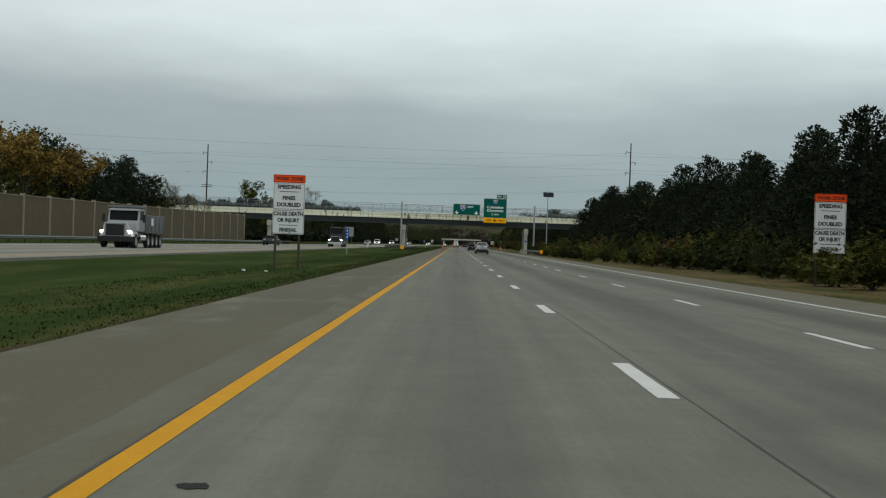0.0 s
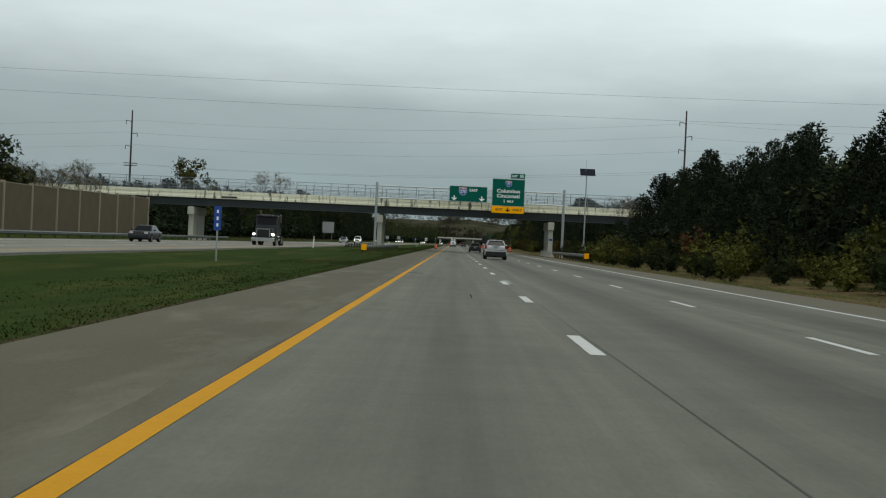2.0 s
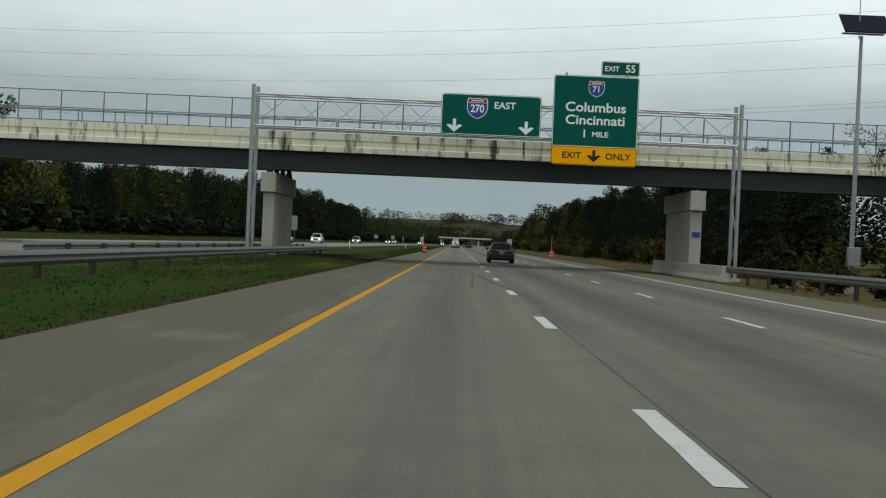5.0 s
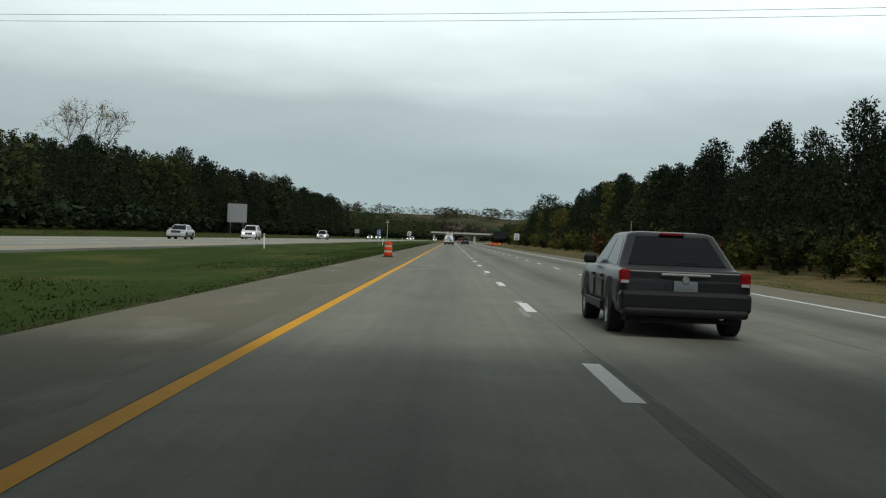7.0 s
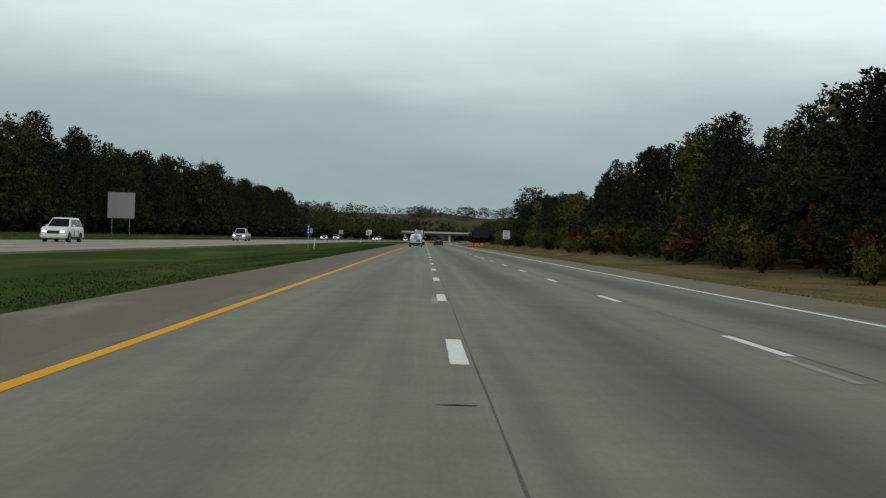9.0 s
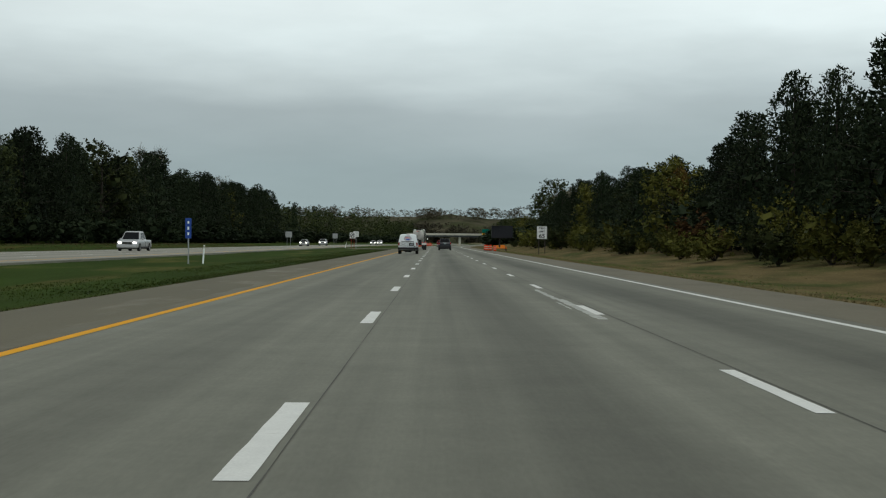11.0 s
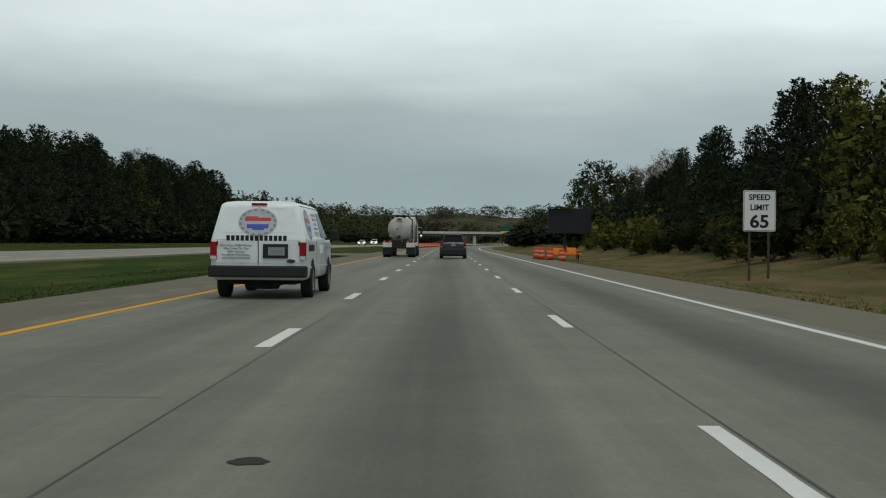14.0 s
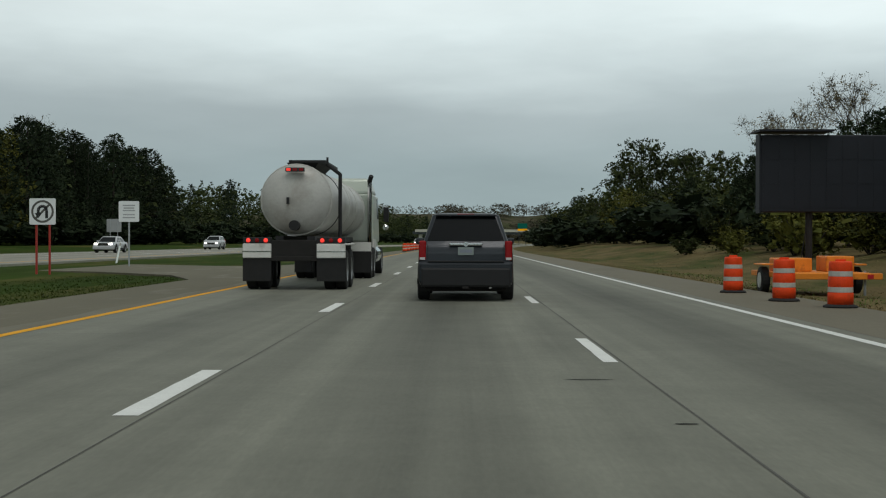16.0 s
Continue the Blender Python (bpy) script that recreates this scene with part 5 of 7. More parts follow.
def work_zone_sign(x, y, label):
    """A stacked regulatory sign on two posts, under an orange strip."""
    top = thing("work_zone_sign", label, "road sign", at=pose(x, y, 0), group="work zone signs")
    w = 1.42
    panel("heading_panel", w + 0.02, 0.36, MAT_ORANGE, top, pose(0, 0, 3.9), MAT_BLACK, 0.04, "bright orange heading strip", thick=0.01, rim_wide=0.02)
    words("WORK ZONE", 0.21, MAT_BLACK, top, pose(0, -0.01, 3.9, 90), narrow=0.96, bold=0.008)
    for z, h, lines in ((3.11, 1.2, (("SPEEDING", 0.42), ("FINES", -0.08), ("DOUBLED", -0.38))), (1.96, 1.08, (("CAUSE DEATH", 0.36), ("OR INJURY", 0.08), ("FINE/JAIL", -0.36)))):
        panel("sign_panel", w, h, MAT_SIGN_WHITE, top, pose(0, 0, z), MAT_BLACK, 0.06, "white panel with black lettering", thick=0.01, rim_wide=0.018)
        for text, dz in lines:
            words(text, 0.235, MAT_BLACK, top, pose(0, -0.01, z + dz, 90), narrow=1.0 if len(text) < 9 else 0.85, bold=0.010)
        bar = 0.21 if z > 2.5 else -0.14
        part("rule", box(-0.42, 0.42, -0.012, -0.009, z + bar - 0.014, z + bar + 0.014), MAT_BLACK, top)
    for dx in (-0.56, 0.50):
        part("post", box(dx - 0.05, dx + 0.05, 0.02, 0.12, gz(x, y) - 0.3, 4.05), MAT_POLE, top, "dark wooden post")


def sign_on_posts(name, label, x, y, w, z0, z1, mat, posts, post_mat, group="", facing=1):
    top = thing(name, label, "road sign", at=pose(x, y, 0, 0, 0, 0 if facing > 0 else 180), group=group)
    panel("sign_panel", w, z1 - z0, mat, top, pose(0, 0, (z0 + z1) / 2), None, min(0.06, w * 0.1), thick=0.012)
    for dx in posts:
        part("post", box(dx - 0.035, dx + 0.035, 0.016, 0.076, gz(x, y) - 0.3 - 0.0, z1 - 0.05), post_mat, top)
    return top


def build_speed_sign():
    x = 17.32
    top = thing("speed_limit_sign", "white speed limit sign with black numerals on two grey posts", "road sign", at=pose(x, 519.1, 0))
    panel("sign_panel", 1.22, 1.54, MAT_SIGN_WHITE, top, pose(0, 0, 2.5), MAT_BLACK, 0.07, thick=0.012, rim_wide=0.02)
    words("SPEED", 0.30, MAT_BLACK, top, pose(0, -0.01, 3.0, 90), bold=0.008)
    words("LIMIT", 0.30, MAT_BLACK, top, pose(0, -0.01, 2.62, 90), bold=0.008)
    words("65", 0.66, MAT_BLACK, top, pose(0, -0.01, 2.08, 90), narrow=1.12, bold=0.018)
    for dx in (-0.36, 0.36):
        part("post", box(dx - 0.04, dx + 0.04, 0.016, 0.09, gz(x, 519) - 0.2, 3.2), MAT_POLE, top)


def build_no_turn_sign():
    x, y = -9.85, 586
    top = thing("no_u_turn_sign", "square white sign with a struck-through turning arrow on red posts", "road sign", at=pose(x, y, 0))
    panel("sign_panel", 1.0, 1.0, MAT_SIGN_WHITE, top, pose(0, 0, 2.33), None, 0.05, thick=0.012)
    bm = bmesh.new()
    n = 32
    ring = [[bm.verts.new((r * math.cos(k * math.tau / n), yy, r * math.sin(k * math.tau / n))) for k in range(n)] for r, yy in ((0.43, -0.004), (0.35, -0.004), (0.35, 0.0), (0.43, 0.0))]
    for a in range(4):
        for k in range(n):
            bm.faces.new((ring[a][k], ring[a][(k + 1) % n], ring[(a + 1) % 4][(k + 1) % n], ring[(a + 1) % 4][k]))
    part("ring", bm, MAT_JOINT, top, "dark faded ring", at=pose(0, 0, 2.33))
    part("slash", box(-0.39, 0.39, -0.006, -0.001, -0.04, 0.04), MAT_JOINT, top, at=pose(0, 0, 2.33, 0, -45, 0))
    bm = bmesh.new()
    arc = [(0.16 * math.cos(radians(a)), 0.16 * math.sin(radians(a)) + 0.04) for a in range(0, 181, 15)]
    path = [(0.16, -0.26)] + arc + [(-0.16, -0.08)]
    for (a, b), (c, d) in zip(path, path[1:]):
        t = Vector((c - a, 0, d - b)).normalized()
        o = Vector((-t.z, 0, t.x)) * 0.055
        vs = [bm.verts.new(Vector((px, -0.009, pz)) + s * o) for px, pz, s in ((a, b, 1), (a, b, -1), (c, d, -1), (c, d, 1))]
        bm.faces.new(vs)
    bm.faces.new([bm.verts.new(v) for v in ((-0.30, -0.0092, -0.06), (-0.02, -0.0092, -0.06), (-0.16, -0.0092, -0.27))])
    part("arrow", bm, MAT_BLACK, top, at=pose(0, 0, 2.33))
    post = material("red_painted_post", (0.30, 0.03, 0.02), rough=0.6, spread=0.2, scale=3)
    for dx in (-0.24, 0.26):
        part("post", box(dx - 0.035, dx + 0.035, 0.016, 0.08, gz(x, y) - 0.3, 2.6), post, top, "red post")


def barrel(x, y, group, scale=1.0, label="orange and white traffic barrel on a black rubber base"):
    top = thing("traffic_barrel", label, "traffic barrel", at=pose(x + bend(y), y, max(gz(x, y), 0.0 if RIGHT_EDGE > x > LEFT_EDGE else -9)) @ Matrix.Scale(scale, 4), group=group)
    part("rubber_base", lathe([(0.36, 0.0), (0.37, 0.02), (0.35, 0.045), (0.28, 0.07)], 16), MAT_RUBBER, top)
    body = [(0.268, 0.05), (0.272, 0.30), (0.262, 0.315), (0.258, 0.45), (0.263, 0.465), (0.256, 0.64), (0.247, 0.655), (0.243, 0.79), (0.248, 0.805), (0.240, 0.95), (0.228, 0.985), (0.14, 0.99)]
    ob = part("drum", lathe(body, 20), MAT_BARREL, top, smooth=True)
    for z0, z1, r in ((0.325, 0.44, 0.265), (0.665, 0.78, 0.250)):
        part("reflective_band", lathe([(r - 0.006, z0), (r, z0 + 0.005), (r - 0.003, z1 - 0.005), (r - 0.009, z1)], 20), MAT_BAND, ob, "pale reflective band")
    part("handle", box(-0.11, 0.11, -0.02, 0.02, 0.98, 1.035, bevel=0.008), MAT_BARREL, ob)
    return top


def survey_pole(x, y, tall, cross):
    top = thing("marker_pole", "thin grey steel pole standing behind a barrel", "pole", at=pose(x, y, gz(x, y)), group="marker poles")
    part("shaft", tube((0, 0, 0), (0, 0, tall), 0.03, sides=8, r2=0.02), MAT_GALV, top)
    part("collar", tube((0, 0, tall * 0.45), (0, 0, tall * 0.47), 0.055, sides=8), MAT_GALV, top)
    if cross:
        part("arm", tube((-0.12, 0, tall - 0.16), (0.12, 0, tall - 0.16), 0.022, sides=6), MAT_GALV, top)
    part("foot", lathe([(0.3, 0.0), (0.3, 0.05), (0.1, 0.09)], 10), MAT_RUBBER, top)


def delineator(x, y, lean, label, group="delineators"):
    top = thing("delineator_post", label, "delineator", at=pose(x, y, gz(x, y), 0, lean, 0), group=group)
    part("blade", box(-0.05, 0.05, -0.008, 0.008, -0.05, 1.15, bevel=0.004), MAT_LETTER, top)
    part("reflector", box(-0.042, 0.042, -0.014, -0.009, 0.95, 1.1), MAT_BAND, top)


def mile_marker(x, y, label):
    top = thing("mile_marker", label, "road sign", at=pose(x, y, 0), group="blue markers")
    panel("sign_panel", 0.36, 1.2, MAT_BLUE, top, pose(0, 0, 1.95), None, 0.03, thick=0.012)
    for z, h in ((2.3, 0.16), (1.95, 0.18), (1.62, 0.16)):
        part("bar", box(-0.05, 0.05, -0.006, -0.001, z - h / 2, z + h / 2), MAT_LETTER, top)
    part("post", box(-0.035, 0.035, 0.016, 0.08, gz(x, y) - 0.2, 2.4), MAT_GALV, top)


def build_message_board():
    orange = material("orange_trailer_paint", (0.72, 0.22, 0.02), rough=0.5, spread=0.12, scale=3, stain=(0.3, 0.1, 0.02), stain_scale=4)
    dark = material("matt_black_board", (0.008, 0.010, 0.015), rough=0.55, spread=0.2, scale=2, fine=40)
    x, y = 14.75, 570.2
    top = thing("message_board_trailer", "switched-off black message board on an orange towed trailer", "message board", at=pose(x, y, gz(x, y)))
    z = -gz(x, y)
    board = part("board", box(-1.05, 2.3, 1.2, 1.55, z + 2.0, z + 4.0, bevel=0.03), dark, top, "black display board, switched off")
    part("board_frame", box(-1.09, -1.05, 1.18, 1.57, z + 1.98, z + 4.02), dark, board)
    part("board_frame", box(2.3, 2.34, 1.18, 1.57, z + 1.98, z + 4.02), dark, board)
    for r in range(3):
        for c in range(8):
            a, b = -0.98 + c * 0.405, z + 2.12 + r * 0.62
            part("display_cell", box(a, a + 0.36, 1.192, 1.199, b, b + 0.54), dark, board)
    part("solar_panel", box(-1.15, 0.75, 0.9, 1.9, z + 4.04, z + 4.09), dark, top, "dark solar panel", at=pose(0, 0, 0.03))
    part("mast", tube((0.25, 1.4, 0.5), (0.25, 1.4, z + 2.1), 0.09, sides=12), MAT_RUBBER, top, "black mast")
    part("winch_cable", tube((0.0, 1.3, 0.75), (0.2, 1.35, z + 1.8), 0.012, sides=5), MAT_RUBBER, top)
    part("bed", box(-1.05, 1.1, -0.9, 2.2, 0.42, 0.56, bevel=0.02), orange, top)
    part("battery_box", box(-0.85, 0.0, 0.2, 1.1, 0.56, 0.9, bevel=0.03), orange, top)
    part("battery_box", box(0.35, 1.05, 0.2, 1.1, 0.56, 0.95, bevel=0.03), orange, top)
    part("rear_beam", box(-1.25, 1.35, -1.0, -0.88, 0.40, 0.55, bevel=0.015), orange, top)
    part("drawbar", box(-0.06, 0.06, 2.2, 3.8, 0.42, 0.52), orange, top)
    for sx in (-1.12, 1.2):
        tyre = part("tyre", wheel_tyre(0.34, 0.2), MAT_RUBBER, top, at=pose(sx, 0.6, 0.34, 0, 90, 0))
        part("rim", lathe([(0.2, -0.105), (0.19, -0.08), (0.05, -0.09), (0.05, 0.09), (0.19, 0.08), (0.2, 0.105)], 14), MAT_ALU, tyre)
        part("mudguard", box(sx - 0.14, sx + 0.14, 0.15, 1.05, 0.72, 0.76, bevel=0.01), orange, top)
    for sx in (-0.95, 1.05):
        part("lamp", box(sx - 0.07, sx + 0.07, -1.03, -1.0, 0.42, 0.52), MAT_RED, top)
        part("jack", tube((sx, -0.6, 0.0), (sx, -0.6, 0.6), 0.035, sides=8), MAT_GALV, top)


def wheel_tyre(r, w):
    return lathe([(r * 0.62, -w * 0.5), (r * 0.9, -w * 0.5), (r * 0.985, -w * 0.42), (r, -w * 0.3), (r, w * 0.3), (r * 0.985, w * 0.42), (r * 0.9, w * 0.5), (r * 0.62, w * 0.5), (r * 0.6, w * 0.3)], 24, capped=False)


def utility_pole(x, y, tall, label):
    top = thing("utility_pole", label, "utility pole", at=pose(x, y, gz(x, y)), group="utility poles")
    part("shaft", tube((0, 0, 0), (0, 0, tall), 0.24, sides=10, r2=0.13), MAT_POLE, top)
    for k, z in enumerate((tall - 2.2, tall - 4.6, tall - 7.0)):
        s = 1 if k % 2 else -1
        part("insulator_arm", tube((0, 0, z), (s * 1.1, 0, z + 0.25), 0.06, sides=6), MAT_POLE, top)
        part("insulator", tube((s * 1.1, 0, z + 0.2), (s * 1.1, 0, z - 0.5), 0.07, sides=6), MAT_WIRE, top)
    for z in (tall * 0.56, tall * 0.54):
        part("crossarm", box(-1.3, 1.3, -0.07, 0.07, z, z + 0.14), MAT_POLE, top)


def cable(a, b, sag, r, label="thin dark overhead power cable"):
    a, b = Vector(a), Vector(b)
    bm = bmesh.new()
    n = 24
    pts = [a.lerp(b, k / n) - Vector((0, 0, sag * 4 * (k / n) * (1 - k / n))) for k in range(n + 1)]
    out = (b - a).cross(Vector((0, 0, 1))).normalized() * r
    rows = [[bm.verts.new(p + o) for o in (out, Vector((0, 0, r)), -out, Vector((0, 0, -r)))] for p in pts]
    for u, w in zip(rows, rows[1:]):
        for k in range(4):
            bm.faces.new((u[k], u[(k + 1) % 4], w[(k + 1) % 4], w[k]))
    part("power_cable", bm, MAT_WIRE, label=label, category="cable", group="power cables")


def build_solar_pole():
    x, y = 18.37, 215.2
    top = thing("solar_camera_pole", "slim grey pole with a tilted solar panel and mast", "pole", at=pose(x, y, gz(x, y)))
    part("footing", lathe([(0.35, -0.1), (0.35, 0.5), (0.3, 0.55)], 12), MAT_PIER, top)
    part("shaft", tube((0, 0, 0.4), (0, 0, 10.6), 0.11, sides=10, r2=0.07), MAT_GALV, top)
    part("antenna", tube((-0.1, 0, 10.5), (-0.1, 0, 12.6), 0.02, sides=5), MAT_GALV, top)
    part("arm", tube((-0.8, 0, 10.7), (0.9, 0, 10.7), 0.04, sides=6), MAT_GALV, top)
    part("solar_panel", box(-0.95, 0.95, -0.65, 0.65, -0.03, 0.03), material("dark_solar_cells", (0.012, 0.015, 0.025), rough=0.5, spread=0.1, gloss=0.08), top, "dark solar panel", at=pose(0.1, -0.1, 11.1, 42, 0, 0))
    part("cabinet", box(-0.25, 0.25, -0.4, -0.12, 1.1, 1.9, bevel=0.02), MAT_GALV, top)


def build_far_overpass():
    top = thing("far_overpass", "distant concrete overpass crossing the motorway", "bridge", kind="structure", at=pose(bend(1010), 1010, 0))
    part("deck", box(-36, 46, 0.4, 10, 4.9, 5.2), MAT_GIRDER, top)
    for k in range(16):
        x = -35 + 5 * k
        part("parapet", box(x + 0.02, x + 4.98, 0, 0.4, 5.0, 6.0), MAT_PIER, top)
    part("girder", box(-36, 46, 0.3, 0.7, 4.1, 5.0), MAT_GIRDER, top)
    for x in (-33, -7.5, 16.5, 34):
        for y in (1, 8):
            part("pier_column", box(x - 0.6, x + 0.6, y, y + 1.2, -0.3, 4.1), MAT_PIER, top)
    s = thing("motorway_sign", "distant green exit sign with a yellow panel", "road sign", at=pose(30.3, 1004, 0), group="gantry signs")
    panel("sign_panel", 3.7, 2.0, MAT_SIGN_GREEN, s, pose(0, 0, 7.25), None, 0.15)
    panel("lane_panel", 3.7, 0.8, MAT_SIGN_YELLOW, s, pose(0, 0, 5.8), None, 0.1)
    for dx in (-1.3, 1.3):
        part("post", tube((dx, 0.2, -0.3), (dx, 0.2, 7.9), 0.1), MAT_GIRDER, s)


def build_crossover():
    """The paved gap through the median."""
    pts = [(-2.6, 578.5), (-4.5, 584), (-8.5, 588.5), (-14.1, 592), (-14.1, 606), (-10, 603.5), (-6, 600.5), (-3.5, 601), (-2.6, 606)]
    bm = sheet([(x, y, -0.008) for x, y in pts] + [(x, y, -0.3) for x, y in pts], [tuple(range(9))] + [(k, k + 9, (k + 1) % 9 + 9, (k + 1) % 9) for k in range(9)])
    part("crossover", bm, MAT_SHOULDER, label="paved emergency crossover through the grass median", category="road", kind="structure")


def tufts(name, x0, x1, y0, y1, count, seed, tall, mat, label):
    """Uneven grass along a pavement's edge or on a verge."""
    rnd = random.Random(seed)
    v, f = [], []
    for _ in range(count):
        x, y = rnd.uniform(x0, x1), rnd.uniform(y0, y1)
        z = gz(x, y) - 0.01
        for _ in range(rnd.randint(3, 6)):
            a = rnd.uniform(0, math.tau)
            h = tall * rnd.uniform(0.4, 1.2)
            w = 0.010 + 0.012 * rnd.random()
            dx, dy = math.cos(a), math.sin(a)
            i = len(v)
            px, py = x + rnd.uniform(-0.15, 0.15), y + rnd.uniform(-0.2, 0.2)
            v += [(px - dy * w, py + dx * w, z), (px + dy * w, py - dx * w, z), (px + dx * h * 1.1, py + dy * h * 1.1, z + h)]
            f.append((i, i + 1, i + 2))
    ob = new(name, mesh_of(name, v, f, mat))
    tagged(ob, label, "grass", kind="stuff")


LITTER = [(-7.2, 40.0, 0.09), (-6.2, 39.7, 0.07)]
MAT_BLADE_DRY = leafy("dry_grass_blades", (0.13, 0.10, 0.048), (0.20, 0.155, 0.08))
MAT_BLADE_VERGE = leafy("verge_grass_blades", (0.13, 0.105, 0.05), (0.19, 0.15, 0.075))
MAT_BLADE_SOIL = leafy("brown_fringe_blades", (0.055, 0.042, 0.022), (0.10, 0.078, 0.038))
MAT_BLADE_LAWN = leafy("median_grass_blades", (0.026, 0.048, 0.009), (0.060, 0.078, 0.018))
MAT_BLADE_GREEN = leafy("green_grass_blades", (0.05, 0.085, 0.018), (0.085, 0.12, 0.03))

build_noise_wall()
guardrail([(-6.2, 170), (-6.4, 246)], 1, "galvanised guardrail in the median by the bridge pier", True)
guardrail([(15.25, 182.5), (15.1, 223.5)], -1, "galvanised guardrail leading to the concrete barrier", True)
guardrail([(-10.2, 262), (-10.6, 200)], -1, "galvanised guardrail beside the oncoming lanes")
guardrail([(-33.2, 20), (-33.2, 250)], 1, "long galvanised guardrail beyond the oncoming lanes")
jersey_barrier(15.1, 224, 236.4, "pale concrete barrier before the bridge pier")
jersey_barrier(15.35, 236.6, 246.5, "pale concrete barrier beside the bridge pier")
jersey_barrier(-34.0, 226, 240, "pale concrete barrier at the far bridge pier")
work_zone_sign(-5.8, 43.1, "white work zone penalty sign on two posts in the median")
work_zone_sign(18.47, 43.3, "white work zone penalty sign on two posts on the verge")
build_speed_sign()
build_no_turn_sign()
s = sign_on_posts("information_sign", "small white sign with grey lines on a steel post", -10.1, 599.2, 1.0, 2.15, 3.16, MAT_SIGN_WHITE, (0.0,), MAT_GALV)
for z, w in ((2.95, 0.3), (2.82, 0.26), (2.7, 0.3), (2.5, 0.28), (2.36, 0.3)):
    part("bar", box(-w, w, -0.006, -0.001, z - 0.03, z + 0.03), MAT_SIGN_BACK, s)
sign_on_posts("sign_seen_from_behind", "bare metal back of a large roadside sign", -42.0, 488, 4.0, 3.0, 6.83, MAT_SIGN_BACK, (-1.3, 1.3), MAT_GALV, "sign backs", -1)
sign_on_posts("sign_seen_from_behind", "bare metal back of a small roadside sign", -31.2, 672, 1.6, 2.2, 3.6, MAT_SIGN_BACK, (-0.4, 0.4), MAT_GALV, "sign backs", -1)
sign_on_posts("sign_seen_from_behind", "bare metal back of a small roadside sign", -32.0, 820, 1.8, 2.4, 4.2, MAT_SIGN_BACK, (-0.4, 0.4), MAT_GALV, "sign backs", -1)
barrel(-1.7, 310.2, "work zone barrels", 0.93, label="single orange and white traffic barrel on the inner shoulder")
barrel(13.55, 312.6, "work zone barrels", label="single orange and white traffic barrel on the outer shoulder")
survey_pole(-1.9, 312.1, 2.35, True)
survey_pole(13.6, 313.6, 2.9, False)
for bx, by in ((12.6, 569.6), (12.7, 565.3), (13.1, 562.8), (13.6, 558.5)):
    barrel(bx, by, "barrels round the message board", scale=0.88)
for k in range(16):
    barrel(-0.9 - 0.12 * k, 690 + 9 * k, "far barrels along the closed shoulder")
delineator(17.4, 135.4, 24, "leaning white delineator post on the verge")
delineator(-12.1, 181.3, 3, "white delineator post in the median")
delineator(-12.3, 330, -2, "white delineator post in the median")
delineator(-9.6, 447, 4, "white delineator post in the median")
delineator(-12.6, 606, 12, "leaning white delineator post by the crossover")
mile_marker(-9.95, 120, "narrow blue marker panel on a post in the median")
mile_marker(-10.1, 445, "narrow blue marker panel on a post in the median")
build_message_board()
utility_pole(-61.4, 297, 23.4, "tall grey utility pole with stub arms beyond the oncoming lanes")
utility_pole(41.5, 274, 25.2, "tall grey utility pole above the pine woods")
for z, off in ((22.4, 1.1), (20.0, -1.1), (17.6, 1.1), (14.0, -1.2), (13.8, 1.2)):
    cable((-61.4 + off, 297, z), (41.5 + off, 274, z + 1.6), 1.6, 0.009)
    cable((-61.4 + off, 297, z), (-190 + off, 330, z + 1), 2.0, 0.009)
    cable((41.5 + off, 274, z + 1.6), (170 + off, 248, z + 2), 2.0, 0.009)
utility_pole(-75, 171, 17.5, "utility pole standing among the trees")
utility_pole(66, 165, 17.5, "utility pole standing deep in the pine woods")
for z in (14.7, 12.7):
    cable((-75, 171, z + 1.3), (66, 165, z + 0.5), 0.7, 0.008)
for z in (9.9, 9.62):
    cable((-61.4, 297, z + 1.2), (41.5, 274, z + 1.0), 1.0, 0.008)
for lx, ly, lw in LITTER:
    bm = box(-lw, lw, -lw * 0.7, lw * 0.7, 0.0, lw * 0.8, bevel=lw * 0.25)
    for v in bm.verts:
        v.co += Vector((noise.noise(v.co * 9), noise.noise(v.co * 7 + Vector((3, 1, 2))), 0)) * lw * 0.5
    part("litter", bm, MAT_LETTER, label="crumpled scrap of white litter on the median grass", category="litter", group="litter", at=pose(lx, ly, gz(lx, ly), 0, 0, 30 * lx))
for k, (gx0, gx1, gy0, gy1) in enumerate(((3.46, 3.60, 99.2, 101.2), (3.62, 3.80, 98.6, 102.0), (3.44, 3.60, 259.5, 260.25), (7.22, 7.40, 391.5, 398.5), (7.18, 7.30, 398.5, 404.0), (7.10, 7.15, 394.5, 397.2))):
    part("worn_marking", ragged_band(gx0, gx1, gy0, gy1, 0.003, 0.25, 0.022, 60 + k), MAT_STREAK, label="faded streak of old white road paint", category="road marking", group="worn paint streaks", kind="structure")
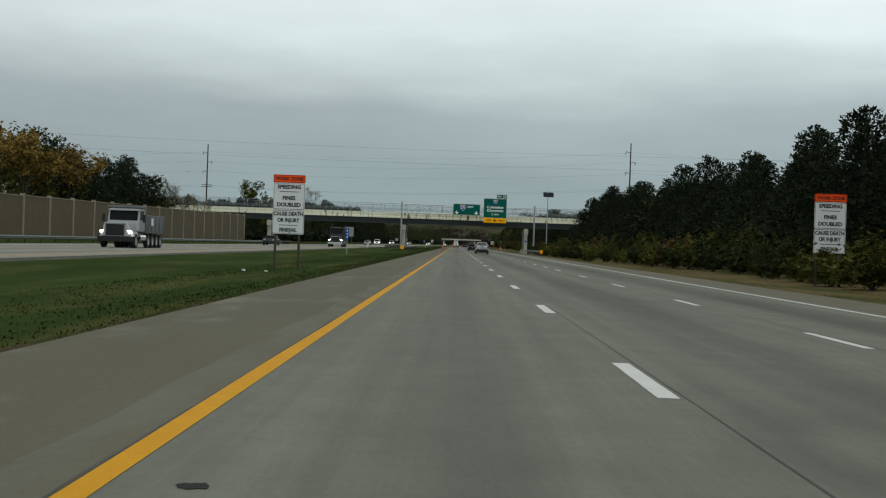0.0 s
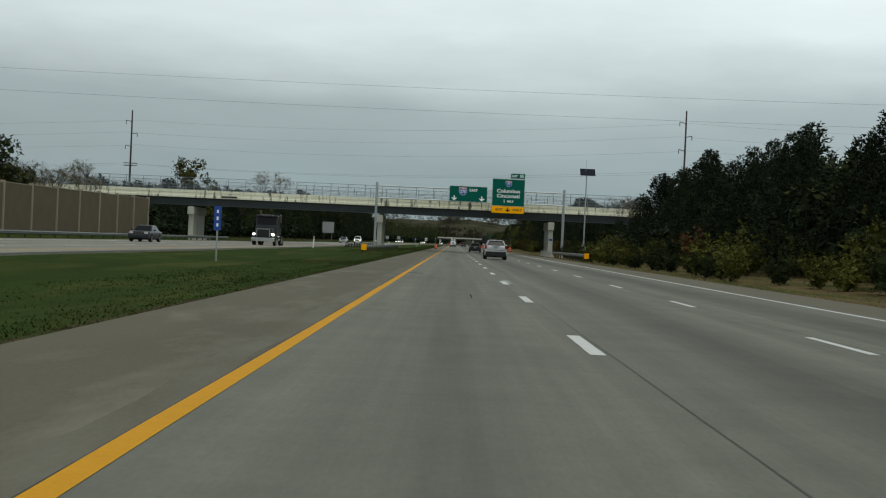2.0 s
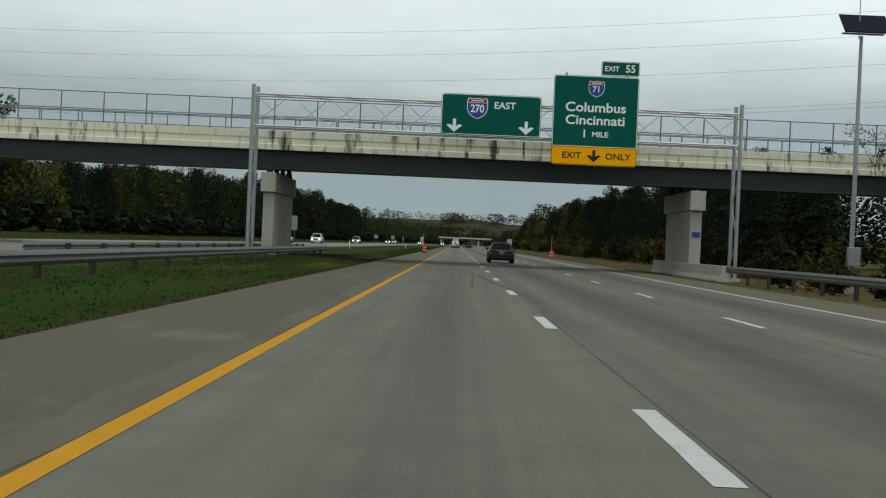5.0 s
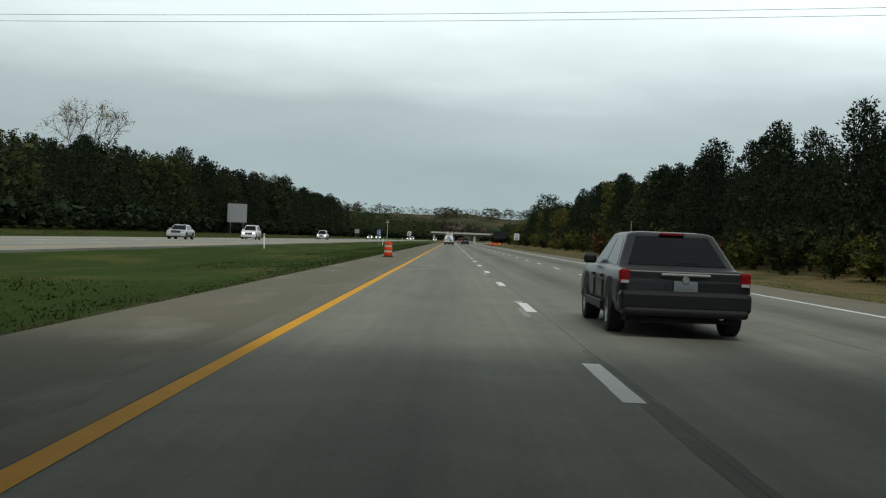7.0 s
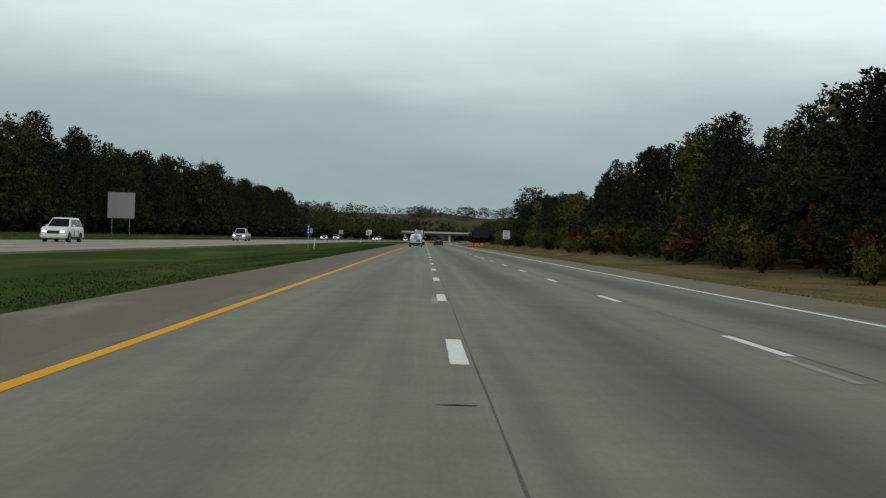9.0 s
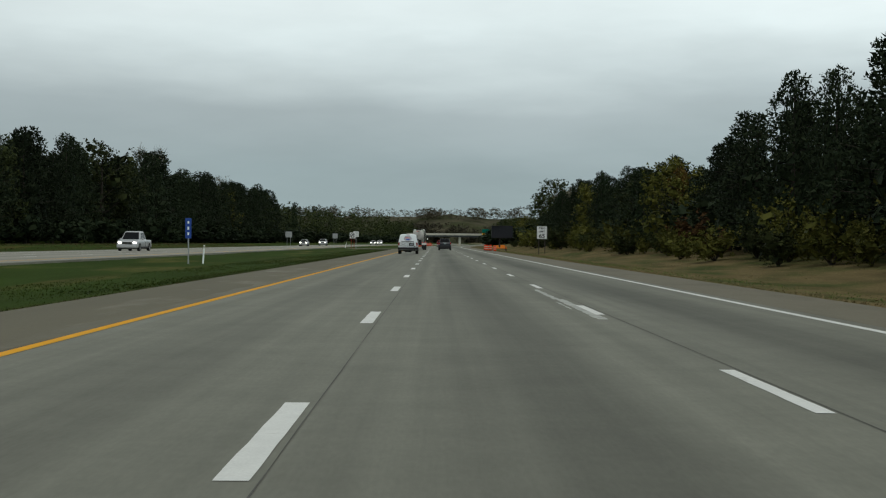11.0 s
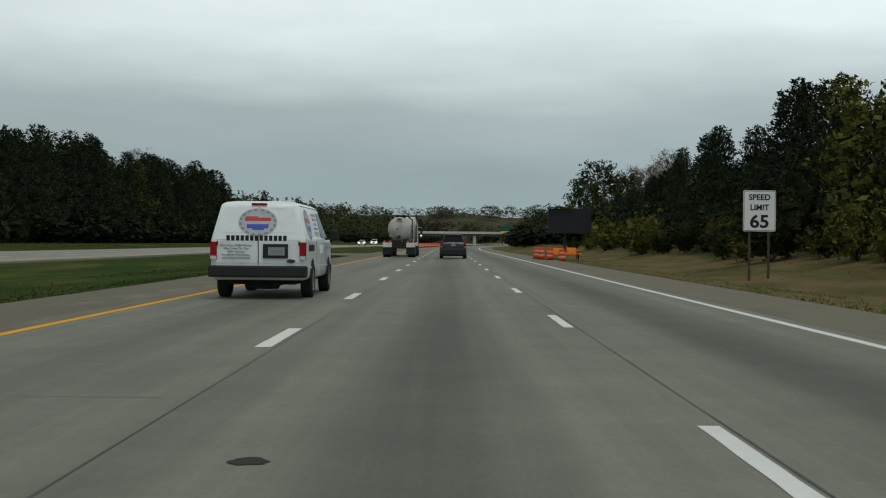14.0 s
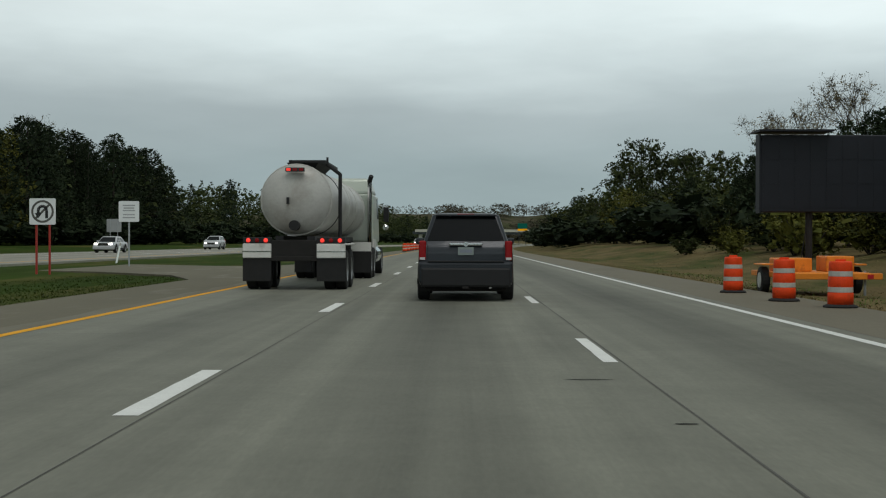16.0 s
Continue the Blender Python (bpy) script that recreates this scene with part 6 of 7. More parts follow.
def tyre_mark(points, wide, seed):
    """A dark rubber streak along the lane, through points of (across, along)."""
    rnd = random.Random(seed)
    pts = []
    for (xa, ya), (xb, yb) in zip(points, points[1:]):
        n = max(2, int((yb - ya) / 0.5))
        for k in range(n + (1 if (xb, yb) == points[-1] else 0)):
            t = k / n
            pts.append((xa + (xb - xa) * t, ya + (yb - ya) * t))
    rows = []
    for k, (x, y) in enumerate(pts):
        w = wide * min(1.0, 0.25 + 6.0 * min(k, len(pts) - 1 - k) / len(pts)) * rnd.uniform(0.85, 1.1)
        rows += [(x - w / 2, y, 0.0029), (x + w / 2, y, 0.0029)]
    bm = sheet(rows, [(2 * k, 2 * k + 1, 2 * k + 3, 2 * k + 2) for k in range(len(pts) - 1)])
    part("tyre_mark", bm, MAT_SKID, label="faint dark tyre streak on the concrete lane", category="road marking", group="tyre marks", kind="structure")


tyre_mark([(3.86, 183), (3.87, 188.3), (3.92, 192), (3.88, 196), (3.62, 200), (3.25, 205.7), (3.1, 211), (2.93, 217.5)], 0.22, 1)
tyre_mark([(2.55, 198), (2.65, 205.6), (2.74, 210), (2.82, 220)], 0.11, 2)
tyre_mark([(3.72, 237), (3.70, 242), (3.68, 249)], 0.20, 3)
build_solar_pole()
build_far_overpass()
build_crossover()
for bx, by, rx, ry, sd in ((0.47, 106.9, 0.37, 0.5, 1), (0.75, 286.6, 0.62, 0.30, 2), (3.5, 277.0, 0.13, 0.12, 3), (0.53, -6.1, 0.09, 0.10, 4), (5.72, 529.0, 0.13, 0.12, 5), (4.6, 479.7, 0.12, 0.14, 6), (2.31, 87.6, 0.022, 1.6, 7), (3.92, 103.3, 0.13, 0.12, 8), (7.05, 550.4, 0.26, 0.03, 9), (7.42, 547.76, 0.09, 0.03, 10), (7.15, 397.0, 0.05, 0.05, 11)):
    blot(bx, by, rx, ry, sd, "tar_patch", MAT_TAR, "dark irregular tar patch on the concrete")
for k, (bx, by, w, l) in enumerate(((8.9, 472, 1.25, 0.17), (-0.2, 286.7, 0.7, 0.05), (3.48, 313.7, 0.18, 0.04), (8.0, 404.5, 0.3, 0.06), (10.2, 437.0, 0.6, 0.06), (7.6, 505.0, 0.25, 0.05))):
    blot(bx, by, w, l, 30 + k, "road_crack", MAT_TAR, "dark sealed crack across the concrete")
tufts("edge_grass", LEFT_EDGE - 0.34, LEFT_EDGE - 0.02, -10, 600, 7000, 21, 0.030, MAT_BLADE_SOIL, "dull brown grass fringe along the inner shoulder")
tufts("median_grass", LEFT_EDGE - 1.3, LEFT_EDGE - 0.16, -10, 600, 16000, 22, 0.045, MAT_BLADE_LAWN, "short green grass at the rim of the median")
tufts("median_grass", LEFT_EDGE - 5.5, LEFT_EDGE - 1.2, -10, 600, 22000, 24, 0.055, MAT_BLADE_LAWN, "short green grass on the median")
tufts("edge_grass", RIGHT_EDGE - 0.02, RIGHT_EDGE + 0.6, -10, 640, 9000, 23, 0.07, MAT_BLADE_DRY, "dry grass fringe along the outer shoulder")
tufts("verge_grass", 14.2, 22, 20, 640, 9000, 26, 0.055, MAT_BLADE_VERGE, "long dry grass on the verge")
tufts("verge_grass", 13.9, 16.5, 20, 640, 6000, 28, 0.05, MAT_BLADE_GREEN, "short green grass among the dry grass of the verge")
tufts("verge_grass", -46, -32, 250, 640, 6000, 27, 0.16, MAT_BLADE_SOIL, "long dull grass beyond the oncoming lanes")

# ---- vehicles ----
def paint(name, colour, metal=0.3):
    return material(name, colour, rough=0.38, metal=metal, spread=0.06, scale=1.2, fine=15, stain=tuple(v * 0.8 + 0.01 for v in colour), stain_scale=1.2, stain_at=(0.55, 0.9), coat=0.15)


MAT_GLASS = material("dark_tinted_glass", (0.006, 0.007, 0.008), gloss=0.14, rough=0.15, spread=0.1, scale=1)
MAT_CHROME = material("chrome", (0.75, 0.76, 0.77), rough=0.12, metal=1.0, spread=0.05)
MAT_RIM = material("alloy_wheel", (0.42, 0.43, 0.44), rough=0.3, metal=0.8, spread=0.1, scale=10)
MAT_TRIM = material("black_plastic_trim", (0.014, 0.014, 0.015), rough=0.6, spread=0.15, scale=4)
MAT_UNDER = material("dirty_underbody", (0.018, 0.017, 0.016), rough=0.9, spread=0.3, scale=5)
MAT_TAIL = material("red_tail_lamp", (0.24, 0.006, 0.008), rough=0.2, spread=0.1)
MAT_TAIL_LIT = glowing("lit_tail_lamp", (1.0, 0.05, 0.035), 0.6)
MAT_HEAD = glowing("lit_headlamp", (1.0, 0.95, 0.82), 6.0)
MAT_CLEAR = material("clear_lamp_glass", (0.5, 0.5, 0.5), rough=0.15, spread=0.1)
MAT_PLATE = material("pale_number_plate", (0.22, 0.26, 0.25), rough=0.5, spread=0.1)
MAT_PLATE_BAR = material("plate_bar", (0.20, 0.22, 0.27), rough=0.5)
MAT_VANWHITE = material("white_van_paint", (0.70, 0.75, 0.77), rough=0.35, spread=0.06, scale=0.9, fine=12, stain=(0.40, 0.40, 0.38), stain_scale=0.9, stain_at=(0.58, 0.85), coat=0.4)
MAT_TANK = material("dull_cream_tank", (0.42, 0.415, 0.39), rough=0.45, metal=0.15, spread=0.1, scale=1.0, fine=14, stain=(0.22, 0.20, 0.17), stain_scale=0.8, stain_at=(0.52, 0.8))


def hexa(lo, hi, z0, z1):
    """Corners of a tapered box: (x0, x1, y0, y1) below and above."""
    def ring(r, z):
        return [Vector((r[0], r[2], z)), Vector((r[1], r[2], z)), Vector((r[1], r[3], z)), Vector((r[0], r[3], z))]
    return ring(lo, z0) + ring(hi, z1)


def frustum(lo, hi, z0, z1, bevel=0.0, bm=None, segments=3):
    own = bmesh.new()
    vs = [own.verts.new(p) for p in hexa(lo, hi, z0, z1)]
    for f in ((3, 2, 1, 0), (4, 5, 6, 7), (0, 1, 5, 4), (1, 2, 6, 5), (2, 3, 7, 6), (3, 0, 4, 7)):
        own.faces.new([vs[i] for i in f])
    if bevel:
        bmesh.ops.bevel(own, geom=own.edges[:], offset=bevel, segments=segments, affect="EDGES", profile=0.5)
    return own if bm is None else join(bm, own)


def ring_body(levels, n=5):
    """A smooth body from stacked rounded rings: (height, half width, rear, front, corner radius)."""
    bm = bmesh.new()
    rings = []
    for z, w, y0, y1, r in levels:
        row = []
        for cx, cy, a0 in ((-w + r, y0 + r, 180), (w - r, y0 + r, 270), (w - r, y1 - r, 0), (-w + r, y1 - r, 90)):
            for k in range(n + 1):
                a = radians(a0 + 90 * k / n)
                row.append(bm.verts.new((cx + r * math.cos(a), cy + r * math.sin(a), z)))
        rings.append(row)
    for lo, hi in zip(rings, rings[1:]):
        m = len(lo)
        for k in range(m):
            bm.faces.new((lo[k], lo[(k + 1) % m], hi[(k + 1) % m], hi[k]))
    bm.faces.new(rings[0][::-1])
    bm.faces.new(rings[-1])
    for e in bm.edges:
        if len(e.link_faces) == 2 and e.calc_face_angle() > 0.7:
            e.smooth = False
    return bm


def side_glass(lo, hi, z0, z1, s, low_a, low_b, top_a, top_b, v0, v1, push=0.006):
    """A side window by where its corners lie along the car: lower rear and front, upper rear and front."""
    bm = bmesh.new()
    n = Vector((s, 0, (abs(lo[1]) - abs(hi[1])) / (z1 - z0))).normalized()
    q = []
    for v, ys in ((v0, (low_a, low_b)), (v1, (top_b, top_a))):
        xx = s * (lo[1] + (hi[1] - lo[1]) * v)
        q += [Vector((xx, y, z0 + (z1 - z0) * v)) for y in ys]
    out = [bm.verts.new(p + n * push) for p in q]
    back = [bm.verts.new(p - n * 0.01) for p in q]
    bm.faces.new(out if s > 0 else out[::-1])
    for k in range(4):
        bm.faces.new((back[k], back[(k + 1) % 4], out[(k + 1) % 4], out[k]))
    return bm


SIDES = {"rear": (0, 1, 5, 4), "right": (1, 2, 6, 5), "front": (2, 3, 7, 6), "left": (3, 0, 4, 7)}


def inset(lo, hi, z0, z1, side, u0, u1, v0, v1, push=0.006, lean0=0.0, lean1=0.0):
    """A thin plate lying on one face of a tapered box, by fractions of that face."""
    c = hexa(lo, hi, z0, z1)
    a, b, d, e = [c[i] for i in SIDES[side]]
    n = (b - a).cross(e - a).normalized()

    def at(u, v):
        return a.lerp(b, u).lerp(e.lerp(d, u), v)
    q = [at(u0, v0), at(u1, v0), at(u1 + lean1, v1), at(u0 + lean0, v1)]
    bm = bmesh.new()
    out = [bm.verts.new(p + n * push) for p in q]
    back = [bm.verts.new(p - n * 0.01) for p in q]
    bm.faces.new(out)
    for k in range(4):
        bm.faces.new((back[k], back[(k + 1) % 4], out[(k + 1) % 4], out[k]))
    return bm


def wheels(top, places, r, w, rim=MAT_RIM, spokes=5):
    for x, y in places:
        s = 1 if x > 0 else -1
        tyre = part("wheel", wheel_tyre(r, w), MAT_RUBBER, top, "black rubber tyre", smooth=False, at=pose(x - s * w / 2, y, r, 0, 90 * s, 0))
        bm = lathe([(r * 0.63, -w * 0.3), (r * 0.63, w * 0.46), (r * 0.57, w * 0.47), (r * 0.55, w * 0.25), (r * 0.2, w * 0.3), (r * 0.16, w * 0.40), (0.01, w * 0.40)], 20)
        part("rim", bm, rim, tyre, "metal wheel rim", smooth=True)
        for k in range(spokes):
            part("spoke", box(-r * 0.07, r * 0.07, r * 0.12, r * 0.6, w * 0.30, w * 0.42), rim, tyre, at=pose(0, 0, 0, 0, 0, k * 360 / spokes))


def plate(top, x, y, z, w=0.32, h=0.16, facing=-1):
    p = part("number_plate", box(-w / 2, w / 2, -0.008, 0.008, -h / 2, h / 2), MAT_PLATE, top, "pale number plate", at=pose(x, y, z, 0, 0, 0 if facing < 0 else 180))
    part("plate_bar", box(-w * 0.38, w * 0.38, -0.012, -0.009, -h * 0.2, h * 0.2), MAT_PLATE_BAR, p)


def arch(top, x, y, r, mat=MAT_UNDER):
    """The dark hollow behind a wheel."""
    s = 1 if x > 0 else -1
    c = r * 0.88
    pts = [(0, r * math.cos(radians(a)), c + r * math.sin(radians(a))) for a in range(-10, 191, 12)]
    bm = sheet([(0.004 * s, b, z) for _, b, z in pts] + [(-0.02 * s, b, z) for _, b, z in pts], [tuple(range(len(pts)))] + [(k, k + 1, len(pts) + k + 1, len(pts) + k) for k in range(len(pts) - 1)])
    part("wheel_arch", bm, mat, top, "dark wheel arch", at=pose(x, y, 0))


def build_van(x, y):
    top = thing("cargo_van", "white cargo van with black bumper and trade lettering", "van", at=pose(x, y, 0))
    W = 0.99
    low = ((-W, W, 0.06, 5.42), (-W, W, 0.02, 5.38), 0.42, 1.22)
    up = ((-W, W, 0.02, 4.62), (-0.80, 0.80, 0.16, 3.72), 1.22, 1.96)
    levels = [(0.40, 0.93, 0.12, 5.3, 0.08), (0.46, 0.975, 0.058, 5.40, 0.08), (0.6, W, 0.051, 5.43, 0.07), (1.0, W, 0.031, 5.42, 0.07), (1.19, W - 0.002, 0.0215, 5.36, 0.06),
              (1.25, W - 0.010, 0.026, 5.2, 0.06), (1.30, W - 0.0205, 0.035, 4.9, 0.06), (1.32, W - 0.0257, 0.0389, 4.49, 0.06),
              (1.6, W - 0.0976, 0.092, 4.16, 0.06), (1.94, 0.805, 0.156, 3.75, 0.06), (1.98, 0.785, 0.18, 3.68, 0.07), (2.02, 0.72, 0.26, 3.58, 0.09), (2.045, 0.6, 0.45, 3.4, 0.12), (2.06, 0.4, 0.8, 3.0, 0.15)]
    part("body", ring_body(levels), MAT_VANWHITE, top, "white painted body, slightly dirty", smooth=True)
    part("underbody", box(-0.72, 0.72, 0.4, 5.0, 0.30, 0.46), MAT_UNDER, top)
    part("exhaust", tube((0.35, 0.15, 0.3), (0.35, 2.5, 0.3), 0.04), MAT_UNDER, top)
    part("spare_wheel", lathe([(0.33, 0.0), (0.36, 0.06), (0.33, 0.14)], 18), MAT_RUBBER, top, at=pose(0.0, 0.75, 0.2))
    part("rear_bumper", box(-1.02, 1.02, -0.13, 0.16, 0.46, 0.70, bevel=0.035), MAT_TRIM, top, "black step bumper")
    part("front_bumper", box(-1.0, 1.0, 5.3, 5.5, 0.42, 0.66, bevel=0.03), MAT_TRIM, top)
    # two back doors, with blanked windows, hinges and the seam between
    for s in (-1, 1):
        a, b = (0.52, 0.93) if s > 0 else (0.07, 0.48)
        d = part("rear_door", inset(*low, "rear", a - 0.015, b + 0.01, 0.42, 0.99, 0.010), MAT_VANWHITE, top)
        up_d = part("rear_door_top", inset(*up, "rear", a - 0.015, b + 0.01, 0.02, 0.93, 0.010), MAT_VANWHITE, top)
        part("blanked_window", inset(*up, "rear", a + 0.03, b - 0.01, 0.22, 0.86, 0.016), MAT_VANWHITE, up_d, "white blanked window")
        for z in (0.52, 1.12):
            part("hinge", box(s * 0.845 - 0.012, s * 0.845 + 0.012, -0.012, 0.05, z, z + 0.09), MAT_TRIM, d)
    part("door_seam", inset(*low, "rear", 0.497, 0.503, 0.38, 1.0, 0.013), MAT_TRIM, top)
    part("door_seam", inset(*up, "rear", 0.497, 0.503, 0.0, 0.93, 0.013), MAT_TRIM, top)
    for s in (-1, 1):
        u = (0.0, 0.062) if s < 0 else (0.938, 1.0)
        lamp = part("tail_lamp", box(s * 0.925 - 0.068, s * 0.925 + 0.068, -0.012, 0.07, 0.83, 1.19, bevel=0.012), MAT_TAIL, top, "red tail lamp")
        part("reversing_lamp", box(s * 0.925 - 0.06, s * 0.925 + 0.06, -0.016, -0.012, 0.83, 0.9), MAT_CLEAR, lamp)
    part("brake_lamp", box(-0.16, 0.16, 0.13, 0.2, 1.955, 2.0, bevel=0.008), MAT_TAIL, top, "high brake lamp")
    part("plate_recess", box(0.10, 0.62, -0.008, 0.02, 0.86, 1.15), MAT_TRIM, top, "black plate surround")
    plate(top, 0.38, -0.014, 1.0, 0.34, 0.17)
    part("badge", lathe([(0.09, 0.0), (0.09, 0.01), (0.05, 0.014)], 20), MAT_WIRE, top, "small dark oval badge", at=pose(0.68, 0.012, 0.8, 90, 0, 0) @ Matrix.Diagonal((1, 0.42, 1, 1)))
    # emblem: silver disc with red and blue fields and bars where its lettering runs
    silver = material("silver_vinyl", (0.42, 0.44, 0.48), rough=0.4, spread=0.25, scale=5)
    vgrey = material("grey_vinyl", (0.24, 0.25, 0.27), rough=0.4, spread=0.15, scale=4)
    vred = material("red_vinyl", (0.50, 0.06, 0.06), rough=0.4, spread=0.15, scale=4)
    vblue = material("blue_vinyl", (0.05, 0.10, 0.42), rough=0.4, spread=0.15, scale=4)

    def emblem(name, base):
        e = part(name, lathe([(0.36, 0.0), (0.36, 0.003), (0.30, 0.004)], 32), silver, top, "round silver, red and blue trade emblem", at=base)
        part("emblem_red", box(-0.24, 0.24, 0.03, 0.12, 0.004, 0.007), vred, e)
        part("emblem_red", box(-0.22, 0.0, 0.12, 0.15, 0.004, 0.007), vred, e)
        part("emblem_blue", box(-0.20, 0.20, -0.16, -0.05, 0.004, 0.007), vblue, e)
        part("emblem_blue", box(-0.10, 0.12, -0.20, -0.16, 0.004, 0.007), vblue, e)
        for k in range(16):
            a = k * 22.5 + 8
            part("emblem_bar", box(-0.038, 0.038, 0.295, 0.345, 0.004, 0.006), vgrey, e, at=pose(0, 0, 0, 0, 0, a))
    tilt = math.degrees(math.atan2(0.14, 0.74))
    emblem("emblem", pose(-0.02, 0.072, 1.60, 90 - tilt, 0, 0) @ Matrix.Diagonal((1.12, 0.82, 1, 1)))
    # lettering: the phone number as bars, the trade lines below it
    for k in range(13):
        part("number_bar", box(-0.66 + k * 0.098, -0.66 + k * 0.098 + 0.07, -0.002, 0.01, 1.215, 1.325), MAT_BLACK, top, at=pose(0, 0.012, 0))
    lines = ("Save Time AND Money", "We Come To You", "35%+ Savings", "Excellent Warranties", "Lic'd, Reg'd & Insured")
    for k, text in enumerate(lines):
        words(text, 0.058, MAT_BLACK, top, pose(-0.46, 0.008, 1.12 - k * 0.066, 90), "trade_lettering", depth=0.002, narrow=1.15)
    lean_r = math.degrees(math.atan2(0.19, 0.74))
    # right side: lines and emblem on the leaning upper panel
    emblem("emblem", pose(0.905, 1.08, 1.58, 90 - lean_r, 0, 90) @ Matrix.Diagonal((1.25, 0.92, 1, 1)))
    for k, text in enumerate(lines):
        words(text, 0.092, vgrey, top, pose(0.865 + 0.0255 * k, 2.35, 1.80 - k * 0.10, 90 - lean_r, 0, 90), "trade_lettering", depth=0.001)
    for k in range(12):
        part("number_bar", box(W - 0.002, W + 0.006, 0.55 + k * 0.09, 0.615 + k * 0.09, 1.0, 1.14), MAT_BLACK, top)
    for s in (-1, 1):
        part("side_window", side_glass(*up, s, 3.16, 4.42, 3.2, 3.72, 0.10, 0.86), MAT_GLASS, top, "dark side window")
        part("door_seam", box(s * W - 0.004, s * W + 0.002, 3.08, 3.085, 0.5, 1.2), MAT_TRIM, top)
        part("door_seam", box(s * W - 0.004, s * W + 0.002, 2.05, 2.055, 0.5, 1.2), MAT_TRIM, top)
        part("door_seam", box(s * W - 0.004, s * W + 0.002, 4.12, 4.125, 0.5, 1.2), MAT_TRIM, top)
        for yy in (3.2, 2.86):
            part("door_handle", box(s * W - 0.01, s * W + 0.025, yy, yy + 0.04, 0.94, 1.12, bevel=0.008), MAT_VANWHITE, top)
        part("side_moulding", box(s * W - 0.01, s * W + 0.012, 0.2, 5.2, 0.64, 0.67), MAT_VANWHITE, top)
        m = part("wing_mirror", box(s * (W + 0.19) - 0.11, s * (W + 0.19) + 0.11, 4.06, 4.2, 1.24, 1.50, bevel=0.045), MAT_TRIM, top, "black wing mirror")
        part("mirror_arm", tube((s * W * 0.96, 4.1, 1.27), (s * (W + 0.2), 4.08, 1.3), 0.03), MAT_TRIM, m)
        for yy in (1.27, 4.77):
            arch(top, s * W, yy, 0.45)
        part("headlamp", box(s * 0.78 - 0.15, s * 0.78 + 0.15, 5.36, 5.42, 0.8, 1.0), MAT_CLEAR, top)
    part("windscreen", inset(*up, "front", 0.06, 0.94, 0.08, 0.92), MAT_GLASS, top)
    part("grille", box(-0.55, 0.55, 5.38, 5.43, 0.78, 1.02), MAT_TRIM, top)
    part("roof_gutter", box(-0.806, -0.80, 0.3, 3.7, 1.945, 1.957), MAT_TRIM, top)
    part("roof_gutter", box(0.80, 0.806, 0.3, 3.7, 1.945, 1.957), MAT_TRIM, top)
    wheels(top, ((-1.02, 1.27), (1.02, 1.27), (-1.02, 4.77), (1.02, 4.77)), 0.375, 0.25, spokes=7)
    return top


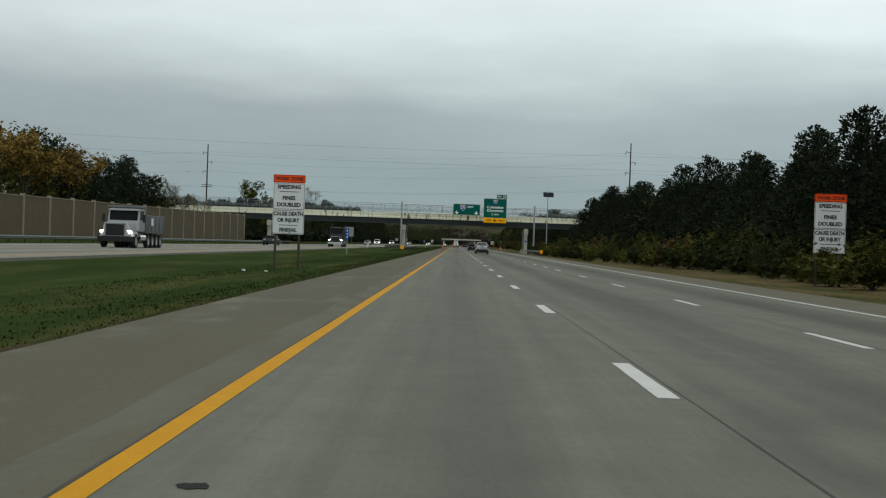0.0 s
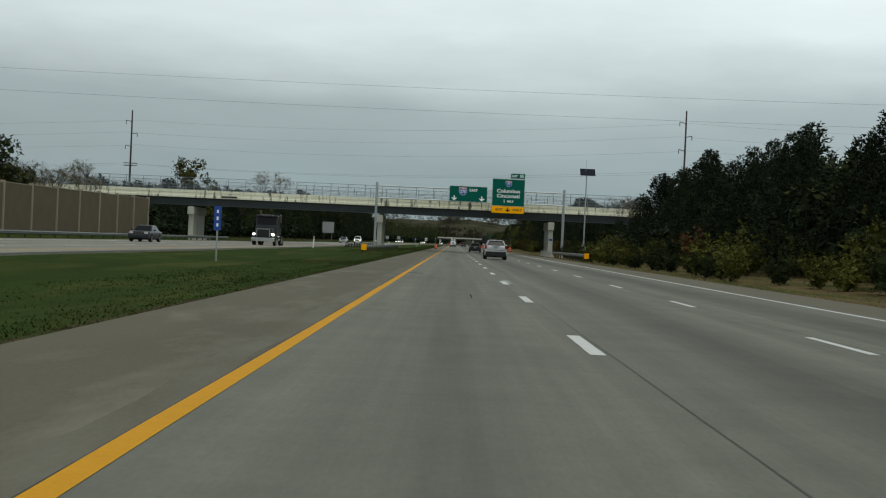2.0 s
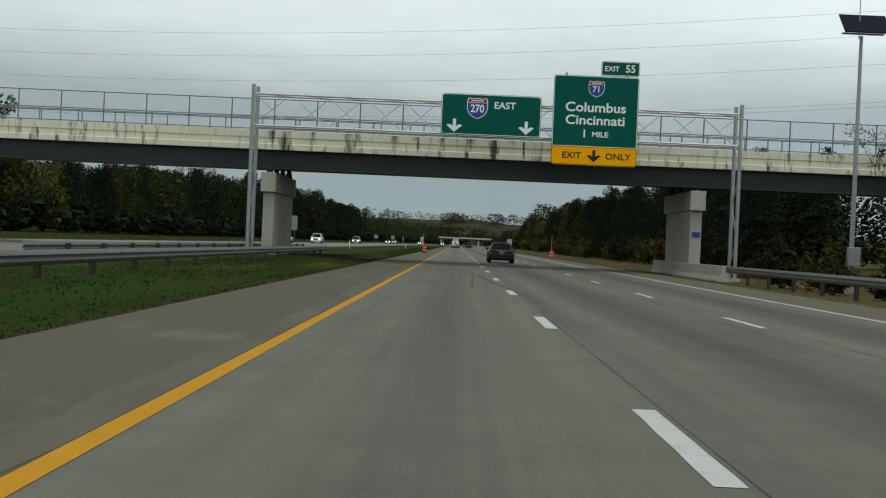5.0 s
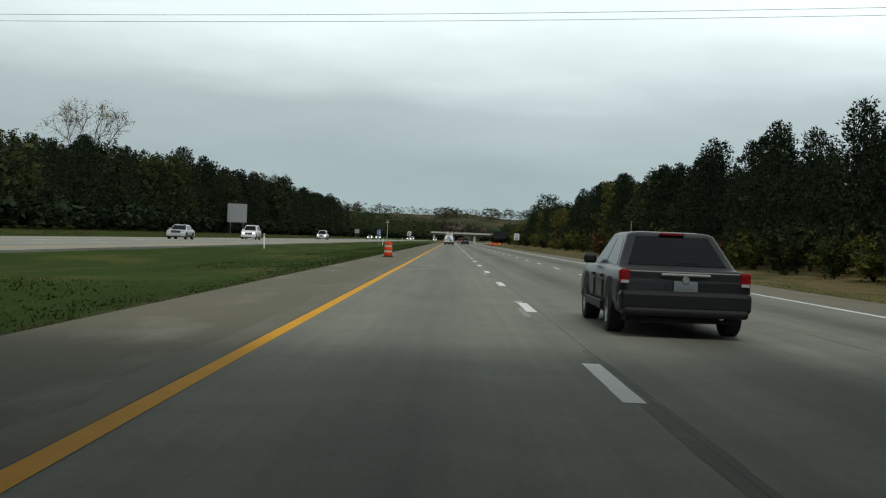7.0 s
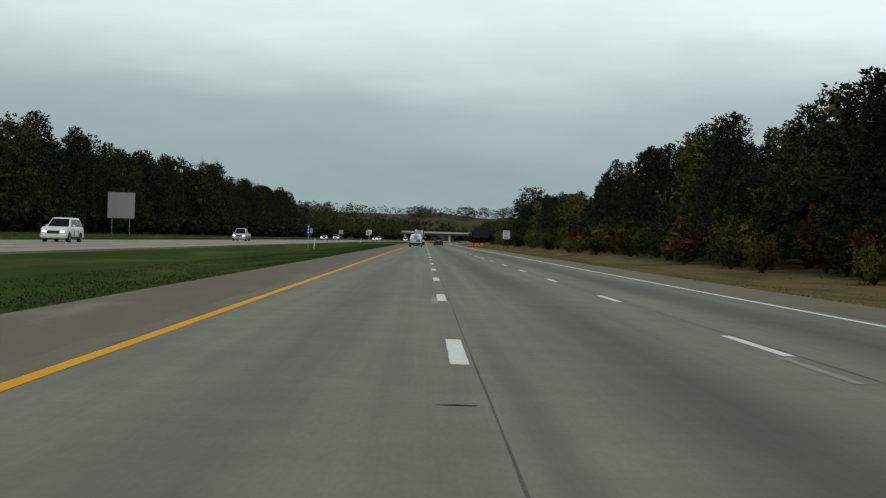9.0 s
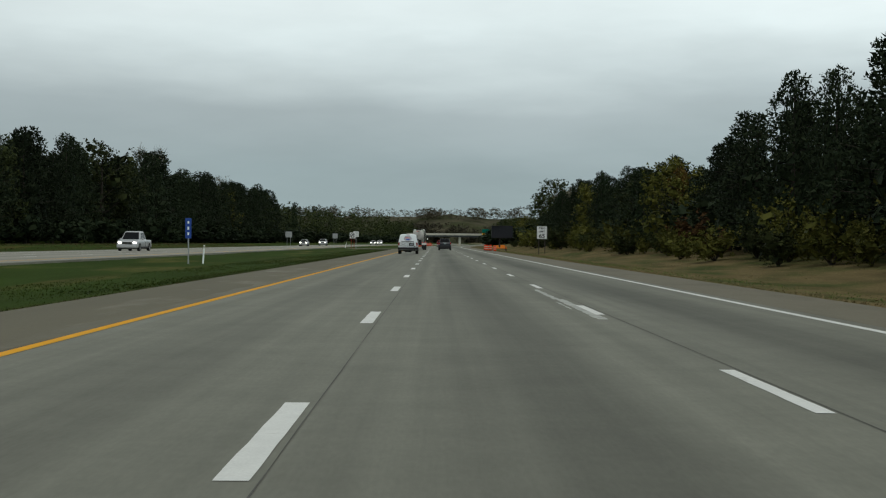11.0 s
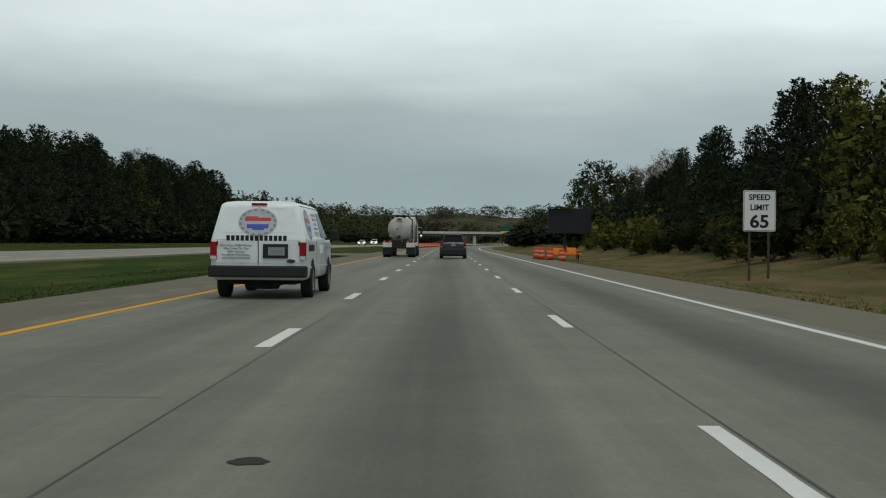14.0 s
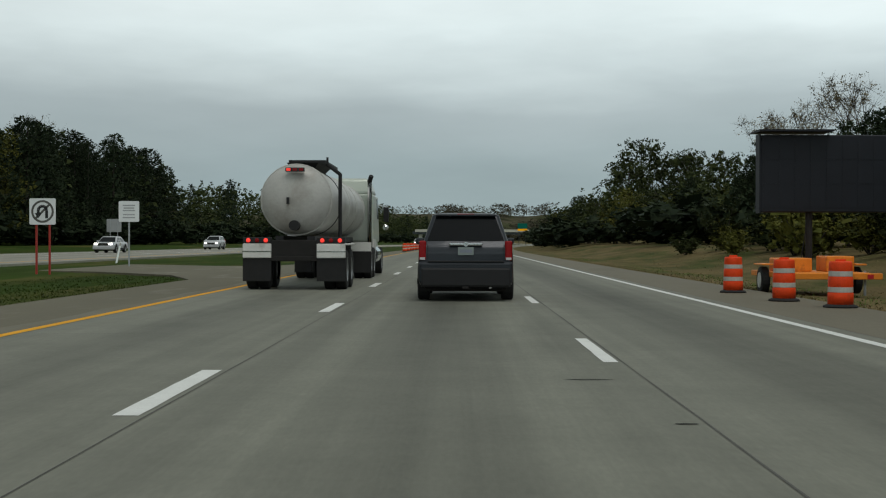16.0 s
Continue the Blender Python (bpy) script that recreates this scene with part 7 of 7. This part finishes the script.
def build_suv(name, label, at, colour, length=4.85, width=1.96, height=1.82, lit=False, oncoming=False, rear_lean=0.28, sedan=False, pickup=False, rails=False, group="", tail_wide=0.10):
    """A passenger car: lower body, cabin with windows, lamps, bumpers, mirrors and wheels."""
    top = thing(name, label, "car", at=at, group=group)
    W = width / 2
    belt = 0.92 if sedan else (1.06 if pickup else 1.14)
    hood0 = length - (1.35 if not sedan else 1.25)
    c0, c1 = (0.06, hood0 + 0.05)
    r0, r1 = rear_lean + 0.08, hood0 - 0.75
    if sedan:
        c0, r0 = 0.62, 1.25
    if pickup:
        c0, r0 = 2.0, 2.15
    up = ((-W + 0.08, W - 0.08, c0, c1), (-W + 0.29, W - 0.29, r0, r1), belt, height - 0.05)
    def cabin(v, r=0.09):
        lo, hi = up[0], up[1]
        return (belt + (height - 0.05 - belt) * v, lo[1] + (hi[1] - lo[1]) * v, lo[2] + (hi[2] - lo[2]) * v, lo[3] + (hi[3] - lo[3]) * v, r)
    levels = [(0.26, W - 0.14, 0.18, length - 0.14, 0.16), (0.34, W - 0.04, 0.03, length - 0.05, 0.18), (0.5, W, -0.01, length - 0.03, 0.18), (0.66, W, 0.0, length - 0.05, 0.16),
              (belt - 0.18, W - 0.012, 0.004, length - 0.12, 0.13), (belt - 0.04, W - 0.035, 0.012, length - 0.3, 0.11), (belt, W - 0.07, 0.05 if c0 < 0.3 else 0.03, length - 0.5, 0.11)]
    if c0 > 0.3:
        levels.append((belt + 0.012, W - 0.084, c0 - 0.05, c1 + 0.12, 0.10))
    else:
        levels.append((belt + 0.03, W - 0.086, 0.07, c1 + 0.05, 0.10))
    levels += [cabin(0.07), cabin(0.5), cabin(0.96), cabin(1.0, 0.10)]
    levels += [(height - 0.02, W - 0.35, r0 + 0.06, r1 - 0.1, 0.12), (height, W - 0.50, r0 + 0.25, r1 - 0.35, 0.15)]
    part("body", ring_body(levels), colour, top, smooth=True)
    part("underbody", box(-W + 0.15, W - 0.15, 0.2, length - 0.3, 0.2, 0.4), MAT_UNDER, top)
    tall = not (sedan or pickup)
    part("rear_window", inset(*up, "rear", 0.045 if tall else 0.075, 0.955 if tall else 0.925, 0.15 if tall else 0.12, 0.94, lean0=0.02, lean1=-0.02), MAT_GLASS, top, "dark rear window")
    if tall:
        part("spoiler", box(-W + 0.36, W - 0.36, r0 - 0.10, r0 + 0.22, height - 0.075, height - 0.035, bevel=0.018), colour, top)
        part("bumper_step", box(-W + 0.2, W - 0.2, -0.10, 0.02, 0.80, 0.835, bevel=0.012), MAT_TRIM, top, "black step on the bumper")
        for s in (-1, 1):
            part("hatch_seam", box(s * (W - 0.2) - 0.006, s * (W - 0.2) + 0.006, -0.012, 0.02, 0.84, 1.16), MAT_TRIM, top)
        part("hitch", box(-0.07, 0.07, -0.12, 0.1, 0.26, 0.31, bevel=0.01), MAT_UNDER, top)
    part("windscreen", inset(*up, "front", 0.06, 0.94, 0.06, 0.92), MAT_GLASS, top, "dark windscreen")
    for s in (1, -1):
        cuts = (0.0, 0.34, 0.68, 1.0) if not (sedan or pickup) else (0.0, 0.5, 1.0)
        la, lb, ta, tb = c0 + 0.18, c1 - 0.22, r0 + 0.14, r1 - 0.10
        for k in range(len(cuts) - 1):
            low_y = [la + (lb - la) * c for c in cuts]
            top_y = [ta] + [min(tb, max(ta, y)) for y in low_y[1:-1]] + [tb]
            part("side_window", side_glass(*up, s, low_y[k] + 0.03, low_y[k + 1] - 0.03, top_y[k] + 0.03, max(top_y[k] + 0.08, top_y[k + 1] - 0.03), 0.08, 0.86, 0.005), MAT_GLASS, top)
        part("wing_mirror", box(s * (W + 0.04) - 0.1, s * (W + 0.04) + 0.1, c1 - 0.6, c1 - 0.48, belt + 0.02, belt + 0.17, bevel=0.04), colour, top)
        for yy in (0.95, length - 0.95):
            arch(top, s * W, yy, 0.42)
        for k in range(2):
            part("door_seam", box(s * W - 0.02, s * W + 0.001, 1.6 + k * 1.05, 1.606 + k * 1.05, 0.45, belt - 0.2), MAT_TRIM, top)
            part("door_handle", box(s * W - 0.03, s * W + 0.012, 1.75 + k * 1.0, 1.93 + k * 1.0, belt - 0.16, belt - 0.12), colour, top)
        part("sill", box(s * W - 0.06, s * W + 0.008, 1.4, length - 1.4, 0.30, 0.42, bevel=0.01), MAT_TRIM, top)
        tail = part("tail_lamp", box(s * (W - tail_wide) - tail_wide + 0.02, s * (W - tail_wide) + tail_wide - 0.03, -0.012, 0.16, 0.84 if not (sedan or pickup) else 0.72, 1.24 if not (sedan or pickup) else 0.92, bevel=0.03), MAT_TAIL_LIT if lit else MAT_TAIL, top, "red tail lamp")
        part("lamp_lower", box(s * (W - tail_wide) - tail_wide + 0.04, s * (W - tail_wide) + tail_wide - 0.05, -0.016, -0.012, 0.85 if not (sedan or pickup) else 0.73, 0.90 if not (sedan or pickup) else 0.77), MAT_CLEAR, tail)
        part("headlamp", box(s * (W - 0.3) - 0.16, s * (W - 0.3) + 0.16, length - 0.2, length - 0.075, 0.70, 0.86, bevel=0.02), MAT_HEAD if oncoming else MAT_CLEAR, top, "headlamp")
        if rails:
            part("roof_rail", tube((s * (W - 0.37), r0 + 0.4, height + 0.01), (s * (W - 0.37), r1 - 0.3, height + 0.01), 0.018, sides=6), MAT_TRIM, top)
    part("rear_bumper", box(-W + 0.02, W - 0.02, -0.09, 0.2, 0.36, 0.82 if not (sedan or pickup) else 0.64, bevel=0.06), colour if not pickup else MAT_CHROME, top)
    part("bumper_lower", box(-W + 0.06, W - 0.06, -0.105, 0.25, 0.29, 0.70 if not (sedan or pickup) else 0.42, bevel=0.05), MAT_TRIM, top, "black lower bumper")
    part("front_bumper", box(-W + 0.02, W - 0.02, length - 0.2, length + 0.02, 0.32, 0.62, bevel=0.05), colour, top)
    g = part("grille", box(-0.46, 0.46, length - 0.12, length - 0.03, 0.52, 0.86, bevel=0.02), MAT_TRIM, top, "dark grille")
    for k in range(4):
        part("grille_bar", box(-0.43, 0.43, length - 0.035, length - 0.022, 0.56 + k * 0.075, 0.58 + k * 0.075), MAT_CHROME, g)
    if not pickup:
        part("door_strip", box(-0.34, 0.34, -0.03, 0.06, 1.14 if not sedan else 0.84, 1.20 if not sedan else 0.88, bevel=0.018), MAT_CHROME, top, "chrome strip above the plate")
        part("brake_lamp", box(-0.18, 0.18, r0 - 0.06, r0 + 0.05, height - 0.055, height - 0.02, bevel=0.008), MAT_TAIL_LIT if lit else MAT_TAIL, top)
        part("badge", lathe([(0.05, 0), (0.05, 0.012)], 14), MAT_CHROME, top, at=pose(0, -0.03, 1.17 if not sedan else 0.8, 90))
        part("wiper", box(-0.02, 0.3, c0 - 0.012, c0 + 0.002, belt + 0.08, belt + 0.1), MAT_TRIM, top)
    plate(top, 0.0, -0.022 if not pickup else -0.02, 1.03 if not (sedan or pickup) else 0.70)
    if pickup:
        part("load_bed", box(-W + 0.12, W - 0.12, 0.1, 1.95, belt, belt + 0.02), MAT_TRIM, top)
    part("tailpipe", tube((0.5, -0.04, 0.3), (0.5, 0.3, 0.3), 0.035), MAT_CHROME, top)
    wheels(top, ((-W - 0.025, 0.95), (W + 0.025, 0.95), (-W - 0.025, length - 0.95), (W + 0.025, length - 0.95)), 0.37 if not sedan else 0.325, 0.25)
    return top


def build_tanker(x, y):
    top = thing("tanker_truck", "cream tanker semi-trailer with white mudguards, hauled by a pale green tractor", "tanker truck", at=pose(x, y, 0))
    zc, r, y0, y1 = 2.28, 0.90, 0.0, 11.4
    prof = [(0.02, -0.20), (0.35, -0.17), (0.65, -0.09), (0.84, 0.0), (r, 0.12), (r, 1.2), (r, y1), (0.84, y1 + 0.12), (0.5, y1 + 0.25), (0.02, y1 + 0.28)]
    tank = part("tank", lathe(prof, 40), MAT_TANK, top, "cream cylindrical tank, stained with dirt", smooth=True, at=pose(0, y0 + 0.1, zc, -90, 0, 0))
    for yy in (0.12, 2.6, 5.2, 7.8, 10.6):
        part("band", lathe([(r + 0.002, -0.03), (r + 0.02, -0.02), (r + 0.02, 0.02), (r + 0.002, 0.03)], 40), MAT_TANK if yy != 2.6 else MAT_TRIM, tank, at=pose(0, 0, yy))
    lamp = part("lamp_bar", box(-0.24, 0.24, -0.14, -0.02, zc + 0.70, zc + 0.80, bevel=0.01), MAT_TRIM, top)
    for dx in (-0.16, 0.0, 0.16):
        part("marker_lamp", box(dx - 0.05, dx + 0.05, -0.15, -0.14, zc + 0.72, zc + 0.78), MAT_TAIL_LIT if dx < 0 else MAT_TAIL, lamp)
    part("valve", tube((0, -0.3, zc - 0.66), (0, 0.1, zc - 0.66), 0.13, sides=14), MAT_TRIM, top, "dark outlet valve")
    part("gauge_bracket", box(-0.2, -0.14, -0.2, -0.05, zc - 0.12, zc + 0.05), MAT_TRIM, top)
    # spill box and walkway along the top, with the bent vent pipe
    part("spill_box", frustum((-0.30, 0.30, 1.6, 4.2), (-0.42, 0.42, 1.4, 4.4), zc + 0.86, zc + 1.02), MAT_TRIM, top, "dark spill box on top")
    part("walkway", box(-0.35, 0.62, 1.3, 4.6, zc + 1.02, zc + 1.08), MAT_TRIM, top)
    part("vent_pipe", tube((0.62, 1.5, zc + 1.0), (0.98, 1.6, zc + 0.72), 0.05), MAT_TRIM, top, "bent dark pipe")
    part("vent_pipe", tube((0.98, 1.6, zc + 0.74), (0.98, 1.6, 0.7), 0.05), MAT_TRIM, top, "bent dark pipe")
    part("ladder_pipe", tube((0.66, 1.4, zc + 1.0), (0.66, 1.4, zc + 1.16), 0.03), MAT_TRIM, top)
    part("frame_rail", box(-0.5, -0.3, 0.0, 11.2, 1.12, 1.36), MAT_TRIM, top)
    part("frame_rail", box(0.3, 0.5, 0.0, 11.2, 1.12, 1.36), MAT_TRIM, top)
    part("rear_beam", box(-0.6, 0.6, -0.2, 0.1, 0.85, 1.25, bevel=0.02), MAT_UNDER, top)
    part("bumper_bar", box(-0.62, 0.62, -0.25, -0.1, 0.72, 0.86, bevel=0.02), MAT_UNDER, top)
    part("landing_gear", box(-0.7, -0.55, 8.0, 8.2, 0.25, 1.2), MAT_TRIM, top)
    part("landing_gear", box(0.55, 0.7, 8.0, 8.2, 0.25, 1.2), MAT_TRIM, top)
    white = material("white_mudguard", (0.6, 0.6, 0.57), rough=0.4, spread=0.12, scale=2, stain=(0.3, 0.29, 0.26), stain_scale=3)
    for s in (-1, 1):
        g = part("mudguard", box(s * 0.93 - 0.36, s * 0.93 + 0.36, -0.28, -0.18, 0.80, 1.16, bevel=0.02), white, top, "white mudguard panel")
        part("mudguard_band", box(s * 0.93 - 0.365, s * 0.93 + 0.365, -0.285, -0.27, 0.95, 0.98), MAT_CHROME, g)
        part("mudguard_top", box(s * 0.93 - 0.36, s * 0.93 + 0.36, -0.2, 2.6, 1.12, 1.17, bevel=0.02), white, top)
        part("mud_flap", box(s * 0.93 - 0.36, s * 0.93 + 0.36, -0.24, -0.21, 0.22, 0.82), MAT_RUBBER, top, "black mud flap")
        box_l = part("lamp_box", box(s * 0.93 - 0.36, s * 0.93 + 0.36, -0.25, -0.12, 1.17, 1.32, bevel=0.015), MAT_TRIM, top)
        for k in (-1, 0, 1):
            part("tail_lamp", lathe([(0.055, 0), (0.055, 0.02), (0.03, 0.03)], 12), MAT_TAIL_LIT if k else MAT_TAIL, box_l, "red tail lamp", at=pose(s * 0.93 + k * 0.22, -0.25, 1.245, 90))
    wheels(top, [(s * xx, yy) for s in (-1, 1) for xx in (1.28, 0.98) for yy in (0.55, 1.85)], 0.51, 0.28, spokes=0)
    # the tractor
    green = paint("pale_green_cab_paint", (0.42, 0.46, 0.40), 0.1)
    cab = ((-1.15, 1.15, 12.1, 15.4), (-1.12, 1.12, 12.1, 14.9), 1.2, 2.9)
    bm = frustum(*cab, bevel=0.08)
    frustum((-1.12, 1.12, 12.1, 14.4), (-0.95, 0.95, 12.3, 13.6), 2.88, 3.45, bevel=0.12, bm=bm)
    frustum((-1.0, 1.0, 15.3, 17.3), (-0.85, 0.85, 15.3, 17.1), 0.9, 1.9, bevel=0.1, bm=bm)
    part("cab", bm, green, top, "pale green tractor cab")
    part("side_window", inset(*cab, "right", 0.66, 0.94, 0.5, 0.92), MAT_GLASS, top)
    part("side_window", inset(*cab, "left", 0.06, 0.34, 0.5, 0.92), MAT_GLASS, top)
    part("windscreen", inset(*cab, "front", 0.06, 0.94, 0.5, 0.95), MAT_GLASS, top)
    part("chassis", box(-0.45, 0.45, 9.6, 16.8, 0.75, 1.1), MAT_UNDER, top)
    for s in (-1, 1):
        part("exhaust_stack", tube((s * 1.02, 11.85, 1.0), (s * 1.02, 11.85, 3.3), 0.08), MAT_CHROME, top, "chrome exhaust stack")
        part("exhaust_tip", tube((s * 1.02, 11.85, 3.3), (s * 1.1, 11.7, 3.5), 0.08), MAT_TRIM, top)
        part("fuel_tank", tube((s * 0.95, 12.6, 0.75), (s * 0.95, 14.6, 0.75), 0.33, sides=16), MAT_CHROME, top, "polished fuel tank")
        part("side_fairing", box(s * 1.14 - 0.03, s * 1.14 + 0.03, 12.1, 13.2, 0.5, 1.3), white, top)
        m = part("wing_mirror", box(s * 1.42 - 0.1, s * 1.42 + 0.1, 15.0, 15.12, 1.95, 2.5, bevel=0.03), MAT_TRIM, top)
        part("spot_mirror", lathe([(0.11, 0), (0.11, 0.05), (0.04, 0.09)], 14), MAT_CHROME, top, at=pose(s * 1.4, 15.1, 1.75, 90))
        part("mirror_arm", tube((s * 1.12, 15.1, 2.6), (s * 1.42, 15.06, 2.5), 0.025), MAT_CHROME, m)
        part("mud_flap", box(s * 0.93 - 0.33, s * 0.93 + 0.33, 9.35, 9.38, 0.2, 0.9), MAT_RUBBER, top)
        part("drive_mudguard", box(s * 0.93 - 0.33, s * 0.93 + 0.33, 9.38, 9.46, 0.85, 1.2), white, top)
    wheels(top, [(s * xx, yy) for s in (-1, 1) for xx in (1.25, 0.95) for yy in (9.95, 11.25)] + [(-1.2, 16.2), (1.2, 16.2)], 0.51, 0.28, spokes=0)
    return top


def build_truck(name, label, at, colour, dump):
    """An oncoming bonneted truck: a tipper with its skip, or a tractor unit."""
    top = thing(name, label, "truck", at=at)
    length = 9.0 if dump else 7.0
    cab0 = length - 3.6
    cab = ((-1.15, 1.15, cab0, length - 1.9), (-1.1, 1.1, cab0 + 0.05, length - 2.25), 1.15, 2.75 if dump else 3.1)
    bm = frustum(*cab, bevel=0.08)
    frustum((-0.98, 0.98, length - 2.0, length), (-0.85, 0.85, length - 2.0, length - 0.25), 0.75, 1.75, bevel=0.12, bm=bm)
    frustum((-1.2, 1.2, length - 1.7, length - 0.5), (-1.15, 1.15, length - 1.55, length - 0.6), 0.75, 1.15, bevel=0.08, bm=bm)
    part("cab", bm, colour, top)
    part("windscreen", inset(*cab, "front", 0.06, 0.94, 0.48, 0.92), MAT_GLASS, top)
    part("side_window", inset(*cab, "right", 0.2, 0.9, 0.5, 0.92), MAT_GLASS, top)
    part("side_window", inset(*cab, "left", 0.1, 0.8, 0.5, 0.92), MAT_GLASS, top)
    g = part("grille", box(-0.62, 0.62, length - 0.1, length + 0.03, 0.85, 1.62, bevel=0.02), MAT_TRIM, top, "dark grille")
    part("grille_frame", box(-0.68, 0.68, length - 0.05, length + 0.01, 1.60, 1.68), MAT_CHROME, g)
    for s in (-1, 1):
        part("grille_frame", box(s * 0.65 - 0.03, s * 0.65 + 0.03, length - 0.05, length + 0.01, 0.85, 1.66), MAT_CHROME, g)
    part("front_bumper", box(-1.2, 1.2, length - 0.15, length + 0.1, 0.42, 0.78, bevel=0.03), MAT_CHROME if not dump else MAT_TRIM, top)
    part("sun_visor", box(-1.1, 1.1, length - 2.35, length - 2.0, 2.60 if dump else 2.95, 2.68 if dump else 3.02), colour, top)
    for s in (-1, 1):
        part("headlamp", box(s * 0.92 - 0.15, s * 0.92 + 0.15, length - 0.35, length - 0.1, 1.0, 1.2, bevel=0.03), MAT_HEAD, top, "lit headlamp")
        part("wing_mirror", box(s * 1.42 - 0.09, s * 1.42 + 0.09, length - 2.2, length - 2.1, 1.8, 2.35, bevel=0.02), MAT_TRIM, top)
        part("fuel_tank", tube((s * 0.95, cab0, 0.75), (s * 0.95, cab0 + 1.5, 0.75), 0.3, sides=14), MAT_CHROME, top)
    for dx in (-0.5, -0.25, 0.0, 0.25, 0.5):
        part("roof_lamp", box(dx - 0.05, dx + 0.05, cab0 + 0.9, cab0 + 1.0, 2.75 if dump else 3.1, 2.81 if dump else 3.16), MAT_BAND, top)
    part("chassis", box(-0.45, 0.45, 0.2, length - 0.4, 0.7, 1.05), MAT_UNDER, top)
    if dump:
        skip = material("grey_steel_skip", (0.16, 0.17, 0.18), rough=0.5, metal=0.3, spread=0.2, scale=1.5)
        part("skip", frustum((-1.2, 1.2, 0.1, cab0 - 0.15), (-1.25, 1.25, 0.0, cab0), 1.1, 2.35, bevel=0.03), skip, top, "grey steel tipper body")
        for k in range(5):
            for s in (-1, 1):
                part("skip_rib", box(s * 1.25 - 0.03, s * 1.25 + 0.03, 0.4 + k * 1.1, 0.5 + k * 1.1, 1.15, 2.3), skip, top)
        part("cab_guard", box(-1.2, 1.2, cab0 - 0.1, cab0 + 1.3, 2.82, 2.95, bevel=0.02), skip, top)
        part("side_placard", box(-1.29, -1.28, 3.6, 4.2, 1.6, 2.15), MAT_LETTER, top)
        part("side_placard", box(1.28, 1.29, 3.6, 4.2, 1.6, 2.15), MAT_LETTER, top)
        axles = [0.9, 2.1, 3.3, 4.5, length - 1.1]
    else:
        part("sleeper", box(-1.15, 1.15, cab0 - 1.2, cab0 + 0.05, 1.15, 3.2, bevel=0.06), colour, top)
        axles = [0.9, 2.2, length - 1.1]
        part("exhaust_stack", tube((1.05, cab0 - 1.3, 1.0), (1.05, cab0 - 1.3, 3.6), 0.08), MAT_CHROME, top)
    wheels(top, [(s * 1.2, yy) for s in (-1, 1) for yy in axles], 0.50, 0.30, spokes=0)
    return top


build_van(1.75, 498.4)
build_tanker(1.78, 570.6)
P_DARK = paint("dark_grey_metallic", (0.024, 0.028, 0.034))
P_SILVER = paint("silver_metallic", (0.42, 0.43, 0.44))
P_WHITE = paint("white_car_paint", (0.65, 0.66, 0.66), 0.0)
P_RED = paint("dark_red_paint", (0.20, 0.015, 0.015), 0.1)
P_BLACK = paint("black_car_paint", (0.012, 0.013, 0.015), 0.1)
P_LIGHT = paint("pale_silver_truck_paint", (0.33, 0.345, 0.36), 0.2)
build_suv("sport_utility_car", "dark grey sport utility car with tinted rear window", pose(6.05, 564.65, 0), P_DARK, rails=True)
build_suv("sport_utility_car", "silver sport utility car in the middle lane before the overpass", pose(5.5, 164, 0), P_SILVER, length=4.7, width=1.9, height=1.68)
build_suv("saloon_car", "dark blue-black saloon car in the middle lane past the overpass", pose(5.3, 251.5, 0), P_BLACK, length=4.8, width=1.84, height=1.46, sedan=True)
build_suv("pickup_truck", "dark red pickup truck", pose(5.4 + bend(702), 702, 0), P_RED, length=5.7, width=1.98, height=1.85, pickup=True)
OPP = 0.02 + 0.16


def oncoming(x, front, length):
    return pose(x + bend(front), front + length, OPP, 0, 0, 180)


build_truck("tipper_truck", "silver bonneted tipper truck with lit headlamps", oncoming(-21.6, 72, 9.0), P_LIGHT, True)
build_truck("tractor_truck", "black bonneted tractor truck with lit headlamps", oncoming(-17.4, 183, 7.0), P_BLACK, False)
build_suv("saloon_car", "dark grey saloon car on the oncoming lanes", oncoming(-24.9, 163, 4.8), P_DARK, length=4.8, width=1.84, height=1.46, sedan=True)
build_suv("saloon_car", "silver saloon car on the oncoming lanes", oncoming(-24.7, 354.5, 4.8), P_SILVER, length=4.8, width=1.84, height=1.46, sedan=True)
build_suv("sport_utility_car", "white sport utility car with lit headlamps", oncoming(-24.6, 397, 4.85), P_WHITE, oncoming=True, height=1.88, rails=True)
build_suv("pickup_truck", "silver pickup truck with lit headlamps", oncoming(-24.5, 488, 5.8), P_SILVER, length=5.8, width=2.0, height=1.9, pickup=True, oncoming=True)
build_suv("saloon_car", "pale silver saloon car with lit headlamps", oncoming(-24.9, 646, 4.8), P_SILVER, length=4.8, width=1.84, height=1.46, sedan=True, oncoming=True)
build_suv("sport_utility_car", "grey sport utility car with lit headlamps", oncoming(-25.3, 693, 4.7), P_SILVER, length=4.7, height=1.72, oncoming=True)
build_suv("saloon_car", "white saloon car far down the oncoming lanes", oncoming(-20.5, 790, 4.8), P_WHITE, length=4.8, width=1.84, height=1.46, sedan=True, oncoming=True)
build_suv("sport_utility_car", "white sport utility car far down the oncoming lanes", oncoming(-24.8, 850, 4.8), P_WHITE, oncoming=True)
build_suv("pickup_truck", "white pickup truck far down the oncoming lanes", oncoming(-20.5, 920, 5.8), P_WHITE, length=5.8, width=2.0, height=1.9, pickup=True, oncoming=True)
